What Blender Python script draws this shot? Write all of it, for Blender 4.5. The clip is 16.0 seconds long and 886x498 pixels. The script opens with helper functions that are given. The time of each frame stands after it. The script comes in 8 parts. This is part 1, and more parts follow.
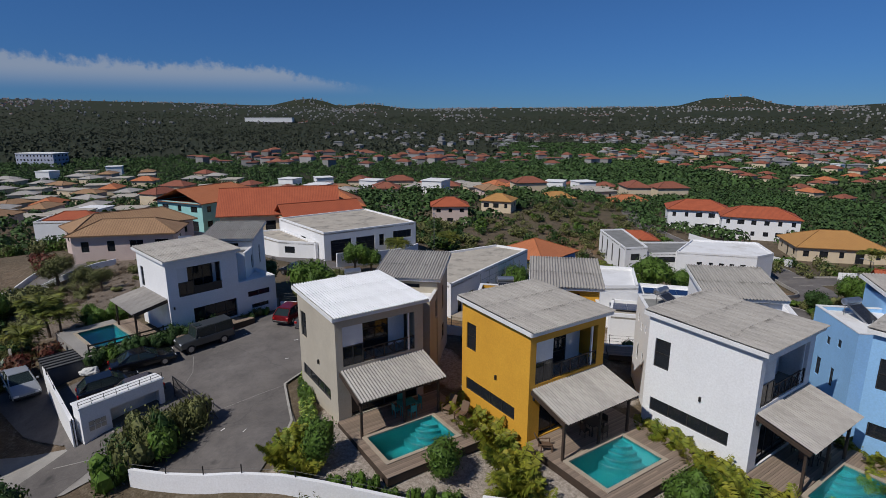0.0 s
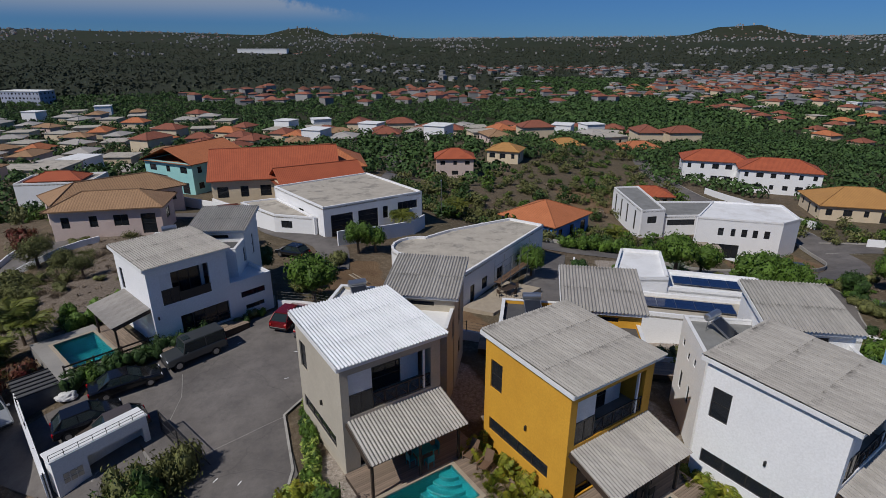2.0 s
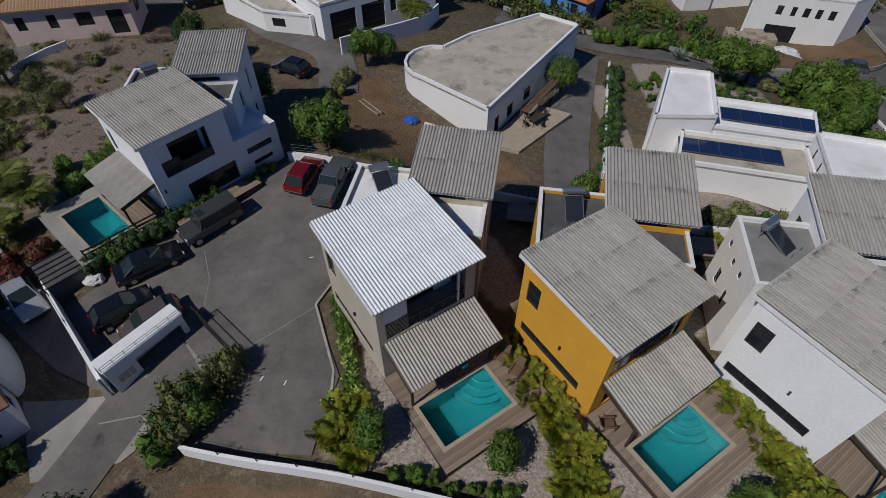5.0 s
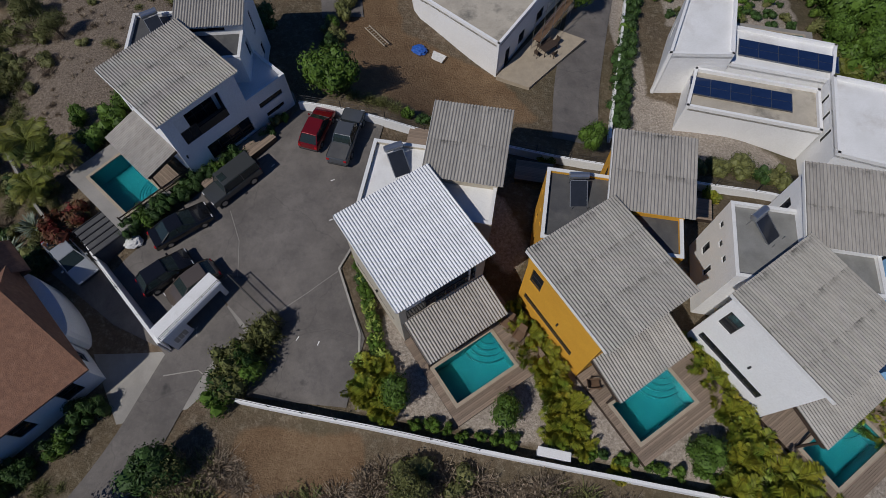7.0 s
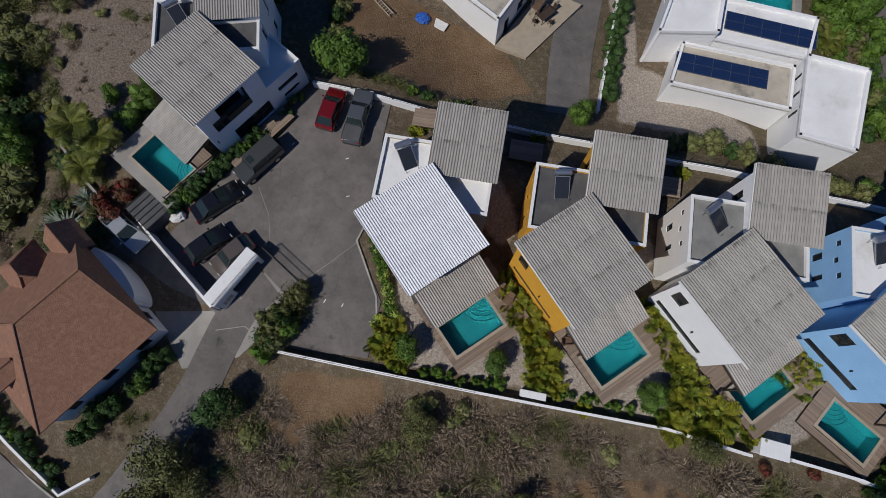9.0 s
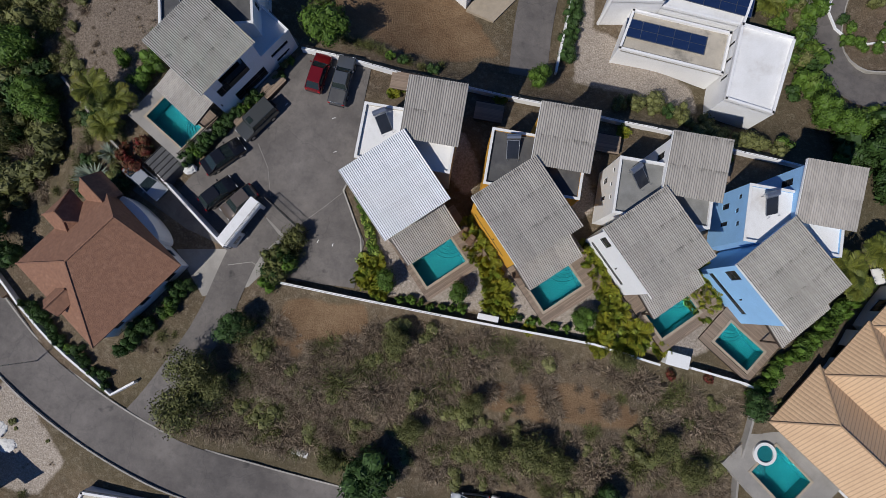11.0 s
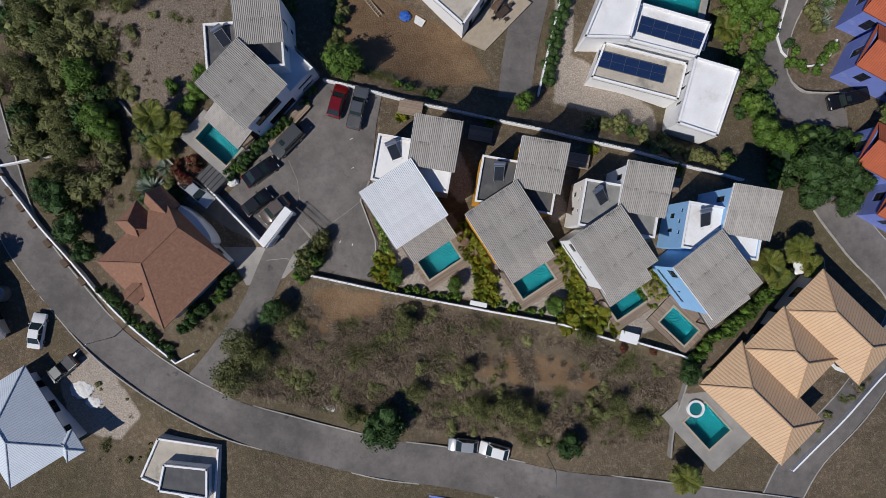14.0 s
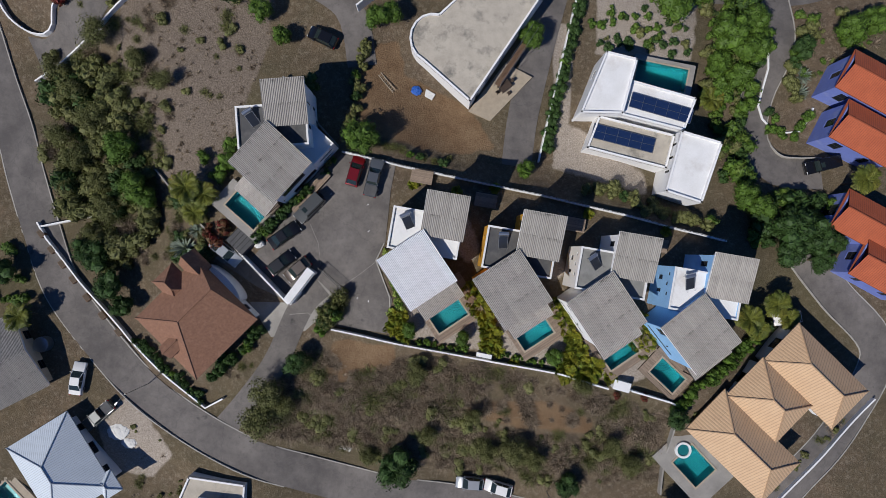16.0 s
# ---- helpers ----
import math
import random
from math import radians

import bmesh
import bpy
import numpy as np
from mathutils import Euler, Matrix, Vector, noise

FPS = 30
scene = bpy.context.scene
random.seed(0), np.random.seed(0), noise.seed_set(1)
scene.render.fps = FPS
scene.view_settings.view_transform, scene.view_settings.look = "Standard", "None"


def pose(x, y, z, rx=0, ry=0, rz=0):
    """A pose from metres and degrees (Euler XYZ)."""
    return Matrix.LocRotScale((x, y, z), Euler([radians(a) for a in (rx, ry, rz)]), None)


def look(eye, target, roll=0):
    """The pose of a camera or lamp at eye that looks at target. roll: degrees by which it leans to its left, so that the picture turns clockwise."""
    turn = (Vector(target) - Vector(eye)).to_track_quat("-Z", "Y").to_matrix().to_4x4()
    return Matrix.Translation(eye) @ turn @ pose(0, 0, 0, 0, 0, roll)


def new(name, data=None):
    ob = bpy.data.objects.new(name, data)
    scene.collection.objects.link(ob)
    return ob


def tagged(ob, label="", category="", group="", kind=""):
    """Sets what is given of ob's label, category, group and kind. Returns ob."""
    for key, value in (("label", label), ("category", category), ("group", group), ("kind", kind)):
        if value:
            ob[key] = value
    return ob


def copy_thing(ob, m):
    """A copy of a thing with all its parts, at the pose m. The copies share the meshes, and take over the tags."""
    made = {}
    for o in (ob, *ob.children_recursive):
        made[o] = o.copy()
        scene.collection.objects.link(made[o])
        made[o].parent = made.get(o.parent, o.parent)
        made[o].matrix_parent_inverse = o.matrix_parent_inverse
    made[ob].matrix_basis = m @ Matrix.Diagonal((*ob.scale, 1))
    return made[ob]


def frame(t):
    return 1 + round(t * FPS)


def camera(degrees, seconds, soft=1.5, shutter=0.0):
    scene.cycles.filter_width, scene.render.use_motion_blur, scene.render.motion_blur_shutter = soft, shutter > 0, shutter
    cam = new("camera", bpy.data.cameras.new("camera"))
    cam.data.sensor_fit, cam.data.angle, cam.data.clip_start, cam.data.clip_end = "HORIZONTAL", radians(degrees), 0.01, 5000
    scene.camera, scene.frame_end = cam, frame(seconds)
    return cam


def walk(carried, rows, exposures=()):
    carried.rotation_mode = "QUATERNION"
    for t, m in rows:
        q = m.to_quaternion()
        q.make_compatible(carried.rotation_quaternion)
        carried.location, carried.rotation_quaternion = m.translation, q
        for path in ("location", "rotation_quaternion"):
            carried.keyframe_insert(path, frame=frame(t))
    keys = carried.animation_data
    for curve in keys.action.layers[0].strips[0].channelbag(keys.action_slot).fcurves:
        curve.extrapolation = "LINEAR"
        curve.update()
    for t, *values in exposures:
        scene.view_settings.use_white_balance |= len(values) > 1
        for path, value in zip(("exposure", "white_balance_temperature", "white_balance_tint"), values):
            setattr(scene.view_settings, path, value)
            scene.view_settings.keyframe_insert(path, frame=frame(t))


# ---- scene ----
cam = camera(78.8, 16.0, soft=0.6)
METRES, EYE, TILT, LEAN, TURN = 72.0, 18.9, -13.6, 0.0, 0.0
ROWS = [
    (0.0, 0.0, 0.0, 0.0, 0.0, 0.0, 0.0),
    (0.5, -0.0034, 0.0222, 0.018, -0.02, -0.26, 0.02),
    (1.0, -0.007, 0.0433, 0.036, 0.0, -1.37, -0.02),
    (1.5, -0.0115, 0.0634, 0.0541, 0.02, -3.27, 0.01),
    (2.0, -0.0168, 0.0815, 0.0727, 0.01, -6.8, 0.03),
    (2.5, -0.0219, 0.0987, 0.0905, -0.0, -10.51, 0.02),
    (3.0, -0.0268, 0.1145, 0.1094, 0.03, -15.08, 0.04),
    (3.5, -0.0317, 0.1302, 0.1286, 0.09, -19.91, 0.01),
    (4.0, -0.0357, 0.1452, 0.1479, 0.13, -24.74, 0.07),
    (4.5, -0.0394, 0.1596, 0.1683, 0.18, -29.66, 0.07),
    (5.0, -0.0434, 0.1739, 0.1903, 0.2, -34.53, 0.09),
    (7.5, -0.0554, 0.2319, 0.3386, 0.37, -53.87, 0.21),
    (8.0, -0.0578, 0.2407, 0.3713, 0.37, -56.84, 0.15),
    (8.5, -0.0598, 0.2487, 0.4047, 0.34, -59.67, 0.14),
    (11.0, -0.0214, 0.2249, 0.565, 0.36, -70.53, -0.16),
    (11.5, -0.0154, 0.2215, 0.5992, 0.35, -72.43, -0.21),
    (12.0, -0.0126, 0.2224, 0.6337, 0.33, -74.12, -0.24),
    (12.5, -0.0123, 0.2264, 0.6701, 0.4, -75.82, -0.27),
    (13.0, -0.0147, 0.2342, 0.7027, 0.34, -76.64, -0.28),
    (13.5, -0.019, 0.2458, 0.7309, 0.31, -76.56, -0.28),
    (14.0, -0.0238, 0.2602, 0.7589, 0.28, -76.53, -0.31),
    (14.5, -0.0284, 0.2772, 0.7867, 0.34, -76.48, -0.35),
    (15.0, -0.0328, 0.2965, 0.8153, 0.3, -76.46, -0.36),
    (15.5, -0.0371, 0.3184, 0.8432, 0.24, -76.43, -0.37),
    (16.0, -0.0426, 0.3415, 0.8689, 0.25, -76.37, -0.39),
]
walk(cam, [(t, pose(0, 0, EYE, TILT, LEAN, TURN) @ pose(METRES * x, METRES * y, METRES * z, 90 + pitch, roll, yaw)) for t, x, y, z, yaw, pitch, roll in ROWS],
     exposures=[(0.0, -0.42), (2.0, -0.5), (5.0, -0.72), (7.6, -0.68), (8.7, -0.60), (10.8, -0.32), (12.5, -0.25), (16.0, -0.25)])

# ---- light ----
SUN_AZ, SUN_EL = radians(229), radians(48.5)  # azimuth clockwise from +y
world = bpy.data.worlds.new("sky")
scene.world = world
world.use_nodes = True
wn, wl = world.node_tree.nodes, world.node_tree.links
wn.clear()
w_out = wn.new("ShaderNodeOutputWorld")
w_bg = wn.new("ShaderNodeBackground")
w_sky = wn.new("ShaderNodeTexSky")
w_sky.sky_type = "NISHITA"
w_sky.sun_disc = False
w_sky.sun_elevation, w_sky.sun_rotation = SUN_EL, SUN_AZ
w_sky.air_density, w_sky.dust_density, w_sky.ozone_density = 0.8, 0.0, 4.0
w_bg.inputs["Strength"].default_value = 0.084
# a low bank of trade-wind cloud in the north-west
w_geo = wn.new("ShaderNodeTexCoord")
w_map = wn.new("ShaderNodeMapping")
w_map.inputs["Scale"].default_value = (30, 30, 30)
w_noise = wn.new("ShaderNodeTexNoise")
w_noise.inputs["Scale"].default_value, w_noise.inputs["Detail"].default_value, w_noise.inputs["Roughness"].default_value = 1.0, 7.0, 0.6
w_sep = wn.new("ShaderNodeSeparateXYZ")
wl.new(w_geo.outputs["Generated"], w_map.inputs["Vector"])
wl.new(w_map.outputs["Vector"], w_noise.inputs["Vector"])
wl.new(w_geo.outputs["Generated"], w_sep.inputs["Vector"])


def w_math(op, a, b=None, clamp=False):
    n = wn.new("ShaderNodeMath")
    n.operation, n.use_clamp = op, clamp
    for i, v in enumerate((a, b)):
        if v is None:
            continue
        if isinstance(v, (int, float)):
            n.inputs[i].default_value = v
        else:
            wl.new(v, n.inputs[i])
    return n.outputs[0]


def w_ramp(value, lo, hi):
    n = wn.new("ShaderNodeMapRange")
    n.interpolation_type = "SMOOTHSTEP"
    n.inputs["From Min"].default_value, n.inputs["From Max"].default_value = lo, hi
    wl.new(value, n.inputs["Value"])
    return n.outputs["Result"]


w_fine = wn.new("ShaderNodeTexNoise")
w_fine.inputs["Scale"].default_value, w_fine.inputs["Detail"].default_value, w_fine.inputs["Roughness"].default_value = 75.0, 4.0, 0.6
wl.new(w_geo.outputs["Generated"], w_fine.inputs["Vector"])
west = w_ramp(w_sep.outputs["X"], -0.09, -0.36)
heap_top = w_math("ADD", 0.053, w_math("MULTIPLY", w_math("ADD", 0.3, w_math("MULTIPLY", w_noise.outputs["Fac"], 0.62)), w_math("MULTIPLY", west, 0.062)))
edge_z = w_math("ADD", w_math("SUBTRACT", heap_top, w_sep.outputs["Z"]), w_math("MULTIPLY", w_math("SUBTRACT", w_fine.outputs["Fac"], 0.5), 0.028))
puff = w_math("MULTIPLY", w_ramp(edge_z, -0.002, 0.014), w_ramp(w_sep.outputs["Z"], 0.036, 0.076))
cloud = w_math("MULTIPLY", puff, w_ramp(w_sep.outputs["X"], -0.07, -0.2), True)
w_mix = wn.new("ShaderNodeMix")
w_mix.data_type = "RGBA"
wl.new(w_math("MULTIPLY", cloud, 0.55), w_mix.inputs["Factor"])
w_tint = wn.new("ShaderNodeMix")
w_tint.data_type, w_tint.blend_type = "RGBA", "MULTIPLY"
w_tint.inputs["Factor"].default_value = 1.0
wl.new(w_sky.outputs["Color"], w_tint.inputs["A"])
w_tint.inputs["B"].default_value = (0.345, 0.63, 0.98, 1)
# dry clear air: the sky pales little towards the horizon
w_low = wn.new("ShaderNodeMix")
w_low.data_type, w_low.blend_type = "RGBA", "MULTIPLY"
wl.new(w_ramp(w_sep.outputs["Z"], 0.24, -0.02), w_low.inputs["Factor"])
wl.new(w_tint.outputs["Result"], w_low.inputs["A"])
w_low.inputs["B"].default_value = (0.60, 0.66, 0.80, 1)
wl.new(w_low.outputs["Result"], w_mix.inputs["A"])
w_mix.inputs["B"].default_value = (5.6, 6.0, 6.6, 1)
wl.new(w_mix.outputs["Result"], w_bg.inputs["Color"])
wl.new(w_bg.outputs[0], w_out.inputs["Surface"])

sun = new("sun", bpy.data.lights.new("sun", "SUN"))
sun.data.energy, sun.data.angle, sun.data.color = 4.4, radians(0.6), (1.0, 0.965, 0.92)
SUN_WAY = Vector((math.sin(SUN_AZ) * math.cos(SUN_EL), math.cos(SUN_AZ) * math.cos(SUN_EL), math.sin(SUN_EL)))
sun.matrix_world = look(SUN_WAY * 100, (0, 0, 0))

# ---- materials ----
def node_mat(name):
    m = bpy.data.materials.new(name)
    m.use_nodes = True
    nt = m.node_tree
    bsdf = next(n for n in nt.nodes if n.type == "BSDF_PRINCIPLED")
    return m, nt.nodes, nt.links, bsdf


def noise_fac(n, l, vec, scale, detail=5.0, rough=0.6, lo=0.35, hi=0.65):
    tex = n.new("ShaderNodeTexNoise")
    tex.inputs["Scale"].default_value, tex.inputs["Detail"].default_value, tex.inputs["Roughness"].default_value = scale, detail, rough
    l.new(vec, tex.inputs["Vector"])
    mr = n.new("ShaderNodeMapRange")
    mr.inputs["From Min"].default_value, mr.inputs["From Max"].default_value = lo, hi
    l.new(tex.outputs["Fac"], mr.inputs["Value"])
    return mr.outputs["Result"]


def mix_col(n, l, fac, a, b):
    mx = n.new("ShaderNodeMix")
    mx.data_type = "RGBA"
    for sock, v in (("Factor", fac), ("A", a), ("B", b)):
        if isinstance(v, (int, float)):
            mx.inputs[sock].default_value = v
        elif isinstance(v, tuple):
            mx.inputs[sock].default_value = (*v, 1)
        else:
            l.new(v, mx.inputs[sock])
    return mx.outputs["Result"]


def times(n, l, a, b):
    mt = n.new("ShaderNodeMath")
    mt.operation = "MULTIPLY"
    for i, v in enumerate((a, b)):
        if isinstance(v, (int, float)):
            mt.inputs[i].default_value = v
        else:
            l.new(v, mt.inputs[i])
    return mt.outputs[0]


def mat(name, base, second=None, stain=None, scale=1.2, fine=18.0, rough=0.75, metal=0.0, bump=0.15, stain_amt=0.5, vary=0.0, stretch=(1, 1, 1), lo=0.35, hi=0.65, island=0.0, lap=False):
    """Base colour with a broad variation, fine grain, stains and relief."""
    m, n, l, b = node_mat(name)
    tc = n.new("ShaderNodeTexCoord")
    mp = n.new("ShaderNodeMapping")
    mp.inputs["Scale"].default_value = stretch
    l.new(tc.outputs["Object"], mp.inputs["Vector"])
    vec = mp.outputs["Vector"]
    second = second or tuple(c * 0.8 for c in base)
    col = mix_col(n, l, noise_fac(n, l, vec, scale, lo=lo, hi=hi), base, second)
    grain = noise_fac(n, l, vec, fine, 3.0, lo=0.3, hi=0.7)
    dark = n.new("ShaderNodeMix")
    dark.data_type, dark.blend_type = "RGBA", "MULTIPLY"
    l.new(times(n, l, grain, 0.22), dark.inputs["Factor"])
    l.new(col, dark.inputs["A"])
    dark.inputs["B"].default_value = (0.45, 0.43, 0.4, 1)
    col = dark.outputs["Result"]
    if stain:
        col = mix_col(n, l, times(n, l, noise_fac(n, l, vec, scale * 0.45, 7.0, 0.7, 0.52, 0.7), stain_amt), col, stain)
    if lap:
        # lichen and dirt gathered below the sheet laps
        sp = n.new("ShaderNodeSeparateXYZ")
        l.new(tc.outputs["Object"], sp.inputs[0])
        m1, m2 = n.new("ShaderNodeMapRange"), n.new("ShaderNodeMapRange")
        m1.inputs["From Min"].default_value, m1.inputs["From Max"].default_value = -0.62, -0.2
        m2.inputs["From Min"].default_value, m2.inputs["From Max"].default_value = -0.1, -0.14
        l.new(sp.outputs["Y"], m1.inputs["Value"])
        l.new(sp.outputs["Y"], m2.inputs["Value"])
        wpos = n.new("ShaderNodeNewGeometry").outputs["Position"]
        patch = noise_fac(n, l, wpos, 1.6, 6, 0.75, 0.5, 0.64)
        col = mix_col(n, l, times(n, l, times(n, l, times(n, l, m1.outputs["Result"], m2.outputs["Result"]), patch), 0.85), col, (0.06, 0.055, 0.05))
        col = mix_col(n, l, times(n, l, noise_fac(n, l, wpos, 1.1, 7, 0.75, 0.5, 0.72), 0.3), col, (0.2, 0.185, 0.165))
    if vary or island:
        hue = n.new("ShaderNodeHueSaturation")
        mr = n.new("ShaderNodeMapRange")
        k = vary or island
        mr.inputs["To Min"].default_value, mr.inputs["To Max"].default_value = 1 - k, 1 + k
        if vary:
            l.new(n.new("ShaderNodeObjectInfo").outputs["Random"], mr.inputs["Value"])
        else:
            l.new(n.new("ShaderNodeNewGeometry").outputs["Random Per Island"], mr.inputs["Value"])
        l.new(mr.outputs["Result"], hue.inputs["Value"])
        l.new(col, hue.inputs["Color"])
        col = hue.outputs["Color"]
    l.new(col, b.inputs["Base Color"])
    b.inputs["Roughness"].default_value, b.inputs["Metallic"].default_value = rough, metal
    if bump:
        bp = n.new("ShaderNodeBump")
        bp.inputs["Strength"].default_value, bp.inputs["Distance"].default_value = bump, 0.02
        l.new(grain, bp.inputs["Height"])
        l.new(bp.outputs["Normal"], b.inputs["Normal"])
    return m


def glass(name, tint, rough=0.03, trans=0.8):
    m, n, l, b = node_mat(name)
    b.inputs["Base Color"].default_value = (*tint, 1)
    b.inputs["Roughness"].default_value = rough
    b.inputs["Transmission Weight"].default_value = trans
    b.inputs["IOR"].default_value = 1.45
    return m


def leaf_mat(name, base, second, third, island=0.35):
    m = mat(name, base, second, third, scale=0.9, fine=9.0, rough=0.6, bump=0.0, stain_amt=0.6, island=island)
    b = next(n for n in m.node_tree.nodes if n.type == "BSDF_PRINCIPLED")
    b.inputs["Specular IOR Level"].default_value = 0.25
    return m


M = {}
M["plaster_white"] = mat("white plaster", (0.87, 0.87, 0.87), (0.83, 0.83, 0.83), (0.66, 0.63, 0.58), 0.5, 9, 0.8, stain_amt=0.15)
M["plaster_beige"] = mat("beige plaster", (0.50, 0.45, 0.36), (0.45, 0.40, 0.32), (0.36, 0.32, 0.26), 0.5, 9, 0.85, stain_amt=0.25)
M["plaster_yellow"] = mat("ochre plaster", (0.72, 0.37, 0.035), (0.66, 0.33, 0.03), (0.5, 0.26, 0.04), 0.5, 9, 0.8, stain_amt=0.2)
M["plaster_blue"] = mat("sky blue plaster", (0.30, 0.55, 0.85), (0.27, 0.5, 0.78), (0.3, 0.45, 0.6), 0.5, 9, 0.8, stain_amt=0.2)
M["plaster_cream"] = mat("cream plaster", (0.72, 0.60, 0.42), (0.66, 0.54, 0.38), (0.5, 0.42, 0.32), 0.5, 9, 0.85)
M["plaster_pink"] = mat("pink plaster", (0.66, 0.53, 0.47), (0.61, 0.48, 0.43), (0.55, 0.4, 0.36), 0.5, 9, 0.85)
M["plaster_teal"] = mat("aqua plaster", (0.35, 0.66, 0.63), (0.3, 0.6, 0.58), (0.3, 0.45, 0.45), 0.5, 9, 0.85)
M["plaster_deepblue"] = mat("deep blue plaster", (0.08, 0.25, 0.62), (0.07, 0.22, 0.55), (0.1, 0.2, 0.4), 0.5, 9, 0.8)
M["plaster_violet"] = mat("violet blue plaster", (0.17, 0.23, 0.60), (0.16, 0.21, 0.54), (0.4, 0.45, 0.62), 0.6, 9, 0.8)
M["plaster_greyblue"] = mat("grey-blue plaster", (0.40, 0.43, 0.54), (0.36, 0.39, 0.49), (0.3, 0.32, 0.38), 0.2, 5, 0.85)
M["fibre"] = mat("weathered fibre cement", (0.40, 0.375, 0.34), (0.33, 0.31, 0.282), (0.16, 0.145, 0.13), 3.2, 26, 0.9, vary=0.07, stain_amt=0.22, bump=0.25, stretch=(1, 0.35, 1), lap=True)
M["fibre_pale"] = mat("paler fibre cement", (0.43, 0.40, 0.365), (0.36, 0.335, 0.305), (0.16, 0.15, 0.135), 1.3, 22, 0.9, vary=0.08, stain_amt=0.35, bump=0.2)
M["roof_white"] = mat("white painted roof sheet", (0.77, 0.78, 0.80), (0.70, 0.71, 0.73), (0.55, 0.54, 0.52), 1.0, 20, 0.65, vary=0.03, stain_amt=0.12)
M["flat_white"] = mat("white roof coating", (0.85, 0.85, 0.85), (0.77, 0.77, 0.76), (0.42, 0.37, 0.32), 0.5, 12, 0.85, stain_amt=0.45)
M["flat_grey"] = mat("grey roof screed", (0.26, 0.26, 0.25), (0.2, 0.2, 0.19), (0.12, 0.12, 0.12), 0.7, 12, 0.9, stain_amt=0.5)
M["flat_dark"] = mat("dark bitumen roof", (0.07, 0.07, 0.075), (0.1, 0.1, 0.1), (0.2, 0.19, 0.18), 0.7, 12, 0.85, stain_amt=0.4)
M["flat_concrete"] = mat("stained concrete roof", (0.52, 0.47, 0.39), (0.43, 0.385, 0.32), (0.13, 0.125, 0.11), 0.8, 9, 0.92, stain_amt=0.85)
def asphalt_mat():
    """Sun-bleached asphalt: broad pale and dark patches, oil spots, coarse grain."""
    m, n, l, b = node_mat("worn asphalt")
    obj = n.new("ShaderNodeTexCoord").outputs["Object"]
    col = mix_col(n, l, noise_fac(n, l, obj, 0.16, 8, 0.72, 0.38, 0.64), (0.112, 0.100, 0.093), (0.205, 0.184, 0.168))
    col = mix_col(n, l, times(n, l, noise_fac(n, l, obj, 0.9, 8, 0.75, 0.5, 0.72), 0.6), col, (0.078, 0.071, 0.068))
    col = mix_col(n, l, times(n, l, noise_fac(n, l, obj, 0.55, 3, 0.5, 0.70, 0.78), 0.8), col, (0.035, 0.033, 0.032))
    col = mix_col(n, l, times(n, l, noise_fac(n, l, obj, 2.6, 6, 0.8, 0.58, 0.8), 0.5), col, (0.25, 0.235, 0.215))
    grain = noise_fac(n, l, obj, 26.0, 3, 0.6, 0.3, 0.7)
    col = mix_col(n, l, times(n, l, grain, 0.3), col, (0.07, 0.067, 0.065))
    vor = n.new("ShaderNodeTexVoronoi")
    vor.feature = "DISTANCE_TO_EDGE"
    vor.inputs["Scale"].default_value = 0.13
    warp = n.new("ShaderNodeMix")
    warp.data_type = "VECTOR"
    warp.inputs["Factor"].default_value = 0.12
    tex = n.new("ShaderNodeTexNoise")
    tex.inputs["Scale"].default_value = 0.5
    l.new(obj, tex.inputs["Vector"])
    l.new(obj, warp.inputs["A"])
    sc = n.new("ShaderNodeVectorMath")
    sc.operation = "SCALE"
    sc.inputs["Scale"].default_value = 14
    l.new(tex.outputs["Color"], sc.inputs[0])
    l.new(sc.outputs[0], warp.inputs["B"])
    l.new(warp.outputs["Result"], vor.inputs["Vector"])
    crack = n.new("ShaderNodeMapRange")
    crack.inputs["From Min"].default_value, crack.inputs["From Max"].default_value = 0.006, 0.0
    l.new(vor.outputs["Distance"], crack.inputs["Value"])
    col = mix_col(n, l, times(n, l, crack.outputs["Result"], 0.3), col, (0.05, 0.048, 0.046))
    l.new(col, b.inputs["Base Color"])
    b.inputs["Roughness"].default_value = 0.92
    bp = n.new("ShaderNodeBump")
    bp.inputs["Strength"].default_value, bp.inputs["Distance"].default_value = 0.3, 0.02
    l.new(grain, bp.inputs["Height"])
    l.new(bp.outputs["Normal"], b.inputs["Normal"])
    return m


M["asphalt"] = asphalt_mat()
M["concrete"] = mat("pale concrete", (0.34, 0.32, 0.29), (0.27, 0.255, 0.235), (0.17, 0.155, 0.14), 0.5, 15, 0.92, stain_amt=0.5)
M["kerb"] = mat("kerb concrete", (0.42, 0.40, 0.36), (0.33, 0.31, 0.28), (0.2, 0.18, 0.16), 1.5, 15, 0.92)
M["deck"] = mat("silvered deck boards", (0.30, 0.225, 0.165), (0.24, 0.18, 0.135), (0.14, 0.105, 0.08), 0.9, 16, 0.85, vary=0.22, stain_amt=0.5, stretch=(0.25, 2.5, 1))
M["wood_dark"] = mat("dark timber", (0.06, 0.038, 0.026), (0.045, 0.03, 0.02), None, 2, 18, 0.7)
M["wood_brown"] = mat("brown timber", (0.16, 0.095, 0.055), (0.12, 0.07, 0.04), None, 2, 18, 0.75)
M["metal_black"] = mat("black painted steel", (0.02, 0.02, 0.022), None, None, 3, 20, 0.5, bump=0.05)
M["metal_grey"] = mat("galvanised steel", (0.45, 0.46, 0.47), (0.38, 0.39, 0.4), None, 3, 20, 0.4, 0.9, bump=0.03)
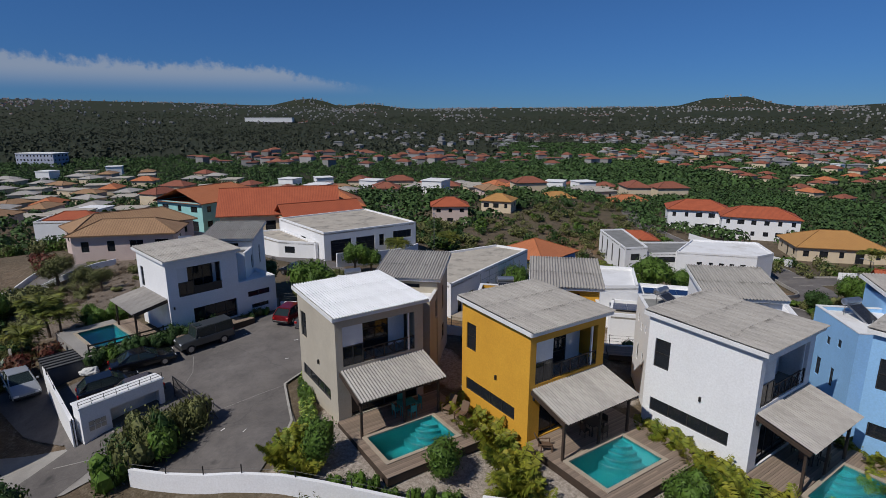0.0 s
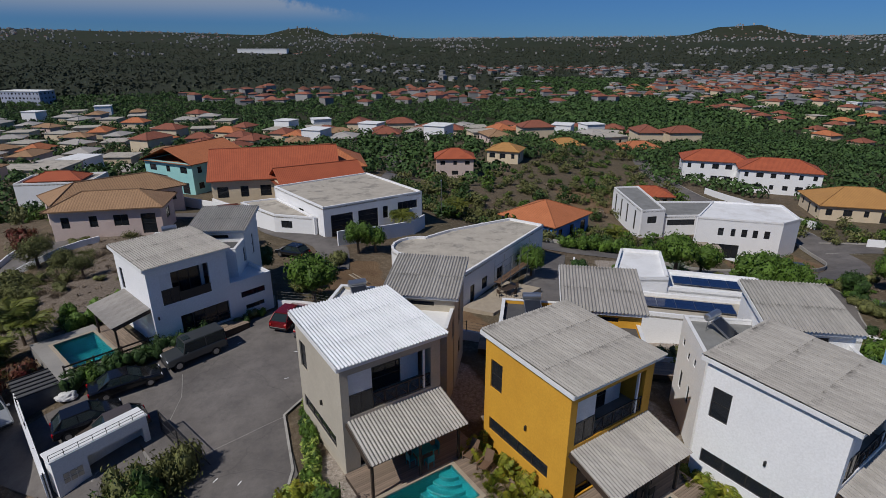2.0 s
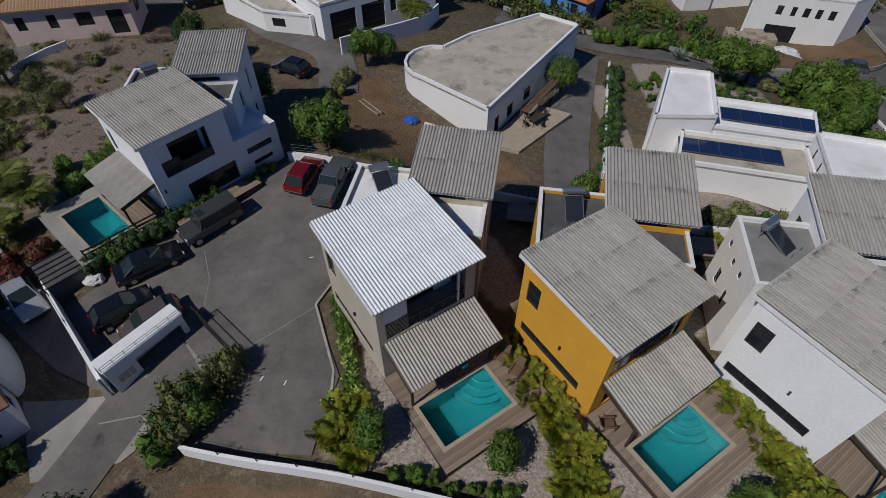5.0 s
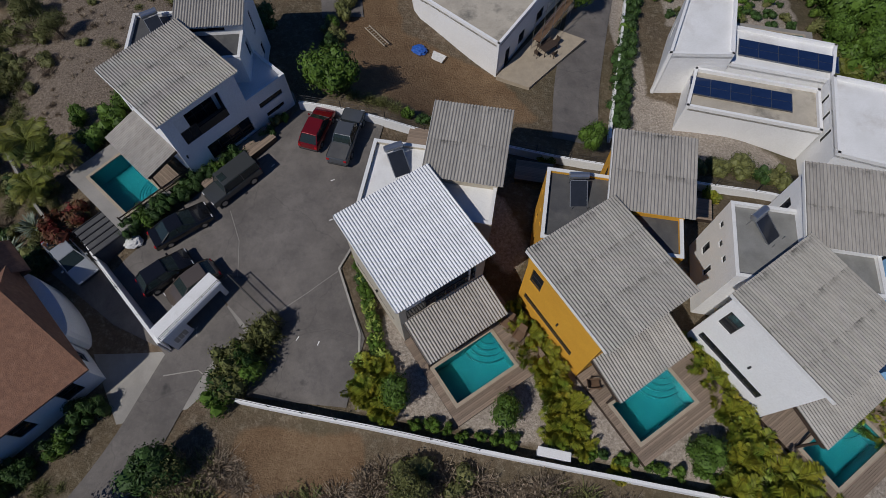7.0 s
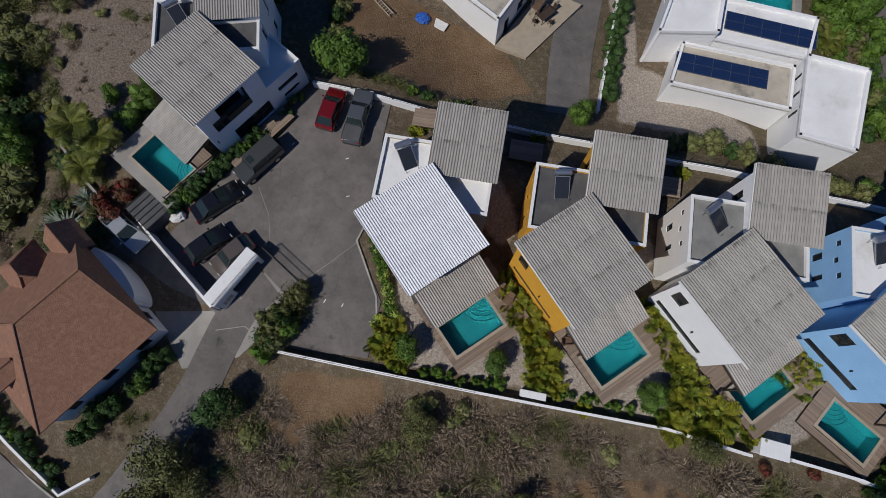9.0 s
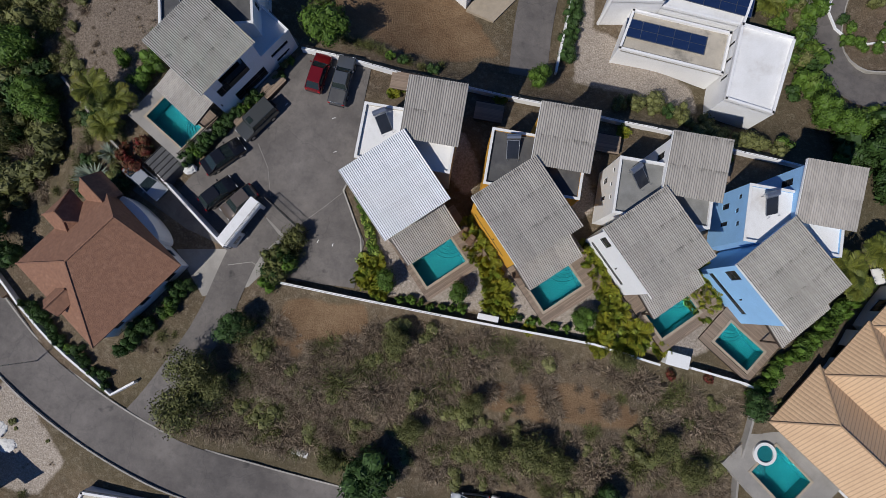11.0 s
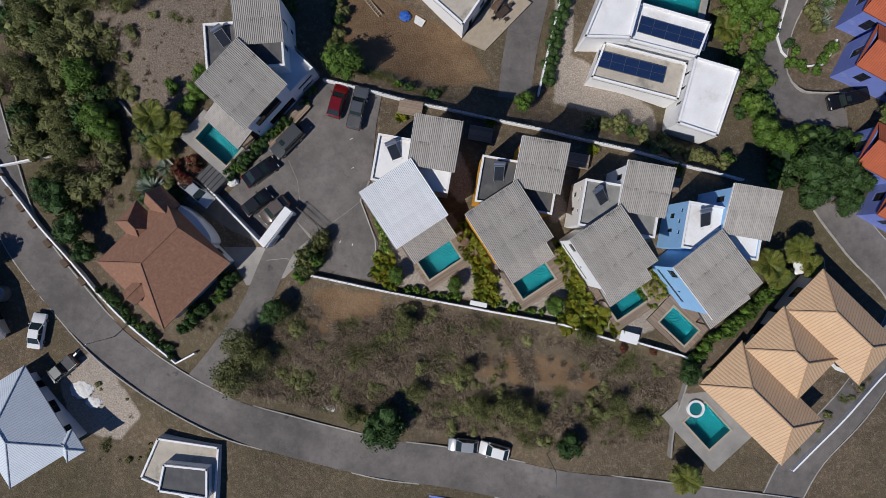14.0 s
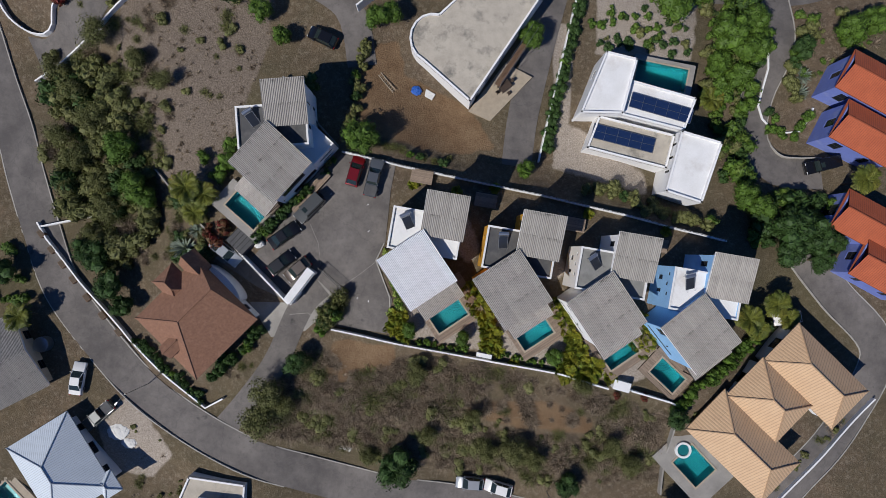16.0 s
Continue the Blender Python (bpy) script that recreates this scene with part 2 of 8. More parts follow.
M["coping"] = mat("sandstone coping", (0.43, 0.36, 0.27), (0.37, 0.31, 0.235), (0.26, 0.22, 0.17), 1.5, 15, 0.85)
M["pool_tile"] = mat("turquoise mosaic", (0.012, 0.165, 0.18), (0.010, 0.14, 0.155), (0.02, 0.195, 0.2), 1.0, 30, 0.35, bump=0.05)
M["pool_edge"] = mat("dark tile nosing", (0.006, 0.06, 0.075), None, None, 2, 20, 0.4)
M["glass_dark"] = glass("dark window glass", (0.022, 0.026, 0.032), 0.04, 0.2)
M["glass_car"] = glass("car glass", (0.03, 0.045, 0.045), 0.03, 0.3)
M["frame_dark"] = mat("dark window frame", (0.03, 0.028, 0.027), None, None, 3, 20, 0.5, bump=0.03)
M["panel_blue"] = mat("solar cells", (0.012, 0.028, 0.085), (0.016, 0.034, 0.1), None, 2, 20, 0.12, bump=0)
M["collector"] = mat("glazed collector", (0.03, 0.034, 0.045), (0.024, 0.028, 0.036), None, 2, 20, 0.15, bump=0)
M["tank"] = mat("brushed tank steel", (0.55, 0.57, 0.6), (0.48, 0.5, 0.53), None, 2, 20, 0.3, 0.85, bump=0.02)
M["interior"] = mat("dim interior plaster", (0.35, 0.32, 0.28), None, None, 1, 12, 0.9)
M["trim_white"] = mat("white trim paint", (0.82, 0.82, 0.81), (0.76, 0.76, 0.75), (0.6, 0.58, 0.55), 1.5, 15, 0.6, bump=0.05, stain_amt=0.2)
M["tyre"] = mat("tyre rubber", (0.018, 0.018, 0.018), None, None, 5, 40, 0.9)
M["rim"] = mat("wheel alloy", (0.5, 0.5, 0.52), None, None, 5, 40, 0.3, 0.9, bump=0)
M["lamp_clear"] = mat("headlamp lens", (0.75, 0.76, 0.78), None, None, 3, 20, 0.1, bump=0)
M["lamp_red"] = mat("tail lamp lens", (0.45, 0.01, 0.01), None, None, 3, 20, 0.15, bump=0)
M["cloth_white"] = mat("white tarpaulin", (0.75, 0.74, 0.72), (0.6, 0.6, 0.58), None, 6, 20, 0.8)
M["plastic_teal"] = mat("teal plastic", (0.03, 0.3, 0.3), None, None, 3, 20, 0.5, bump=0)
M["terracotta"] = mat("terracotta", (0.42, 0.12, 0.06), (0.36, 0.1, 0.05), None, 3, 20, 0.85)
M["bark"] = mat("grey-brown bark", (0.13, 0.095, 0.065), (0.09, 0.065, 0.045), None, 4, 20, 0.95, bump=0.4)
M["leaf_green"] = leaf_mat("broad green leaves", (0.085, 0.15, 0.02), (0.055, 0.105, 0.015), (0.15, 0.195, 0.035))
M["leaf_dark"] = leaf_mat("dark green leaves", (0.042, 0.085, 0.02), (0.03, 0.06, 0.015), (0.07, 0.11, 0.03))
M["leaf_olive"] = leaf_mat("olive scrub leaves", (0.15, 0.155, 0.052), (0.105, 0.115, 0.038), (0.21, 0.19, 0.085))
M["leaf_dry"] = leaf_mat("dry grey-brown twigs", (0.30, 0.235, 0.165), (0.20, 0.155, 0.112), (0.42, 0.34, 0.25))
M["leaf_palm"] = leaf_mat("yellow-green palm fronds", (0.25, 0.235, 0.022), (0.085, 0.14, 0.016), (0.54, 0.33, 0.03))
M["leaf_frond"] = leaf_mat("green palm fronds", (0.14, 0.15, 0.022), (0.06, 0.085, 0.015), (0.27, 0.21, 0.03))
M["leaf_lime"] = leaf_mat("lime croton leaves", (0.36, 0.42, 0.09), (0.19, 0.29, 0.05), (0.55, 0.55, 0.22))
M["leaf_red"] = leaf_mat("bougainvillea", (0.16, 0.015, 0.02), (0.05, 0.06, 0.015), (0.3, 0.02, 0.04))
M["leaf_silver"] = leaf_mat("silvery agave", (0.22, 0.26, 0.2), (0.16, 0.2, 0.15), (0.3, 0.32, 0.27))


def tile_mat(name, base, second, stain, pitch, run, depth=0.05):
    """Roof tiles: barrel rows with the laps across them, as relief and a darker colour in the hollows."""
    m, n, l, b = node_mat(name)
    tc = n.new("ShaderNodeUVMap")
    vec = tc.outputs["UV"]
    sep = n.new("ShaderNodeSeparateXYZ")
    l.new(vec, sep.inputs[0])
    obj = n.new("ShaderNodeTexCoord").outputs["Object"]

    def wave(sock, period, kind):
        a = times(n, l, sock, 1 / period)
        mt = n.new("ShaderNodeMath")
        mt.operation = "PINGPONG" if kind == "row" else "FRACT"
        mt.inputs[1].default_value = 0.5
        l.new(a, mt.inputs[0])
        return mt.outputs[0]

    row, lap = wave(sep.outputs["X"], pitch, "row"), wave(sep.outputs["Y"], run, "lap")
    col = mix_col(n, l, noise_fac(n, l, obj, 0.5), base, second)
    col = mix_col(n, l, times(n, l, noise_fac(n, l, obj, 6.0, 4), 0.5), col, stain)
    gap = n.new("ShaderNodeMapRange")
    gap.inputs["From Min"].default_value, gap.inputs["From Max"].default_value = 0.16, 0.0
    l.new(row, gap.inputs["Value"])
    col = mix_col(n, l, times(n, l, gap.outputs["Result"], 0.55), col, tuple(c * 0.35 for c in stain))
    l.new(col, b.inputs["Base Color"])
    b.inputs["Roughness"].default_value = 0.8
    add = n.new("ShaderNodeMath")
    add.operation = "ADD"
    l.new(row, add.inputs[0])
    l.new(times(n, l, lap, 0.3), add.inputs[1])
    bp = n.new("ShaderNodeBump")
    bp.inputs["Strength"].default_value, bp.inputs["Distance"].default_value = 0.8, depth
    l.new(add.outputs[0], bp.inputs["Height"])
    l.new(bp.outputs["Normal"], b.inputs["Normal"])
    return m


M["tile_red"] = tile_mat("red-orange clay tiles", (0.48, 0.115, 0.045), (0.40, 0.09, 0.035), (0.30, 0.075, 0.035), 0.3, 0.38)
M["tile_orange"] = tile_mat("orange clay tiles", (0.56, 0.19, 0.075), (0.50, 0.16, 0.06), (0.40, 0.14, 0.06), 0.3, 0.38)
M["tile_dull"] = tile_mat("sun-bleached red tiles", (0.33, 0.105, 0.058), (0.26, 0.085, 0.05), (0.20, 0.075, 0.045), 0.3, 0.38)
M["tile_tan"] = tile_mat("sandy clay tiles", (0.66, 0.45, 0.27), (0.60, 0.40, 0.24), (0.50, 0.33, 0.2), 0.42, 0.4)
M["tile_brown"] = tile_mat("tan-brown clay tiles", (0.42, 0.25, 0.13), (0.36, 0.21, 0.11), (0.22, 0.13, 0.07), 0.35, 0.4, 0.07)
M["shingle_brown"] = mat("brown asphalt shingles", (0.27, 0.138, 0.085), (0.205, 0.103, 0.066), (0.33, 0.185, 0.12), 3.4, 13, 0.92, bump=0.6, stain_amt=0.55)
M["metal_silver"] = tile_mat("pale ribbed metal sheet", (0.62, 0.68, 0.74), (0.57, 0.63, 0.69), (0.48, 0.53, 0.58), 0.3, 6.0, 0.03)
M["tile_ochre"] = tile_mat("ochre clay tiles", (0.52, 0.27, 0.08), (0.46, 0.23, 0.07), (0.36, 0.18, 0.06), 0.3, 0.38)


def ground_mat():
    m, n, l, b = node_mat("dry island soil and scrub")
    obj = n.new("ShaderNodeTexCoord").outputs["Object"]
    at = n.new("ShaderNodeAttribute")
    at.attribute_name = "soil"
    sep = n.new("ShaderNodeSeparateColor")
    l.new(at.outputs["Color"], sep.inputs[0])
    big, mid, fine = noise_fac(n, l, obj, 0.045, 6), noise_fac(n, l, obj, 0.4, 7, 0.7), noise_fac(n, l, obj, 5.0, 5, 0.7)
    col = mix_col(n, l, mid, (0.20, 0.145, 0.10), (0.125, 0.094, 0.068))
    col = mix_col(n, l, times(n, l, noise_fac(n, l, obj, 1.7, 8, 0.8, 0.5, 0.62), 0.75), col, (0.31, 0.255, 0.195))
    col = mix_col(n, l, times(n, l, noise_fac(n, l, obj, 3.1, 8, 0.85, 0.52, 0.66), 0.6), col, (0.06, 0.047, 0.034))
    col = mix_col(n, l, times(n, l, big, 0.55), col, (0.085, 0.085, 0.04))

    def edge(sock):
        add = n.new("ShaderNodeMath")
        add.operation = "ADD"
        l.new(sock, add.inputs[0])
        l.new(times(n, l, mid, 0.35), add.inputs[1])
        mr = n.new("ShaderNodeMapRange")
        mr.inputs["From Min"].default_value, mr.inputs["From Max"].default_value = 0.5, 0.85
        l.new(add.outputs[0], mr.inputs["Value"])
        return mr.outputs["Result"]

    col = mix_col(n, l, edge(sep.outputs["Red"]), col, mix_col(n, l, mid, (0.245, 0.165, 0.098), (0.175, 0.11, 0.063)))
    col = mix_col(n, l, edge(sep.outputs["Green"]), col, mix_col(n, l, fine, (0.27, 0.22, 0.175), (0.15, 0.12, 0.095)))
    col = mix_col(n, l, edge(sep.outputs["Blue"]), col, mix_col(n, l, fine, (0.47, 0.41, 0.35), (0.32, 0.272, 0.228)))
    dark = n.new("ShaderNodeMix")
    dark.data_type, dark.blend_type = "RGBA", "MULTIPLY"
    l.new(times(n, l, fine, 0.5), dark.inputs["Factor"])
    l.new(col, dark.inputs["A"])
    dark.inputs["B"].default_value = (0.5, 0.47, 0.42, 1)
    # far off the scrub closes up and hides the soil
    pos = n.new("ShaderNodeVectorMath")
    pos.operation = "LENGTH"
    l.new(obj, pos.inputs[0])
    mr = n.new("ShaderNodeMapRange")
    mr.inputs["From Min"].default_value, mr.inputs["From Max"].default_value = 150, 420
    l.new(pos.outputs["Value"], mr.inputs["Value"])
    wide = noise_fac(n, l, obj, 0.0035, 8, 0.65)
    scrub = mix_col(n, l, wide, (0.031, 0.037, 0.020), (0.046, 0.046, 0.030))
    scrub = mix_col(n, l, times(n, l, noise_fac(n, l, obj, 0.05, 4, 0.7, 0.4, 0.6), 0.6), scrub, (0.022, 0.034, 0.014))
    col = mix_col(n, l, mr.outputs["Result"], dark.outputs["Result"], scrub)
    l.new(col, b.inputs["Base Color"])
    b.inputs["Roughness"].default_value = 0.95
    b.inputs["Specular IOR Level"].default_value = 0.15
    bp = n.new("ShaderNodeBump")
    bp.inputs["Strength"].default_value, bp.inputs["Distance"].default_value = 0.6, 0.08
    l.new(fine, bp.inputs["Height"])
    l.new(bp.outputs["Normal"], b.inputs["Normal"])
    return m


M["ground"] = ground_mat()


def water_mat():
    m, n, l, b = node_mat("pool water")
    b.inputs["Base Color"].default_value = (0.55, 0.9, 0.92, 1)
    b.inputs["Roughness"].default_value, b.inputs["Transmission Weight"].default_value, b.inputs["IOR"].default_value = 0.02, 1.0, 1.33
    obj = n.new("ShaderNodeTexCoord").outputs["Object"]
    bp = n.new("ShaderNodeBump")
    bp.inputs["Strength"].default_value, bp.inputs["Distance"].default_value = 0.25, 0.03
    l.new(noise_fac(n, l, obj, 3.5, 3), bp.inputs["Height"])
    l.new(bp.outputs["Normal"], b.inputs["Normal"])
    return m


M["water"] = water_mat()

# ---- building helpers ----
def finish(bm, name, material, smooth=False):
    me = bpy.data.meshes.new(name)
    bm.to_mesh(me)
    bm.free()
    for mm in material if isinstance(material, (list, tuple)) else (material,):
        me.materials.append(mm)
    if smooth:
        me.shade_smooth()
        me.set_sharp_from_angle(angle=radians(32))
    return me


def part(name, bm, material, parent=None, label="", smooth=False):
    """Links a bmesh as one mesh object under a thing or a part."""
    ob = new(name, finish(bm, name, material, smooth))
    ob.parent = parent
    return tagged(ob, label)


def piece(name, me, parent, m):
    """One more object on a shared mesh."""
    ob = new(name, me)
    ob.parent = parent
    ob.matrix_basis = m
    return ob


def thing(name, label, category, m=None, group="", kind=""):
    ob = new(name)
    ob.empty_display_size = 0.2
    if m is not None:
        ob.matrix_world = m
    return tagged(ob, label, category, group, kind)


def box(bm, x0, y0, z0, x1, y1, z1, m=None):
    co = [(x, y, z) for z in (z0, z1) for y in (y0, y1) for x in (x0, x1)]
    vs = [bm.verts.new(m @ Vector(c) if m else c) for c in co]
    for f in ((0, 2, 3, 1), (4, 5, 7, 6), (0, 1, 5, 4), (2, 6, 7, 3), (0, 4, 6, 2), (1, 3, 7, 5)):
        bm.faces.new([vs[i] for i in f])


def soft_box(bm, x0, y0, z0, x1, y1, z1, r=0.02, m=None, seg=1):
    t = bmesh.new()
    box(t, x0, y0, z0, x1, y1, z1)
    bmesh.ops.bevel(t, geom=list(t.edges), offset=r, segments=seg, affect="EDGES")
    add_bm(bm, t, m)


def add_bm(bm, t, m=None):
    vs = {v: bm.verts.new(m @ v.co if m else v.co) for v in t.verts}
    for f in t.faces:
        bm.faces.new([vs[v] for v in f.verts])
    t.free()


def prism(bm, poly, z0, z1, m=None):
    """Upright prism over a plan outline, counter-clockwise."""
    if sum(a[0] * b[1] - b[0] * a[1] for a, b in zip(poly, [*poly[1:], poly[0]])) < 0:
        poly = list(reversed(poly))
    lo = [bm.verts.new(m @ Vector((x, y, z0)) if m else (x, y, z0)) for x, y in poly]
    hi = [bm.verts.new(m @ Vector((x, y, z1)) if m else (x, y, z1)) for x, y in poly]
    bm.faces.new(list(reversed(lo)))
    bm.faces.new(hi)
    for i in range(len(poly)):
        j = (i + 1) % len(poly)
        bm.faces.new((lo[i], lo[j], hi[j], hi[i]))


def tube(bm, a, b, r, sides=6, r2=None, cap=True):
    a, b = Vector(a), Vector(b)
    q = (b - a).to_track_quat("Z", "Y").to_matrix()
    r2 = r if r2 is None else r2
    rings = []
    for p, rr in ((a, r), (b, r2)):
        rings.append([bm.verts.new(p + q @ Vector((rr * math.cos(k * math.tau / sides), rr * math.sin(k * math.tau / sides), 0))) for k in range(sides)])
    for k in range(sides):
        j = (k + 1) % sides
        bm.faces.new((rings[0][k], rings[0][j], rings[1][j], rings[1][k]))
    if cap:
        bm.faces.new(list(reversed(rings[0])))
        bm.faces.new(rings[1])


def one(fn, *args, **kw):
    bm = bmesh.new()
    fn(bm, *args, **kw)
    return bm


def inside(poly, x, y):
    """Which of the points x, y lie in the outline."""
    x, y = np.asarray(x, float), np.asarray(y, float)
    res = np.zeros(np.broadcast(x, y).shape, bool)
    for (xa, ya), (xb, yb) in zip(poly, [*poly[1:], poly[0]]):
        if ya != yb:
            res ^= ((ya > y) != (yb > y)) & (x < (xb - xa) * (y - ya) / (yb - ya) + xa)
    return res


# ---- the lie of the land: spot heights, smoothed ----
HILLTOP = [(-13, 50, .2), (-15, 40, -.3), (-20, 34, -1.1), (-26, 38, -.9), (-8, 30, -.4), (-3, 28, -.5), (9, 27, -.5), (20, 24, -.7), (30, 20, -1.3), (-2, 44, -.3),
           (10, 41, -.4), (22, 38, -.6), (33, 35, -1.1), (-28, 44, .2), (-24, 55, .2), (-32, 58, -.5), (-20, 72, -.9), (-12, 86, -1.9)]
FOOT = [(-17, 24, -2.2), (-3, 21, -2.4), (9, 19, -2.2), (20, 15, -2.2), (-19, 7, -6.4), (2, 4, -5.9), (28, 4, -4.6), (46, 2.6, -4.8), (-36, 14, -4.8), (-26, 25, -2.9), (-29.5, 32, -2.9),
        (-34, 26, -3.3), (-50, 29, -5.2), (-56, 41, -5.4), (-63, 63, -5.8), (-45, 0, -7.5), (20, -20, -9), (-40, -30, -10)]
BEYOND = [(62, 17, -5.6), (48, 28, -5), (42, 60, -7.1), (13.6, 53, -4.4), (0, 56, -3.7), (32, 50, -5.2), (22, 70, -5.2), (-48, 79, -.9), (-36, 105, -2.6), (-50, 113, -3.6), (-20, 130, -7), (-85, 117, -9.5),
          (20, 108, -12), (60, 150, -14.5), (50, 97, -13), (40, 117, -13.4), (40, 84, -8.8), (88, 156, -15), (92, 126, -14.5), (2, 158, -11.5), (-100, 200, -18)]
SPOT = np.array(HILLTOP + FOOT + BEYOND)
KNOLLS = [(-815, 3420, 50, 105), (-450, 3450, 28, 110), (1690, 3300, 62, 150), (1720, 3300, 14, 380), (2600, 3050, 30, 260), (-2900, 3300, 46, 1500), (700, 3450, 12, 500)]


def smooth01(v):
    v = np.clip(v, 0, 1)
    return v * v * (3 - 2 * v)


def level(x, y):
    """Height of the ground."""
    x, y = np.asarray(x, float), np.asarray(y, float)
    w = 1 / ((x[..., None] - SPOT[:, 0]) ** 2 + (y[..., None] - SPOT[:, 1]) ** 2 + 9) ** 1.6
    z = (w * SPOT[:, 2]).sum(-1) / w.sum(-1)
    r = np.hypot(x, y)
    out = -22 + 95 * smooth01((r - 1500) / 2200) + 1.5 * np.sin(x / 130) * np.cos(y / 170)
    for kx, ky, kh, ks in KNOLLS:
        out = out + kh * np.exp(-(((x - kx) ** 2 + (y - ky) ** 2) / (2 * ks * ks)) ** 1.4)
    s = smooth01((np.hypot(x, y - 50) - 110) / 190)
    return z * (1 - s) + out * s


def lev(x, y):
    return float(level(np.array(x), np.array(y)))


# pools of the place: centre, half length, half width, turn
POOLS = []


def pool_outline(cx, cy, a, b, turn, grow=0.0):
    c, s = math.cos(radians(turn)), math.sin(radians(turn))
    return [(cx + c * u - s * v, cy + s * u + c * v) for u, v in ((-a - grow, -b - grow), (a + grow, -b - grow), (a + grow, b + grow), (-a - grow, b + grow))]


VILLAS = [((-5.97, 36.05), 33.8), ((5.9, 33.7), 33.3), ((17.65, 31.0), 34.5), ((29.4, 28.25), 38.0)]
for (vx, vy), turn in VILLAS[:3]:
    c, s = math.cos(radians(turn)), math.sin(radians(turn))
    POOLS.append((vx + c * -0.25 + s * 7.65, vy + s * -0.25 - c * 7.65, 2.35, 1.4, turn))
POOLS.append((28.65, 21.25, 2.15, 1.3, -43.0))
POOLS.append((-29.4, 43.9, 2.55, 1.45, -41.0))
POOLS.append((33.2, 8.0, 2.4, 1.85, -47.0))
POOLS.append((28.9, 63.9, 3.7, 1.7, -11.0))
POOLS.append((-65.6, 1.4, 2.6, 1.6, -46.0))
POOL_Z = [-0.15, -0.15, -0.35, -0.9, 0.45, -2.6, -4.2, lev(-65.6, 1.4) + 0.2]

DIRT_YARD = [(-12, 54), (-1, 52), (5, 53), (1, 59), (-8, 63), (-9, 68), (-14, 66), (-15, 58)]
DRY_PLOT = [(-47, 50), (-36, 46), (-31, 56), (-27, 66), (-26, 76), (-47, 76), (-50, 60)]
GRAVEL_DRIVE = [(13.5, 72), (16.5, 72), (15.5, 57), (27, 49.5), (27, 46.5), (13, 50.5)]
BARE_STRIP = [(0, 15.5), (4, 17.5), (14, 17), (19, 14.5), (18, 12.5), (8, 13.5)]
BARE_CORNER = [(-18, 26), (-9, 25), (-9, 22), (-20, 19)]
PATCH_SW = [(-53, 15), (-47, 17), (-42, 8), (-46, 4), (-52, 6)]
VERGE_E = [(43, 83), (55, 82.5), (62, 90), (61, 97), (42, 96)]
BUILD_PLOT = [(14, 96), (30, 92), (40, 94), (38, 86), (22, 84)]
RED_SLOPE = [(28, 128), (46, 126), (44, 140), (26, 142)]
GARDEN_GRAVEL = [(-10, 27), (24, 20), (31, 24), (-8, 34)]

PEBBLES = [(19.5, 67.5), (34, 66.5), (36, 78), (20, 77)]
SIDE_PATHS = [[(x - 2.2, y + 3.2), (x + 0.2, y - 0.6), (x + 2.0, y + 1.2), (x + 0.2, y + 6.0), (x - 1.6, y + 6.4)] for x, y in ((0.6, 37.0), (12.6, 34.5), (24.0, 32.0))]


def build_ground():
    def axis(lo, hi, step, reach):
        core = list(np.arange(lo, hi + 0.01, step))
        out, d = [], step
        while (hi + sum(out)) < reach:
            d = min(d * 1.13, 160)
            out.append(d)
        a = np.cumsum(out)
        return np.array([*(lo - a[::-1]), *core, *(hi + a)])

    xs, ys = axis(-75, 75, 0.5, 4600), axis(-15, 105, 0.5, 4800)
    gx, gy = np.meshgrid(xs, ys)
    z = level(gx, gy)
    rough = 0.06 * np.sin(gx * 1.7 + 3 * np.sin(gy * 0.6)) * np.cos(gy * 1.3 + 2 * np.sin(gx * 0.5))
    z = z + rough * (np.hypot(gx, gy - 45) < 120) * 0.5
    ny, nx = gx.shape
    verts = np.stack([gx, gy, z], -1).reshape(-1, 3)
    cx, cy = (gx[:-1, :-1] + gx[1:, 1:]) / 2, (gy[:-1, :-1] + gy[1:, 1:]) / 2
    hole = np.zeros(cx.shape, bool)
    for p in POOLS:
        hole |= inside(pool_outline(*p, grow=0.34), cx, cy)
    idx = np.arange(nx * ny).reshape(ny, nx)
    quads = np.stack([idx[:-1, :-1], idx[:-1, 1:], idx[1:, 1:], idx[1:, :-1]], -1)[~hole]
    me = bpy.data.meshes.new("ground")
    me.from_pydata(verts.tolist(), [], quads.reshape(-1, 4).tolist())
    soil = np.zeros((ny, nx, 4))
    soil[..., 3] = 1
    for chan, outlines in ((0, (DIRT_YARD, BARE_STRIP, BARE_CORNER, BUILD_PLOT, RED_SLOPE, VERGE_E)), (1, (DRY_PLOT,)), (2, (GRAVEL_DRIVE, PATCH_SW, GARDEN_GRAVEL, PEBBLES, *SIDE_PATHS))):
        for o in outlines:
            soil[..., chan] = np.maximum(soil[..., chan], inside(o, gx, gy) * 1.0)
    k = soil.copy()
    for _ in range(2):
        k[1:-1, 1:-1] = (k[1:-1, 1:-1] * 2 + k[:-2, 1:-1] + k[2:, 1:-1] + k[1:-1, :-2] + k[1:-1, 2:]) / 6
    attr = me.color_attributes.new("soil", "FLOAT_COLOR", "POINT")
    attr.data.foreach_set("color", k.reshape(-1))
    me.materials.append(M["ground"])
    me.shade_smooth()
    return tagged(new("ground", me), "dry brown hillside soil falling to a scrub plain with low hills", "ground", kind="structure")


build_ground()


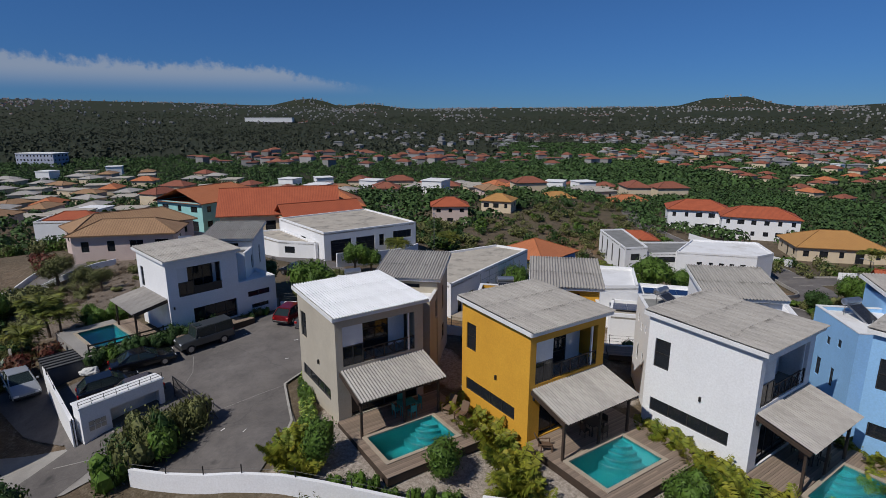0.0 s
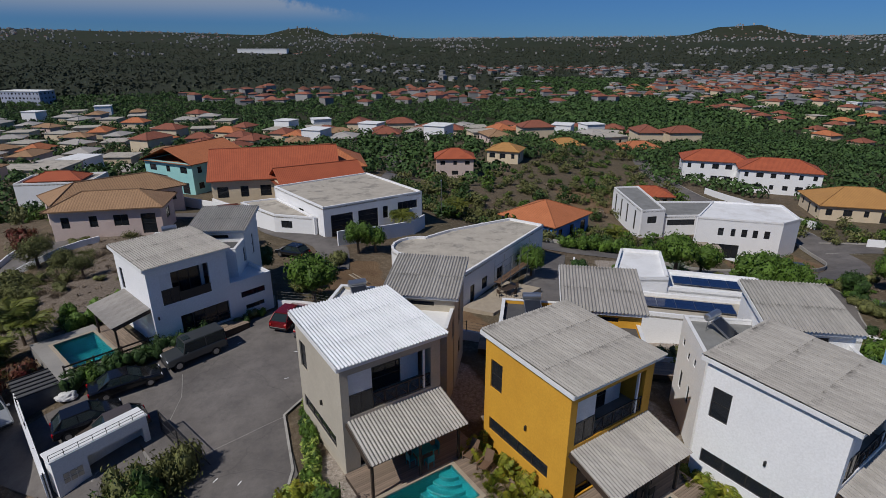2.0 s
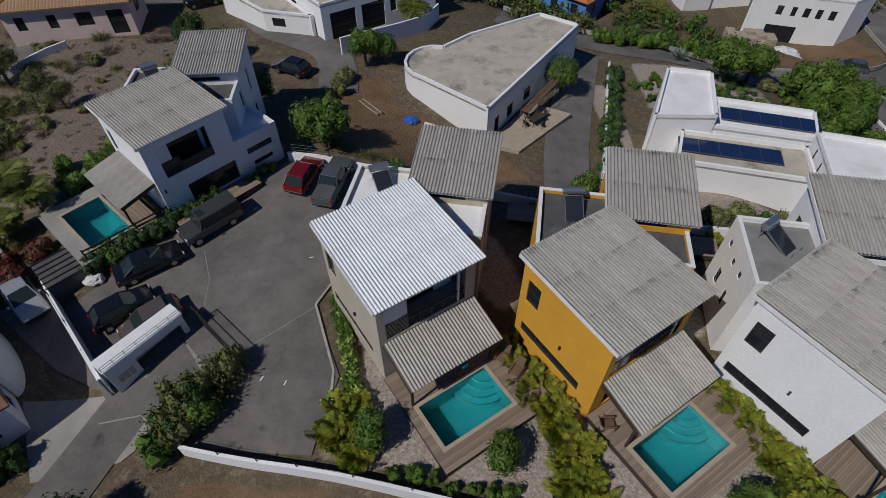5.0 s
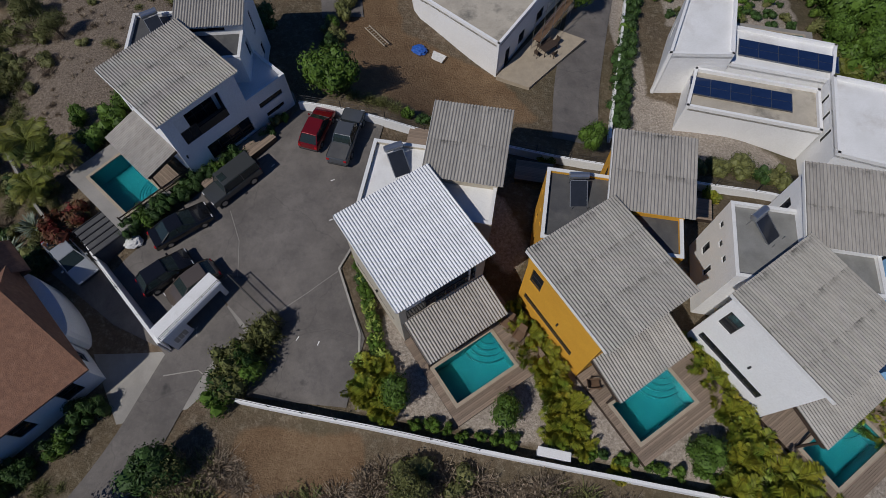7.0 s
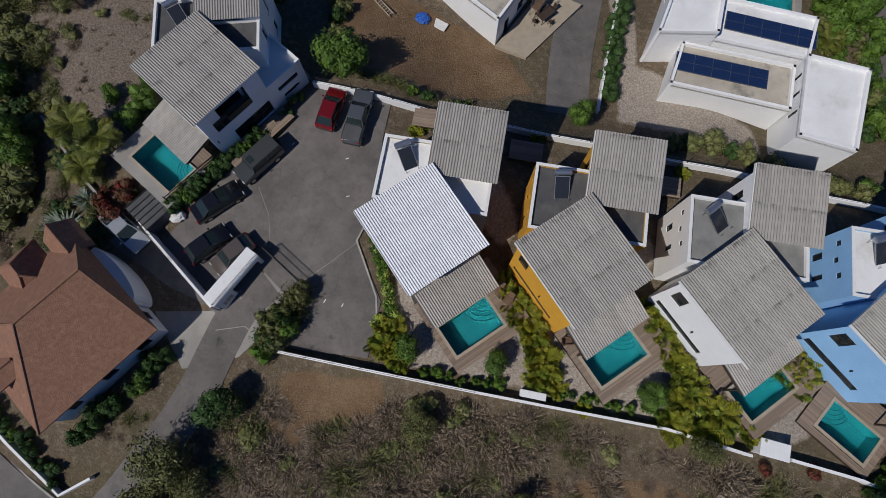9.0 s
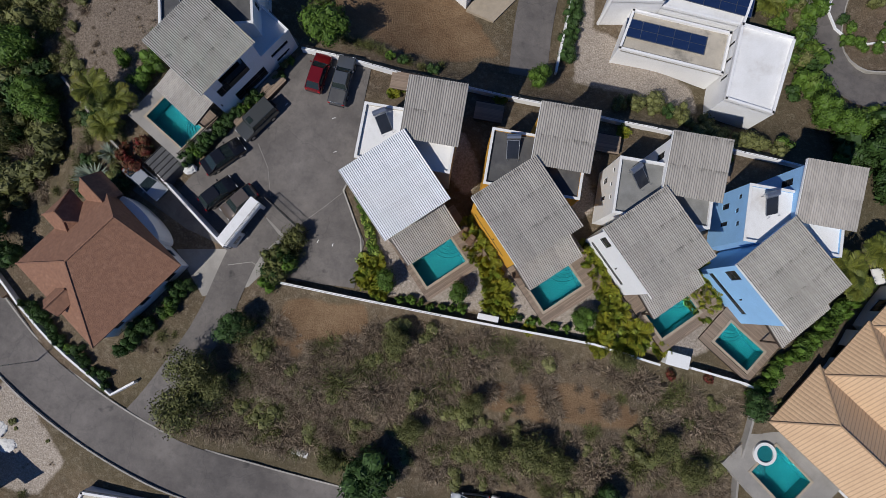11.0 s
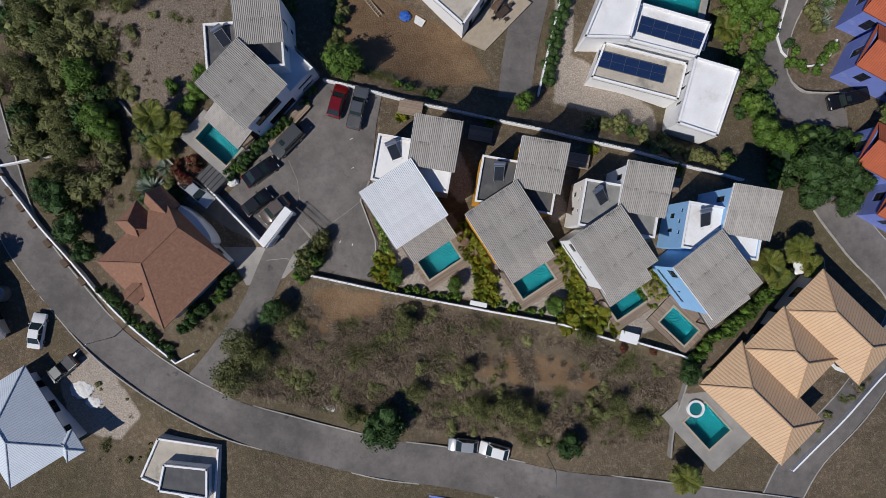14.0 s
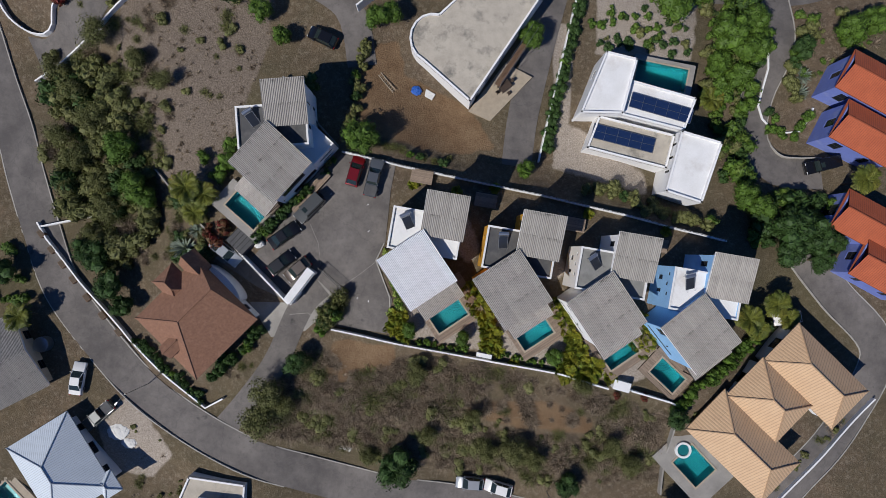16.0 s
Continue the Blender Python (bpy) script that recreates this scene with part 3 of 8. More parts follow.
# ---- roads ----
def resample(pts, step):
    pts = [Vector((*p, 0)) for p in pts]
    fine = []
    for i in range(len(pts) - 1):
        p0, p1, p2, p3 = pts[max(i - 1, 0)], pts[i], pts[i + 1], pts[min(i + 2, len(pts) - 1)]
        k = max(2, int((p2 - p1).length / step))
        for j in range(k):
            t = j / k
            fine.append(0.5 * ((2 * p1) + (p2 - p0) * t + (2 * p0 - 5 * p1 + 4 * p2 - p3) * t * t + (3 * p1 - p0 - 3 * p2 + p3) * t ** 3))
    return [*fine, pts[-1]]


def normals(line):
    res = []
    for i in range(len(line)):
        d = (line[min(i + 1, len(line) - 1)] - line[max(i - 1, 0)]).normalized()
        res.append(Vector((-d.y, d.x, 0)))
    return res


def strip(line, lo, hi, lift, cells):
    """A draped band from lo to hi metres beside a line."""
    bm, rows = bmesh.new(), []
    ns = normals(line)
    for p, nn in zip(line, ns):
        row = []
        for k in range(cells + 1):
            q = p + nn * (lo + (hi - lo) * k / cells)
            row.append(bm.verts.new((q.x, q.y, lev(q.x, q.y) + lift)))
        rows.append(row)
    for a, b in zip(rows, rows[1:]):
        for k in range(cells):
            bm.faces.new((a[k + 1], a[k], b[k], b[k + 1]))
    return bm


def ribbon_wall(line, off, width, top, foot=0.4, follow=True, base=None):
    """A low wall or kerb along a line."""
    bm, rows = bmesh.new(), []
    for p, nn in zip(line, normals(line)):
        a, b = p + nn * (off - width / 2), p + nn * (off + width / 2)
        g = lev(p.x, p.y)
        z1 = g + top if follow else base
        rows.append([bm.verts.new(c) for c in ((a.x, a.y, g - foot), (a.x, a.y, z1), (b.x, b.y, z1), (b.x, b.y, g - foot))])
    for a, b in zip(rows, rows[1:]):
        for k in range(3):
            bm.faces.new((a[k], a[k + 1], b[k + 1], b[k]))
    bm.faces.new(rows[0])
    bm.faces.new(list(reversed(rows[-1])))
    bmesh.ops.recalc_face_normals(bm, faces=list(bm.faces))
    return bm


def road(pts, width, label, kerbs=True, lift=0.07, mtl="asphalt", step=1.5):
    line = resample(pts, step)
    ob = part("road", strip(line, -width / 2, width / 2, lift, max(4, int(width))), M[mtl])
    tagged(ob, label, "road", kind="structure")
    if kerbs:
        for s in (-1, 1):
            k = part("kerb", ribbon_wall(line, s * (width / 2 + 0.08), 0.16, 0.16), M["kerb"])
            tagged(k, "weathered concrete kerb along the asphalt road", "kerb", kind="structure")
    return line


MAIN_LINE = road([(-72, 78), (-68.5, 64), (-64.5, 53), (-61.5, 42), (-58.7, 34), (-54.5, 27.5), (-48.8, 21), (-41.8, 14.8), (-34.5, 10.2), (-26, 6.5), (-17, 3.9), (-5, 2), (8, -0.2), (24, -2.3), (38, -4), (60, -7)], 5.3,
                 "curving worn asphalt road at the foot of the hill")
road([(-36, 10.6), (-31.9, 15.2), (-27.8, 20.2), (-25.7, 23.7), (-23.8, 28), (-21.8, 31.4), (-19.5, 33.5)], 3.5, "cracked asphalt drive up to the sliding gate", False, 0.075, step=1.0)
road([(-45, 83), (-33, 90), (-24, 78), (-16, 72), (-14, 64)], 4, "asphalt drive between the upper houses", False)
road([(7.8, 50.5), (8.8, 58), (10.6, 66), (13, 75), (14, 79)], 4.4, "grey asphalt drive beside the curved house", False)
road([(4, 87), (20.8, 81.7), (40, 79), (54, 79.5), (63, 86), (66.5, 97), (68.5, 116), (65, 146), (65, 183), (75, 215)], 5.5, "residential asphalt street bending round a bare verge")
road([(47.5, 78), (47.8, 70), (44.5, 62), (43.6, 55), (46.5, 50.5), (53, 50)], 4.6, "narrow asphalt lane ending in a turning place")
road([(50, 38), (55, 32), (61.5, 24), (57, 14), (48, 4), (44, -3)], 5.0, "grey asphalt lane round the tiled villa", True)
road([(-24, 230), (-19, 199), (-15, 160), (-13.7, 144), (-15, 122)], 5, "asphalt street running down between the red roofs", False)
road([(67, 98), (90, 88), (120, 74)], 6, "asphalt street past the walled garden", True)


def apron(poly, name, label, category, mtl, lift=0.06, cell=1.0):
    """Paving draped over an outline."""
    px, py = [p[0] for p in poly], [p[1] for p in poly]
    bm = bmesh.new()
    bm.faces.new([bm.verts.new((x, y, 0)) for x, y in poly])
    for lo, hi, no in ((min(px), max(px), (1, 0, 0)), (min(py), max(py), (0, 1, 0))):
        k = lo + cell
        while k < hi:
            bmesh.ops.bisect_plane(bm, geom=[*bm.verts, *bm.edges, *bm.faces], plane_co=(k if no[0] else 0, k if no[1] else 0, 0), plane_no=no)
            k += cell
    for v in bm.verts:
        v.co.z = lev(v.co.x, v.co.y) + lift
    bmesh.ops.recalc_face_normals(bm, faces=list(bm.faces))
    if bm.faces and sum(f.normal.z for f in bm.faces) < 0:
        bmesh.ops.reverse_faces(bm, faces=list(bm.faces))
    return tagged(part(name, bm, M[mtl]), label, category, kind="structure")


PARKING = [(-16.6, 51.6), (-9.2, 50.2), (-9.9, 46.5), (-10.6, 39.5), (-11.9, 36.9), (-9.6, 31.6), (-10.6, 26.9), (-17.9, 27.8), (-17.2, 31.5), (-20.5, 34.8), (-24.3, 30.8), (-29.8, 36.6), (-26.6, 40.0), (-18.2, 50.0)]
apron(PARKING, "pavement", "grey patched asphalt parking court inside the white walls", "pavement", "asphalt", 0.09)
apron([(-29.0, 33.2), (-25.0, 31.4), (-24.9, 32.2), (-31.6, 39.2), (-34.6, 37.2)], "pavement", "dark asphalt of the shaded lower yard", "pavement", "asphalt", 0.08)
apron([(-61.5, 64.2), (-56.6, 67.2), (-50.9, 70.2), (-47.5, 74.5), (-55.2, 74.6), (-58, 72.2), (-59.2, 70.0), (-61, 69.0), (-63.6, 69.4)], "pavement", "dark asphalt forecourt behind the entrance wall", "pavement", "asphalt", 0.08)
apron([(-24.2, 31.0), (-19.0, 35.0), (-17.5, 31), (-22, 27), (-27, 26), (-30, 31)], "pavement", "cracked concrete forecourt outside the gate", "pavement", "concrete", 0.06)

# ---- villas ----
def wall(bm, m, x0, x1, z0, z1, thick, holes=()):
    """A wall in the local plane y = 0 (outer face), thick towards +y, one closed body with openings through it."""
    us = sorted({x0, x1, *[v for h in holes for v in h[:2]]})
    zs = sorted({z0, z1, *[v for h in holes for v in h[2:]]})
    solid = {(i, j) for i in range(len(us) - 1) for j in range(len(zs) - 1)
             if not any(h[0] <= (us[i] + us[i + 1]) / 2 <= h[1] and h[2] <= (zs[j] + zs[j + 1]) / 2 <= h[3] for h in holes)}
    made = {}

    def vert(i, j, k):
        if (i, j, k) not in made:
            made[i, j, k] = bm.verts.new(m @ Vector((us[i], thick * k, zs[j])))
        return made[i, j, k]

    for i, j in sorted(solid):
        bm.faces.new((vert(i, j, 0), vert(i + 1, j, 0), vert(i + 1, j + 1, 0), vert(i, j + 1, 0)))
        bm.faces.new((vert(i, j + 1, 1), vert(i + 1, j + 1, 1), vert(i + 1, j, 1), vert(i, j, 1)))
        for (di, dj), (a, b) in (((-1, 0), ((i, j + 1), (i, j))), ((1, 0), ((i + 1, j), (i + 1, j + 1))), ((0, -1), ((i, j), (i + 1, j))), ((0, 1), ((i + 1, j + 1), (i, j + 1)))):
            if (i + di, j + dj) not in solid:
                bm.faces.new((vert(*a, 0), vert(*a, 1), vert(*b, 1), vert(*b, 0)))


def face(m0, x, y, turn):
    return m0 @ pose(x, y, 0, 0, 0, turn)


def window(parent, m, x0, x1, z0, z1, set_in=0.1, bars=1, frame_w=0.06, mtl="frame_dark"):
    """A window in a wall plane: frame with mullions, and its pane."""
    f, holes = frame_w, []
    if x1 - x0 >= z1 - z0:
        step = (x1 - x0 - f) / (bars + 1)
        holes = [(x0 + f + k * step, x0 + (k + 1) * step, z0 + f, z1 - f) for k in range(bars + 1)]
    else:
        step = (z1 - z0 - f) / (bars + 1)
        holes = [(x0 + f, x1 - f, z0 + f + k * step, z0 + (k + 1) * step) for k in range(bars + 1)]
    bm = one(wall, m @ Matrix.Translation((0, set_in - 0.03, 0)), x0, x1, z0, z1, 0.07, holes)
    w = part("window", bm, M[mtl], parent)
    bm = bmesh.new()
    box(bm, x0 + 0.02, set_in, z0 + 0.02, x1 - 0.02, set_in + 0.012, z1 - 0.02, m)
    part("pane", bm, M["glass_dark"], w, "dark reflecting glass")
    return w


WAVE, SHEET_W = 0.2, 1.0


def sheet_mesh(name, length, mtl):
    """One corrugated sheet: five waves wide, its run along -y."""
    k, amp, th = 40, 0.042, 0.008
    bm, grid = bmesh.new(), []
    for top in (th, 0):
        for y in (0.0, -length):
            grid.append([bm.verts.new((-SHEET_W / 2 + (SHEET_W + 0.04) * i / k, y, amp * math.cos(math.tau * (SHEET_W + 0.04) * i / k / WAVE) + top)) for i in range(k + 1)])
    a, b, c, d = grid
    for i in range(k):
        bm.faces.new((b[i], b[i + 1], a[i + 1], a[i]))
        bm.faces.new((c[i], c[i + 1], d[i + 1], d[i]))
        bm.faces.new((a[i], a[i + 1], c[i + 1], c[i]))
        bm.faces.new((d[i], d[i + 1], b[i + 1], b[i]))
    bm.normal_update()
    return finish(bm, name, M[mtl])


SHEETS = {}


def corrugated(parent, m, width, run, z_hi, z_lo, rows, mtl, rng, fascia="trim_white"):
    """A mono-pitch roof of overlapping sheets, high edge at +y, centred on m; with its deck and fascia boards."""
    slope = math.atan2(z_hi - z_lo, run)
    length = run / math.cos(slope) / rows + 0.16
    key = (round(length, 2), mtl)
    if key not in SHEETS:
        SHEETS[key] = sheet_mesh("roof_sheet", length, mtl)
    bm = bmesh.new()
    under = m @ Matrix.Translation((0, 0, (z_hi + z_lo) / 2 - 0.14)) @ Matrix.Rotation(slope, 4, "X")
    hl = run / math.cos(slope) / 2
    box(bm, -width / 2 + 0.06, -hl + 0.06, -0.1, width / 2 - 0.06, hl - 0.06, 0.0, under)
    roof = part("roof", bm, M["interior"], parent, "corrugated mono-pitch roof on a boarded deck")
    bm = bmesh.new()
    for s in (-1, 1):
        box(bm, s * width / 2 - 0.03, -hl + 0.03, -0.16, s * width / 2 + 0.03, hl - 0.03, 0.10, under)
        box(bm, -width / 2, s * (hl - 0.03) - 0.03, -0.16, width / 2, s * (hl - 0.03) + 0.03, 0.07, under)
    part("fascia", bm, M[fascia], roof)
    cols = max(1, round(width / SHEET_W))
    sc = width / cols / SHEET_W
    for r in range(rows):
        for c in range(cols):
            x = -width / 2 + (c + 0.5) * width / cols
            y = hl - r * (2 * hl / rows) + 0.03
            tilt = rng.uniform(-0.0015, 0.0015)
            piece("roof_sheet", SHEETS[key], roof, under @ pose(x, y, 0.13 + 0.012 * (rows - 1 - r) + 0.004 * (c % 2), 0, 0, 0) @ Matrix.Rotation(tilt - 0.004, 4, "X") @ Matrix.Diagonal((sc, 1, 1, 1)))
    return roof


def solar_heater(m, label):
    """Thermosiphon heater: sloping collector, tank across its top, legs."""
    th = thing("water_heater", label, "water heater", m, "solar water heaters on the villa roofs")
    tilt = pose(0, 0, 0.25, 28, 0, 0)
    part("collector", one(soft_box, -0.55, -1.1, 0, 0.55, 1.0, 0.09, 0.015, tilt), M["collector"], th, "dark glazed collector")
    bm = bmesh.new()
    for x in (-0.56, 0.56):
        box(bm, x - 0.025, -1.12, -0.01, x + 0.025, 1.02, 0.11, tilt)
    for y in (-1.12, 1.0):
        box(bm, -0.58, y - 0.02, -0.01, 0.58, y + 0.03, 0.11, tilt)
    part("frame", bm, M["metal_grey"], th)
    bm = bmesh.new()
    for a, b, r0, r1 in ((-0.66, -0.62, 0.17, 0.25), (-0.62, 0.62, 0.25, 0.25), (0.62, 0.66, 0.25, 0.17)):
        tube(bm, (a, 1.12, 0.98), (b, 1.12, 0.98), r0, 14, r1)
    part("tank", bm, M["tank"], th, "round steel tank", True)
    for x in (-0.5, 0.5):
        part("leg", one(tube, (x, 1.15, 0.0), (x, 1.1, 0.8), 0.025, 5), M["metal_grey"], th)
        part("leg", one(tube, (x, -0.9, 0.0), (x, -0.9, 0.35), 0.025, 5), M["metal_grey"], th)
    return th


def railing(parent, m, x0, x1, z0, z1, y):
    rail = part("railing", one(box, x0, y - 0.03, z1 - 0.07, x1, y + 0.03, z1, m), M["wood_dark"], parent, "dark timber railing with crossed bars")
    part("bottom_rail", one(box, x0, y - 0.025, z0 + 0.06, x1, y + 0.025, z0 + 0.12, m), M["wood_dark"], rail)
    bays = max(1, round((x1 - x0) / 0.8))
    for k in range(bays + 1):
        x = x0 + (x1 - x0) * k / bays
        part("baluster", one(box, x - 0.03, y - 0.03, z0, x + 0.03, y + 0.03, z1 - 0.07, m), M["wood_dark"], rail)
    for k in range(bays):
        xa, xb = x0 + (x1 - x0) * k / bays, x0 + (x1 - x0) * (k + 1) / bays
        for p, q in (((xa, z0 + 0.1), (xb, z1 - 0.05)), ((xb, z0 + 0.1), (xa, z1 - 0.05))):
            bm = bmesh.new()
            t = bmesh.new()
            tube(t, (p[0], y, p[1]), (q[0], y, q[1]), 0.022, 4)
            add_bm(bm, t, m)
            part("cross_bar", bm, M["wood_dark"], rail)
    return rail


def villa(at, turn, base, wall_mtl, roof_mtl, small_mtl, wing_mtl, label, seed, west=False, wing_wall=None, aside=0.0):
    """Two-storey villa: main block under a mono-pitch roof, flat-roofed wing and a small tower behind."""
    rng = random.Random(seed)
    v = thing("villa", label, "house", Matrix.Translation((at[0], at[1], 0)) @ Matrix.Rotation(radians(turn - 33.5), 4, "Z"), "villas round the parking court")
    mm = pose(0, 0, 0, 0, 0, 33.5)
    w2, d2, zt = 3.22, 3.42, 6.72
    wing_wall = wing_wall or wall_mtl
    # main block
    F, B, L, R = face(mm, 0, -d2, 0), face(mm, 0, d2, 180), face(mm, -w2, 0, -90), face(mm, w2, 0, 90)
    front_up = (-2.75, 2.55, 3.45, 6.15) if not west else (-2.3, 1.6, 3.5, 6.1)
    front_lo = (-2.3, 2.7, base, 2.3) if not west else (-1.2, 2.9, base, 2.2)
    bm = bmesh.new()
    wall(bm, F, -w2, w2, base - 0.8, zt - 0.05, 0.2, (front_up, front_lo))
    part("wall", bm, M[wall_mtl], v)
    left_holes = ((1.85, 2.9, 3.65, 5.55), (-2.2, 2.9, 0.6, 1.5)) if not west else ((2.0, 2.7, 3.6, 5.5),)
    left_holes = tuple((-h[1], -h[0], h[2], h[3]) for h in left_holes)
    for nm, fm, half, holes in (("wall", L, d2 - 0.2, left_holes), ("wall", R, d2 - 0.2, ((-1.0, 0.6, 3.8, 5.2),)), ("wall", B, w2, ())):
        part(nm, one(wall, fm, -half, half, base - 0.8, zt + 0.1, 0.2, holes), M[wall_mtl], v)
    for h in left_holes:
        window(v, L, *h, bars=1 if h[1] - h[0] < 2 else 3)
    window(v, R, -1.0, 0.6, 3.8, 5.2)
    part("floor_slab", one(box, -w2 + 0.2, -d2 + 0.1, 3.2, w2 - 0.2, d2 - 0.2, 3.42, mm), M["interior"], v)
    part("floor_slab", one(box, -w2 + 0.2, -d2 + 0.1, base - 0.3, w2 - 0.2, d2 - 0.2, base, mm), M["concrete"], v)
    # upper front: window bay with white panel, recessed balcony
    x0, x1, z0, z1 = front_up
    xs = x0 + 1.45
    if not west:
        part("panel", one(box, x0, 0.08, z0 + 1.35, xs, 0.2, z1, F), M["trim_white"], v, "white wall panel over the window")
        window(v, F, x0, xs, z0, z0 + 1.35, 0.06)
        part("bay_wall", one(box, xs - 0.06, 0.2, z0, xs + 0.06, 1.5, z1, F), M["plaster_white"], v)
        bw = bmesh.new()
        wall(bw, F @ Matrix.Translation((0, 1.5, 0)), xs, x1, z0, z1, 0.15, ((xs + 0.25, x1 - 1.25, z0, z1 - 0.3),))
        part("bay_wall", bw, M["plaster_white"], v)
        window(v, F @ Matrix.Translation((0, 1.5, 0)), xs + 0.25, x1 - 1.25, z0, z1 - 0.3, 0.05, 2)
        railing(v, F, xs, x1, z0, z0 + 0.95, 0.08)
        part("post", one(box, x1 - 0.5, 0.05, z0, x1 - 0.38, 0.17, z1, F), M["trim_white"], v)
    else:
        bw = bmesh.new()
        wall(bw, F @ Matrix.Translation((0, 1.1, 0)), x0, x1, z0, z1, 0.15, ((x0 + 0.9, x1 - 0.3, z0, z1 - 0.3),))
        part("bay_wall", bw, M["plaster_white"], v)
        window(v, F @ Matrix.Translation((0, 1.1, 0)), x0 + 0.9, x1 - 0.3, z0, z1 - 0.3, 0.05, 2)
        window(v, F, x0, x0 + 1.4, z0, z0 + 1.3, 0.06)
        part("parapet", one(box, x0 + 1.4, 0.02, z0, x1, 0.12, z0 + 0.75, F), M["frame_dark"], v, "dark balcony parapet")
        part("panel", one(box, x0, 0.06, z0 + 1.3, x0 + 0.9, 0.2, z1, F), M["trim_white"], v)
    window(v, F, *front_lo, set_in=0.25, bars=3)
    for u, zz in ((-w2 + 0.3, 2.5),):
        part("wall_lamp", one(soft_box, u, -0.14, zz, u + 0.12, 0.0, zz + 0.28, 0.02, F), M["metal_black"], v, "small dark outdoor wall lamp")
    part("wall_lamp", one(soft_box, 0.3, -0.14, 2.65, 0.42, 0.0, 2.95, 0.02, L), M["metal_black"], v, "small dark outdoor wall lamp")
    corrugated(v, mm @ Matrix.Translation((0, -0.05, 0)), 6.98, 7.5, 7.24, 7.06, 3, roof_mtl, rng)
    # wing and tower behind, turned against the main block
    um = Matrix.Translation((3.58 + aside, 6.75, 0)) @ pose(0, 0, 0, 0, 0, -9.5 + (33.5 - turn if not west else 0))
    zw = 5.9
    wl_, wr_, wf, wb = -6.6, 2.35, -5.2, 0.2
    wbm = bmesh.new()
    diamonds = [(1.0, 1.45, 4.2, 4.75), (2.3, 2.75, 3.9, 4.45), (3.6, 4.05, 4.2, 4.75), (1.3, 1.75, 1.3, 2.6), (3.0, 3.6, 1.3, 2.6)] if not west else []
    LW = um @ pose(wl_, wf, 0, 0, 0, -90)
    lh = tuple((-h[1] - 0.6, -h[0] - 0.6, h[2], h[3]) for h in diamonds)
    wall(wbm, LW, -(wb - wf), 0, base - 0.8, zw, 0.2, lh)
    part("wall", wbm, M[wing_wall], v)
    for h in lh:
        window(v, LW, *h, bars=0)
    part("wall", one(wall, um @ pose(wl_ + 0.2, wb, 0, 0, 0, 180), -(-2.45 - wl_ - 0.2), 0, base - 0.8, zw, 0.2), M[wing_wall], v)
    part("wall", one(wall, um @ pose(wr_, wf, 0, 0, 0, 90), 0, wb - wf, base - 0.8, zw, 0.2, ((2.2, 3.4, 3.8, 5.2),)), M[wing_wall], v)
    window(v, um @ pose(wr_, wf, 0, 0, 0, 90), 2.2, 3.4, 3.8, 5.2)
    part("wall", one(wall, um @ pose(0, wf, 0, 0, 0, 0), wl_ + 0.2, wr_ - 0.2, base - 0.8, zw, 0.2), M[wing_wall], v)
    part("flat_roof", one(box, wl_ + 0.2, wf + 0.2, zw - 0.45, wr_ - 0.2, wb - 0.2, zw - 0.25, um), M[wing_mtl], v, "flat roof behind a low parapet")
    bm = bmesh.new()
    for a in ((wl_ - 0.02, wf - 0.02, wr_ + 0.02, wf + 0.22), (wl_ - 0.02, wb - 0.22, -2.46, wb + 0.02), (wl_ - 0.02, wf + 0.22, wl_ + 0.22, wb - 0.22), (wr_ - 0.22, wf + 0.22, wr_ + 0.02, wb - 0.0)):
        box(bm, a[0], a[1], zw, a[2], a[3], zw + 0.06, um)
    part("parapet_cap", bm, M["trim_white"], v, "white painted parapet capping")
    # tower
    tx, ty = 2.42, 2.4
    for fm, half, top, holes in ((um @ pose(0, -ty, 0), tx, 6.5, ((-1.9, 1.0, 6.02, 6.35),)), (um @ pose(0, ty, 0, 0, 0, 180), tx, 7.1, ((-1.5, 0.2, base, 2.2), (0.9, 1.9, 3.8, 5.0))),
                                 (um @ pose(-tx, 0, 0, 0, 0, -90), ty - 0.2, 6.8, ((-1.6, -0.9, 3.6, 5.4),)), (um @ pose(tx, 0, 0, 0, 0, 90), ty - 0.2, 6.8, ((-0.4, 0.4, 3.6, 5.6), (-0.6, 0.6, 0.9, 2.2)))):
        part("wall", one(wall, fm, -half, half, base - 0.8, top, 0.2, holes), M[wall_mtl], v)
        for h in holes:
            window(v, fm, *h, bars=1)
    corrugated(v, um, 5.4, 5.55, 7.75, 6.95, 2, small_mtl, rng)
    wm = v.matrix_world @ um
    solar_heater(wm @ pose(-4.4, -1.7, zw - 0.25, 0, 0, 25 + (seed * 37) % 60 - 30), "solar water heater with steel tank on the flat wing roof")
    if not west:
        # porch roof on posts before the front
        ps = thing("porch", "corrugated porch roof on dark timber posts over the deck", "porch", v.matrix_world.copy(), "porches")
        corrugated(ps, mm @ Matrix.Translation((0.05, -d2 - 1.42, 0)), 6.2, 2.85, 3.25, 2.45, 1, "fibre_pale", rng, "wood_dark")
        for x in (-2.8, 0.2, 2.8):
            part("post", one(box, x - 0.07, -d2 - 2.62, base - 0.2, x + 0.07, -d2 - 2.48, 2.4, mm), M["wood_dark"], ps)
        part("beam", one(box, -3.0, -d2 - 2.64, 2.22, 3.0, -d2 - 2.48, 2.38, mm), M["wood_dark"], ps)
    else:
        # lower side block with a strip window
        sb_ = face(mm, 0, -d2 + 0.1, 0)
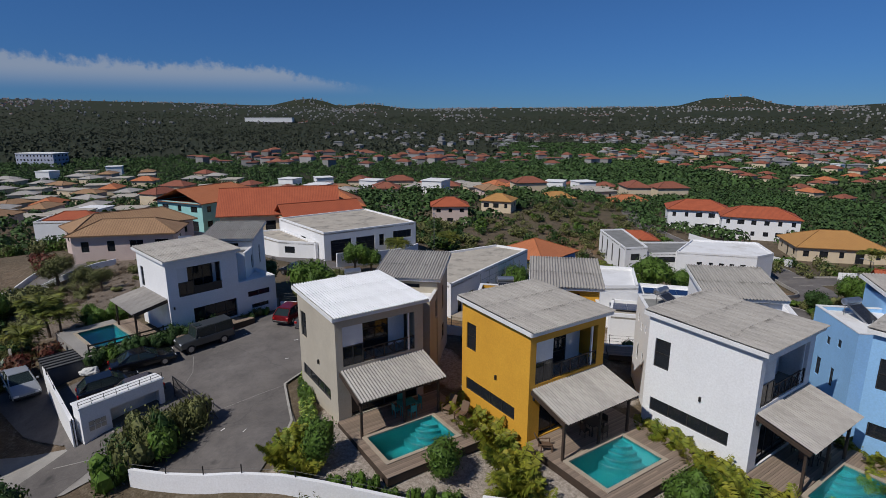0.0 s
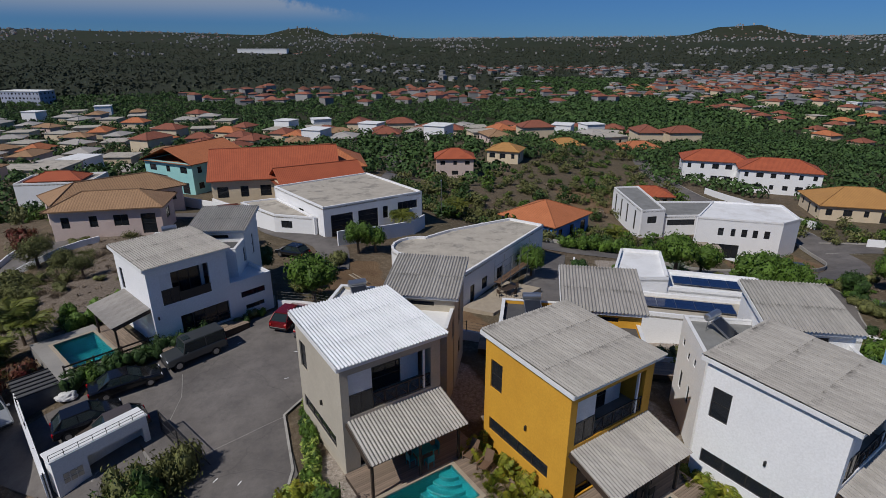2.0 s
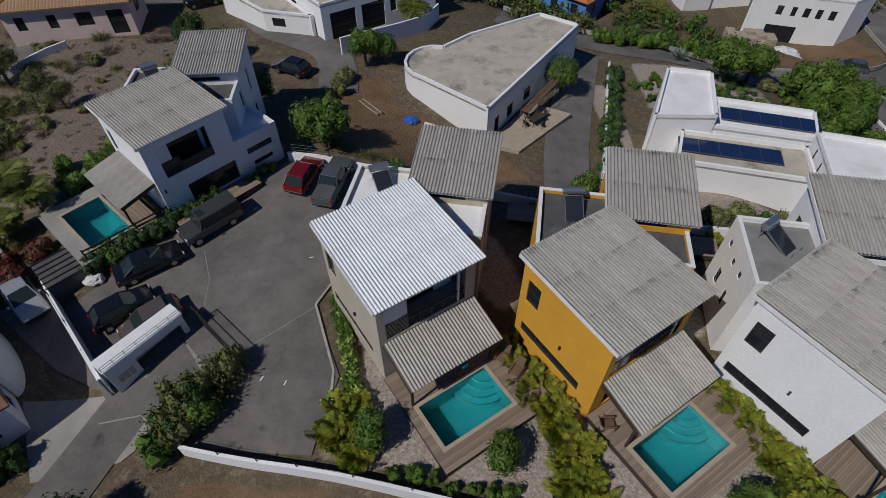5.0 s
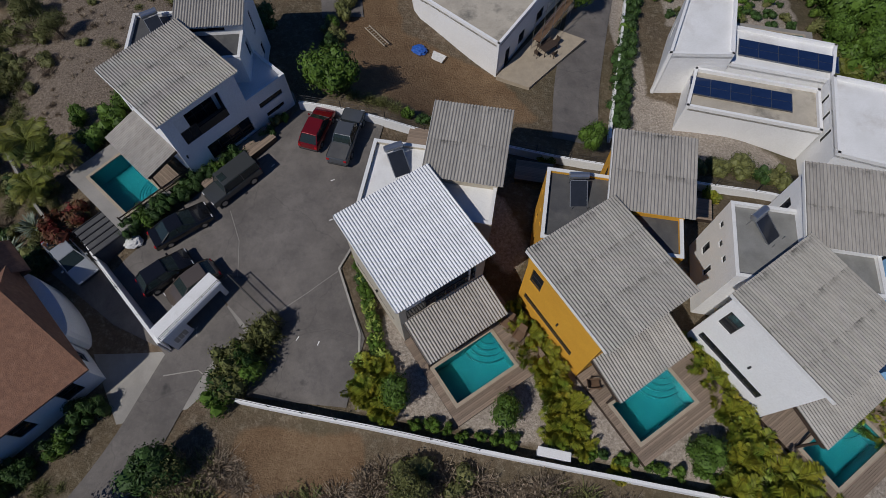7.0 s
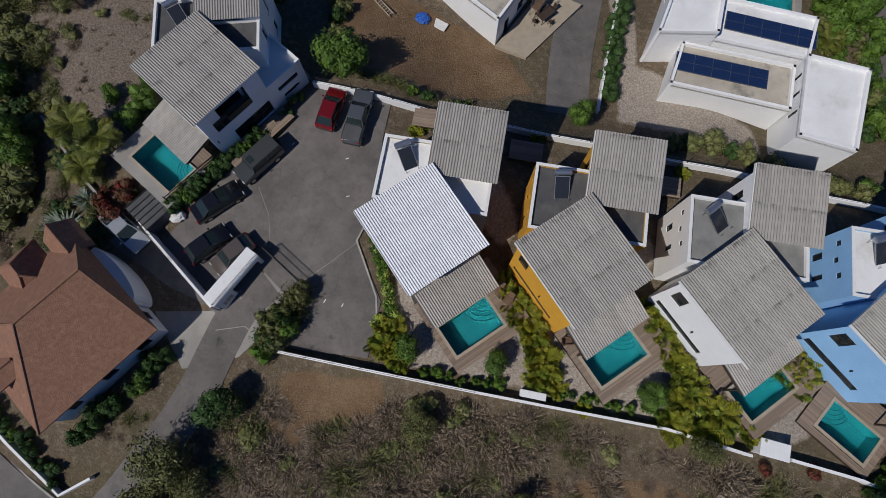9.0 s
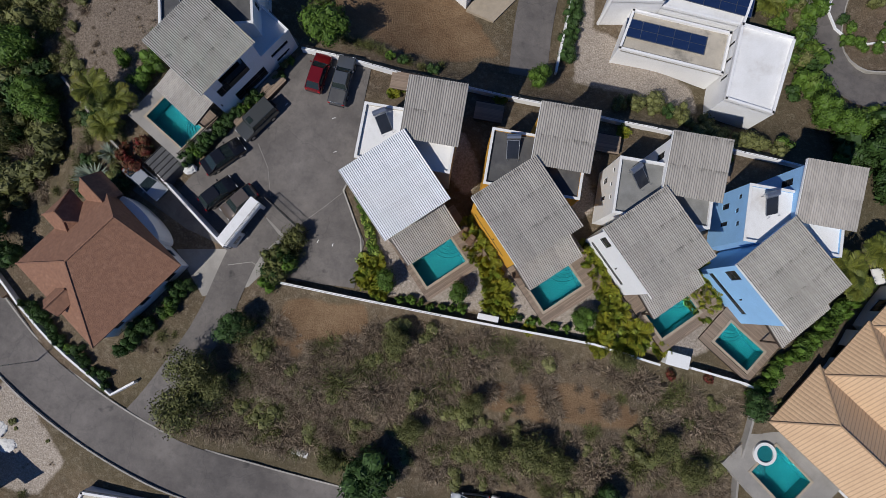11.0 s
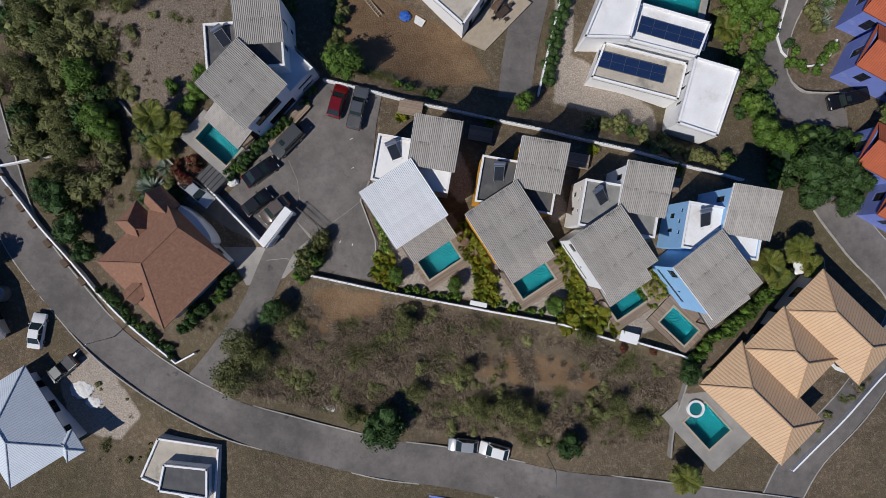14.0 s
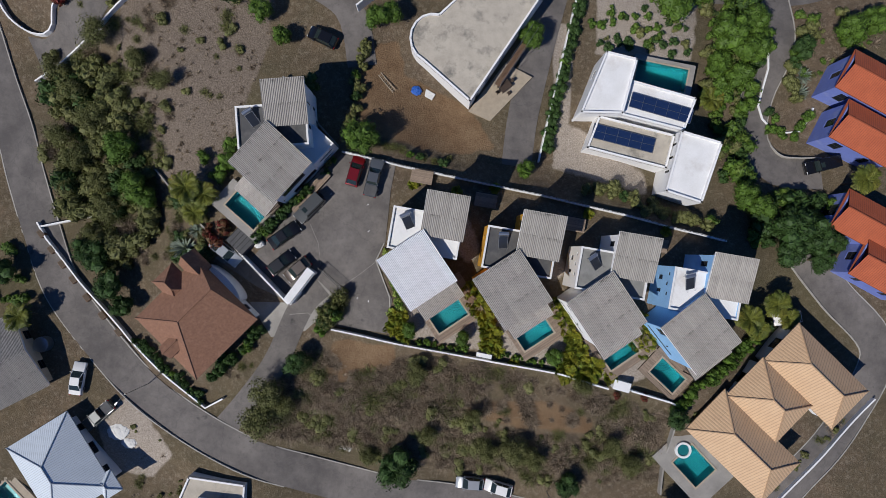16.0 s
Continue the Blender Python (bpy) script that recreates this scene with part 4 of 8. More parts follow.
        part("wall", one(wall, sb_, w2 + 0.02, w2 + 3.9, base - 0.8, 3.6, 0.2, ((w2 + 0.9, w2 + 3.2, 1.9, 2.45), (w2 + 1.2, w2 + 3.0, 0.7, 1.1))), M[wall_mtl], v)
        window(v, sb_, w2 + 0.9, w2 + 3.2, 1.9, 2.45)
        window(v, sb_, w2 + 1.2, w2 + 3.0, 0.7, 1.1)
        part("wall", one(wall, face(mm, w2 + 3.9, -d2 + 0.3, 90), 0, 5.2, base - 0.8, 3.6, 0.2), M[wall_mtl], v)
        part("flat_roof", one(box, w2 + 0.02, -d2 + 0.3, 3.1, w2 + 3.7, -d2 + 5.5, 3.25, mm), M["flat_white"], v, "flat terrace roof")
        ps = thing("porch", "fibre cement porch roof on timber posts beside the pool", "porch", v.matrix_world.copy(), "porches")
        lm = L @ Matrix.Translation((0.3, -1.4, 0))
        corrugated(ps, lm, 5.6, 2.8, 3.5, 2.9, 1, "fibre_pale", rng, "wood_dark")
        for x in (-2.3, 2.5):
            part("post", one(box, x - 0.07, -2.62, base - 0.4, x + 0.07, -2.48, 2.85, L), M["wood_dark"], ps)
    return v


BASES = [-0.15, -0.15, -0.35, -0.9]
LOOKS = [("plaster_beige", "roof_white", "fibre", "flat_white", "two-storey beige villa with a white corrugated roof", None),
         ("plaster_yellow", "fibre", "fibre", "flat_dark", "two-storey ochre-yellow villa with a grey corrugated roof", None),
         ("plaster_white", "fibre", "fibre", "flat_grey", "two-storey white villa with a grey corrugated roof", None),
         ("plaster_blue", "fibre", "fibre_pale", "flat_white", "two-storey sky-blue villa with a grey corrugated roof", None)]
for k, ((at, turn), base, lk) in enumerate(zip(VILLAS, BASES, LOOKS)):
    villa(at, turn, base, lk[0], lk[1], lk[2], lk[3], lk[4], k + 1, aside=(0.0, 0.0, 0.2, 0.75)[k])
villa((-24.25, 49.35), 47.5, 0.45, "plaster_white", "fibre", "fibre", "flat_dark", "two-storey white villa with a grey corrugated roof beside the parking court", 9, True)

# ---- other houses ----
def roof_faces(bm, polys, uv):
    """Sloped faces with texture running down their slope, in metres."""
    for poly in polys:
        f = bm.faces.new([bm.verts.new(p) for p in poly])
        f.normal_update()
        if f.normal.z < 0:
            f.normal_flip()
        down = Vector((f.normal.x, f.normal.y, 0))
        down = down.normalized() if down.length > 1e-4 else Vector((0, 1, 0))
        side = Vector((-down.y, down.x, 0))
        slope = math.sqrt(max(1e-6, 1 - min(1, f.normal.z) ** 2)) / max(f.normal.z, 0.05)
        for lp in f.loops:
            lp[uv].uv = (lp.vert.co.dot(side), lp.vert.co.dot(down) * math.sqrt(1 + slope * slope))


def hip_roof(parent, m, w, d, ze, zr, mtl, gable=False, label="", thick=0.16):
    """Hipped or gabled roof over a w by d plan, ridge along the longer side."""
    bm = bmesh.new()
    uv = bm.loops.layers.uv.new("UVMap")
    a, b = w / 2, d / 2
    r = 0 if gable else b
    e = a if gable else max(a - b, 0.0)
    A, B, C, D = [m @ Vector(p) for p in ((-a, -b, ze), (a, -b, ze), (a, b, ze), (-a, b, ze))]
    P, Q = m @ Vector((-e, 0, zr)), m @ Vector((e, 0, zr))
    polys = [(A, B, Q, P), (C, D, P, Q)]
    if not gable:
        polys += [(B, C, Q), (D, A, P)]
    if not gable and e < 0.01:
        polys = [(A, B, P), (B, C, P), (C, D, P), (D, A, P)]
    roof_faces(bm, polys, uv)
    drop = Vector((0, 0, thick))
    for p, q in ((A, B), (B, C), (C, D), (D, A)):
        if gable and (p, q) in ((B, C), (D, A)):
            continue
        bm.faces.new([bm.verts.new(x) for x in (p, p - drop, q - drop, q)])
    bm.faces.new([bm.verts.new(x - drop) for x in (D, C, B, A)])
    bmesh.ops.recalc_face_normals(bm, faces=[])
    roof = part("roof", bm, M[mtl], parent, label)
    caps = bmesh.new()
    ends = [(P, Q)] if (Q - P).length > 0.1 else []
    if not gable:
        ends += [(A, P), (D, P), (B, Q), (C, Q)]
    for p, q in ends:
        tube(caps, p + Vector((0, 0, 0.02)), q + Vector((0, 0, 0.02)), 0.1, 6)
    part("ridge_cap", caps, M[mtl], roof)
    return roof


def shell(parent, m, w, d, z0, z1, mtl, holes=True, rng=None, thick=0.25, storeys=1):
    """Four walls with rows of windows."""
    rng = rng or random.Random(1)
    for fm, half in ((m @ pose(0, -d / 2, 0), w / 2), (m @ pose(0, d / 2, 0, 0, 0, 180), w / 2), (m @ pose(-w / 2, 0, 0, 0, 0, -90), d / 2 - thick), (m @ pose(w / 2, 0, 0, 0, 0, 90), d / 2 - thick)):
        hs = []
        if holes:
            for s in range(storeys):
                zb = z0 + (z1 - z0) * s / storeys
                zh = (z1 - z0) / storeys
                k = max(1, int(half * 2 / 3.2))
                for i in range(k):
                    c = -half + (i + 0.5) * 2 * half / k
                    ww = rng.choice((0.5, 0.65, 0.9))
                    door = rng.random() < 0.2 and s == 0
                    hs.append((c - ww, c + ww, zb + (0.1 if door else zh * 0.35), zb + zh * 0.75))
        part("wall", one(wall, fm, -half, half, z0 - 1.5, z1, thick, hs), M[mtl], parent)
        for h in hs:
            window(parent, fm, *h, bars=1)


def hip_house(at, turn, w, d, z0, eave, rise, wall_mtl, roof_mtl, label, over=0.6, gable=False, storeys=1, seed=1, group="", name="house"):
    h = thing(name, label, "house", Matrix.Translation((at[0], at[1], 0)) @ Matrix.Rotation(radians(turn), 4, "Z"), group)
    I = Matrix.Identity(4)
    shell(h, I, w - 2 * over, d - 2 * over, z0, eave, wall_mtl, True, random.Random(seed), storeys=storeys)
    hip_roof(h, I, w, d, eave, eave + rise, roof_mtl, gable)
    return h


def flat_block(parent, m, poly, z0, z1, wall_mtl, roof_mtl, parapet=0.35, thick=0.25, holes=None):
    """A flat-roofed block over an outline, its wall standing above the roof."""
    if sum(a[0] * b[1] - b[0] * a[1] for a, b in zip(poly, [*poly[1:], poly[0]])) < 0:
        poly = list(reversed(poly))
    n = len(poly)
    for i, (a, b) in enumerate(zip(poly, [*poly[1:], poly[0]])):
        a, b = Vector((*a, 0)), Vector((*b, 0))
        fm = m @ Matrix.Translation(a) @ Matrix.Rotation(math.atan2(b.y - a.y, b.x - a.x), 4, "Z")
        hs = (holes or {}).get(i, ())
        part("wall", one(wall, fm, 0, (b - a).length, z0 - 1.5, z1, thick, hs), M[wall_mtl], parent)
        for h in hs:
            window(parent, fm, *h, bars=1 if h[1] - h[0] < 2.2 else 3)
    bm = bmesh.new()
    prism(bm, poly, z1 - parapet - 0.2, z1 - parapet, m @ Matrix.Identity(4))
    part("flat_roof", bm, M[roof_mtl], parent, "flat roof inside a low parapet")


def solar_array(parent, m, cols, rows, cw, ch):
    f = part("panel_frame", one(box, -cw * cols / 2 - 0.05, -ch * rows / 2 - 0.05, 0, cw * cols / 2 + 0.05, ch * rows / 2 + 0.05, 0.03, m), M["metal_grey"], parent, "blue solar panels in pale frames")
    me = finish(one(box, -cw / 2 + 0.03, -ch / 2 + 0.03, 0, cw / 2 - 0.03, ch / 2 - 0.03, 0.04), "solar_panel", M["panel_blue"])
    for i in range(cols):
        for j in range(rows):
            piece("solar_panel", me, f, m @ pose((i - (cols - 1) / 2) * cw, (j - (rows - 1) / 2) * ch, 0.025))


I4 = Matrix.Identity(4)
# white house of several boxes with solar panels
mh = thing("modern_house", "white house of stepped flat-roofed boxes with solar panels and a pool", "house")
flat_block(mh, I4, [(19.4, 65.7), (23.7, 64.7), (21.7, 57.2), (15.9, 57.3)], -4.6, 0.9, "plaster_white", "flat_white", holes={3: [(2, 3.2, -2.6, -1.2)], 2: [(1.0, 1.6, -2.5, -0.6)]})
flat_block(mh, I4, [(23.2, 62.2), (32.3, 59.7), (30.6, 55.2), (21.7, 57.4)], -4.8, -0.3, "plaster_white", "flat_white")
flat_block(mh, I4, [(18.9, 57.3), (29.5, 54.7), (28.3, 50.0), (17.2, 52.8)], -4.8, -0.7, "plaster_white", "flat_concrete", holes={2: [(0.8, 1.6, -2.6, -2.2), (2.6, 3.4, -2.6, -2.2), (6.8, 7.8, -2.6, -2.2)]})
flat_block(mh, I4, [(29.8, 55.0), (35.4, 53.4), (32.6, 45.1), (27.6, 46.7)], -5.0, 0.75, "plaster_white", "flat_white", holes={3: [(1.5, 1.9, -1.6, 0.0), (3.4, 3.8, -1.6, 0.0), (5.4, 5.8, -1.6, 0.0)], 2: [(1.2, 2.0, -2.0, -0.4)]})
solar_array(mh, pose(27.4, 58.3, -0.4, 0, 0, -15.5), 5, 2, 1.75, 1.0)
solar_array(mh, pose(22.3, 54.2, -0.8, 0, 0, -14), 5, 2, 1.75, 1.0)

# curved white house with a stained concrete roof
cv = thing("curved_house", "low white house with a rounded end and stained concrete flat roof", "house")
arc = [(-4.2 + 3.2 * math.cos(a), 67.4 + 3.4 * math.sin(a)) for a in np.linspace(radians(245), radians(75), 9)]
flat_block(cv, I4, [(0.9, 58.7), (12.2, 75.6), (8.0, 78.5), (-0.4, 73.5), *reversed(arc)], -3.8, 0.6, "plaster_white", "flat_concrete", 0.3,
           holes={0: [(1.5, 2.4, -3.6, -1.4), (4.0, 5.2, -2.8, -1.4), (7.5, 9.0, -2.8, -1.4)]})

# long white house with the wide flat roof
ch = thing("flat_roofed_house", "long white house with a wide pale flat roof and glazed veranda", "house")
flat_block(ch, I4, [(-16.9, 74.7), (-4.3, 83.3), (-14, 95.9), (-26.7, 86.5)], -2.2, 3.2, "plaster_white", "flat_concrete", 0.22,
           holes={0: [(1.0, 4.2, -1.4, 1.9), (5.0, 8.0, -1.2, 1.9), (8.8, 9.6, 0.2, 1.9), (11.2, 14.4, 0.9, 2.1)], 3: [(8, 9.5, 0.2, 1.6)]})
flat_block(ch, I4, [(-24.2, 77.2), (-18.2, 75.8), (-26.4, 86.0), (-31.0, 83.6)], -2.0, 1.5, "plaster_white", "flat_concrete", 0.22, holes={0: [(1, 2.6, -0.3, 0.7)]})

# tan tiled house with arches
hip_house((-46.4, 78.4), 12, 14.6, 7.6, -0.9, 2.9, 1.7, "plaster_pink", "tile_brown", "single-storey pale house wing with a tan clay-tile roof", seed=3)
hip_house((-51.8, 88.0), 45, 18.5, 8.4, -1.2, 2.2, 2.0, "plaster_pink", "tile_brown", "single-storey pale house with a tan clay-tile roof", seed=4)
# large red-roofed house
hip_house((-31.5, 104.0), 14, 22, 14, -2.8, 1.9, 4.2, "plaster_cream", "tile_red", "large cream house with a broad red tile roof", seed=5, gable=True)
hip_house((-23.0, 99.0), 30, 15, 9, -2.8, 1.6, 2.4, "plaster_cream", "tile_red", "cream house wing with a red tile roof", seed=6, gable=True)
hip_house((-24.5, 113.5), 14, 15, 13, -4, 1.6, 3.4, "plaster_cream", "tile_orange", "cream house with an orange hipped roof", seed=8)
hip_house((-51.0, 115.5), 65, 15, 14, -3.6, 2.4, 2.6, "plaster_teal", "tile_orange", "two-storey aqua house with an orange gable roof", gable=True, storeys=2, seed=7)
# blue house with the orange pyramid roof
hip_house((19.2, 110.2), 47, 13.8, 13.4, -12.2, -8.2, 2.8, "plaster_deepblue", "tile_orange", "blue house with an orange pyramid roof", seed=9)
# white modern pair
h1 = thing("cube_house", "white cubic house with small windows and a garage door", "house")
flat_block(h1, I4, [(44.3, 99.5), (57.6, 95.6), (62, 98), (64, 107), (52, 110)], -13.2, -5.6, "plaster_white", "flat_white", 0.3,
           holes={0: [(3.8, 4.7, -8.8, -7.4), (5.9, 6.6, -8.8, -7.4), (7.6, 8.5, -8.8, -7.4), (9.4, 10.2, -8.8, -7.4), (11.2, 12.1, -8.8, -7.4), (3.2, 7.6, -13, -10.4)]})
h2 = thing("strip_house", "white house with a long flat roof and dark window bands", "house")
flat_block(h2, I4, [(37.6, 108.1), (42.6, 109.1), (43.6, 128.1), (37.8, 127.2)], -13.4, -7.0, "plaster_white", "flat_grey", 0.3, holes={0: [(1.4, 3.4, -9.8, -8.4)], 3: [(2, 3, -12, -8), (6, 7, -12, -8), (10, 11, -12, -8), (15, 16, -12, -8)]})
flat_block(h2, I4, [(42.7, 109.6), (49.8, 110.0), (60.1, 120.3), (43.9, 120.3)], -13.4, -8.5, "plaster_white", "flat_grey", 0.3, holes={0: [(0.8, 6.4, -10.6, -9.4)]})
hip_house((50, 139), -6, 12, 8, -14.2, -11.4, 1.8, "plaster_cream", "tile_red", "small house with a red tile roof behind the wall", seed=10)
# houses round the brow on the right
hip_house((81, 170), -18, 19, 12, -15.5, -8.6, 2.6, "plaster_white", "tile_red", "two-storey white house with a red hipped roof", storeys=2, seed=11)
hip_house((93, 157), -22, 21, 12, -15.2, -8.8, 2.6, "plaster_white", "tile_red", "long two-storey white house with a red tile roof", storeys=2, seed=12)
hip_house((96, 130), -14, 20, 14, -14.6, -11, 3.2, "plaster_cream", "tile_ochre", "cream house with an ochre tile roof", seed=13)
hip_house((2, 160), 2, 11.5, 9, -11.6, -6.0, 2.2, "plaster_pink", "tile_red", "two-storey pink house with a red hipped roof", storeys=2, seed=14)
hip_house((18.5, 177), -20, 11, 9, -14, -7.0, 2.0, "plaster_cream", "tile_ochre", "two-storey cream house with an ochre roof", storeys=2, seed=15)
hip_house((45, 214), 5, 14, 10, -16.5, -11.4, 2.2, "plaster_cream", "tile_ochre", "small cream house with an ochre hipped roof", seed=16)
hip_house((75, 219), 5, 16, 11, -17.5, -13.4, 2.2, "plaster_cream", "tile_orange", "small cream house with an orange hipped roof", seed=17)

# brown shingled house below the drive: ridge hipped at one end, gabled at the other
br = thing("shingled_house", "white house under a steep brown shingled roof with dormers", "house", pose(-35.9, 29.05, 0, 0, 0, 45.0))
shell(br, I4, 10.6, 10.2, -3.6, 1.0, "plaster_white", True, random.Random(21))
bm = bmesh.new()
uv = bm.loops.layers.uv.new("UVMap")
A_, B_, C_, D_ = Vector((-5.8, -5.85, 0.9)), Vector((5.8, -5.85, 0.9)), Vector((5.8, 5.85, 0.9)), Vector((-5.8, 5.85, 0.9))
P_, Q_ = Vector((-0.6, 0.6, 4.5)), Vector((5.4, 0.6, 4.5))
roof_faces(bm, [(A_, B_, Q_, P_), (C_, D_, P_, Q_), (D_, A_, P_)], uv)
bm.faces.new([bm.verts.new(v) for v in (B_, C_, Q_)])
bm.faces.new([bm.verts.new(v - Vector((0, 0, 0.15))) for v in (D_, C_, B_, A_)])
for p, q in ((A_, B_), (B_, C_), (C_, D_), (D_, A_)):
    bm.faces.new([bm.verts.new(v) for v in (p, p - Vector((0, 0, 0.15)), q - Vector((0, 0, 0.15)), q)])
rf = part("roof", bm, M["shingle_brown"], br, "brown shingled roof")
bm = bmesh.new()
for p, q in ((P_, Q_), (A_, P_), (D_, P_)):
    tube(bm, p, q, 0.1, 6)
part("ridge_cap", bm, M["shingle_brown"], rf)
hip_roof(br, pose(1.15, 5.2, 0, 0, 0, 90), 5.0, 3.7, 1.0, 2.9, "shingle_brown", label="small hipped cross roof")
hip_roof(br, pose(5.0, 5.2, 0, 0, 0, 90), 3.4, 3.0, 1.1, 2.6, "shingle_brown", True, "small gabled dormer roof")
hip_roof(br, pose(-4.3, -0.6, 0, 0, 0, 0), 2.6, 2.2, 2.2, 3.0, "shingle_brown", True, "small gabled dormer roof")
arc_ = [(5.5 + 1.0 * math.sin(t), 3.4 * math.cos(t) + 1.2) for t in np.linspace(0, math.pi, 14)]
part("bow_wall", one(prism, [*arc_, (5.4, -2.2), (5.4, 4.6)], -3.8, 0.2), M["plaster_white"], br, "bowed white end wall")
# tiled villa below the fence
tv = thing("tiled_villa", "pale villa under three linked sandy clay-tile hip roofs beside a pool", "house")
for cx, cy, w, d, ze in ((39.1, 11.6, 14.7, 7.8, -0.6), (42.6, 17.9, 9.6, 7.5, -0.5), (49.2, 21.3, 13.6, 7.4, -0.7)):
    m = pose(cx, cy, 0, 0, 0, -44)
    shell(tv, m, w - 1.4, d - 1.4, -5.2, ze, "plaster_white", True, random.Random(int(cx)))
    hip_roof(tv, m, w, d, ze, ze + 2.3, "tile_tan", label="sandy clay-tile hip roof")
# silver roofed house
sv = thing("metal_roofed_house", "white house with a pale ribbed metal hip roof", "house", Matrix.Translation((-56.5, 7.5, 0)) @ Matrix.Rotation(radians(-58), 4, "Z"))
shell(sv, I4, 10.5, 8.2, -6.5, -2.4, "plaster_white", True, random.Random(31))
hip_roof(sv, I4, 12.6, 10.0, -2.5, 0.2, "metal_silver")
hip_roof(sv, pose(5.6, 4.4, 0, 0, 0, 0), 3.4, 2.8, -2.6, -1.8, "metal_silver")
# violet-blue row houses with red roofs beside the turning place
for k, (cx, cy, tn) in enumerate(((57.5, 62.0, -28), (56.5, 55.0, -28), (56.5, 42.5, -28), (59.0, 36.0, -28))):
    hip_house((cx, cy), tn, 9.5, 6.0, lev(cx, cy), -0.9 + 0.2 * k, 1.7, "plaster_violet", "tile_red", "violet-blue row house with a red tile roof", 0.35, True, 1, 40 + k, "row houses")
# grey sheet-roofed house across the road
gw = thing("sheet_roofed_house", "pale house under a low grey corrugated gable roof", "house", Matrix.Translation((-66, 21.5, 0)) @ Matrix.Rotation(radians(27), 4, "Z"))
shell(gw, I4, 10.5, 10.0, -6, -2.6, "plaster_cream", True, random.Random(51))
for s, ry in ((-1, 0), (1, 180)):
    corrugated(gw, pose(0, s * 2.8, 0, 0, 0, ry), 12.0, 5.7, -1.3, -2.4, 2, "fibre", random.Random(52 + s))
wt = tagged(part("water_tank", one(tube, (-60.2, 24.6, -6), (-60.2, 24.6, -3.6), 1.1, 18), M["tank"]), "round grey water tank beside the house", "tank")
# flat-roofed houses at the foot of the road
lw = thing("roadside_house", "low flat-roofed pale house below the road", "house")
flat_block(lw, I4, [(-41.5, 0.2), (-39.2, 5.6), (-31.0, 4.4), (-31.5, -4)], -7.2, -4.0, "plaster_white", "flat_concrete", 0.3)
flat_block(lw, I4, [(-38.5, -1), (-37.8, 2.6), (-32, 2.0), (-32, -2)], -7.2, -2.8, "plaster_white", "flat_dark", 0.3)
rw = thing("red_roofed_house", "low house with a dull red sheet roof below the road", "house")
flat_block(rw, I4, [(-12.8, -3.5), (-12.3, -0.8), (10, -4.6), (9, -10)], -9, -5.2, "plaster_violet", "shingle_brown", 0.2)
# small white-roofed outbuilding by the tan-tiled house
ob_ = thing("outbuilding", "small white flat-roofed outbuilding with a red lean-to roof", "house")
flat_block(ob_, I4, [(-82, 106), (-69, 108), (-70.5, 117), (-84, 114)], -6, -1.2, "plaster_white", "flat_concrete", 0.3)
hip_roof(ob_, pose(-76.5, 111, 0, 0, 0, 11), 10, 6, -1.1, 0.2, "tile_red")

# ---- pools, decks, walls and yard things ----
def swimming_pool(p, z, steps, label, seed):
    cx, cy, a, b, turn = p
    th = thing("swimming_pool", label, "swimming pool", pose(cx, cy, z, 0, 0, turn), "garden pools")
    bm = bmesh.new()
    vs = [bm.verts.new((x, y, zz)) for zz in (-1.5, 0.0) for x, y in ((-a, -b), (a, -b), (a, b), (-a, b))]
    bm.faces.new(vs[:4])
    for i in range(4):
        j = (i + 1) % 4
        bm.faces.new((vs[j], vs[i], vs[4 + i], vs[4 + j]))
    basin = part("basin", bm, M["pool_tile"], th, "turquoise mosaic basin")
    for k in range(4 if steps else 0):
        r, zt = 0.75 + 0.36 * k, -0.28 - 0.24 * k
        sx, sy = steps
        arc = [(sx * a, sy * b)] + [(sx * (a - r * 1.15 * math.sin(t)), sy * (b - r * math.cos(t))) for t in np.linspace(0, math.pi / 2, 12)]
        part("step", one(prism, arc, -1.49, zt), M["pool_tile"], basin)
        rim = bmesh.new()
        for q0, q1 in zip(arc[1:], arc[2:]):
            tube(rim, (*q0, zt), (*q1, zt), 0.03, 4)
        part("step_edge", rim, M["pool_edge"], basin, "dark tile nosing on the step")
    part("coping", one(wall, Matrix.Rotation(radians(-90), 4, "X") @ Matrix.Translation((0, -0.06, 0)), -a - 0.24, a + 0.24, -b - 0.24, b + 0.24, 0.12, ((-a, a, -b, b),)), M["coping"], th, "sandstone coping round the pool")
    w = part("water", one(box, -a, -b, -0.1, a, b, -0.09), M["water"], th, "clear turquoise water")
    w.visible_shadow = False
    return th


swimming_pool(POOLS[0], POOL_Z[0], (1, 1), "rectangular turquoise pool set in a wooden deck", 1)
swimming_pool(POOLS[1], POOL_Z[1], (1, 1), "rectangular turquoise pool set in a wooden deck", 2)
swimming_pool(POOLS[2], POOL_Z[2], (1, 1), "rectangular turquoise pool set in a wooden deck", 3)
swimming_pool(POOLS[3], POOL_Z[3], (-1, 1), "small turquoise pool set in a wooden deck", 4)
swimming_pool(POOLS[4], POOL_Z[4], (1, 1), "turquoise pool beside the white villa", 5)
swimming_pool(POOLS[5], POOL_Z[5], (-1, -1), "turquoise pool on a pale tiled terrace", 6)
swimming_pool(POOLS[6], POOL_Z[6], None, "long blue pool behind the white house", 7)


swimming_pool(POOLS[7], POOL_Z[7], None, "bright blue pool behind the metal-roofed house", 8)


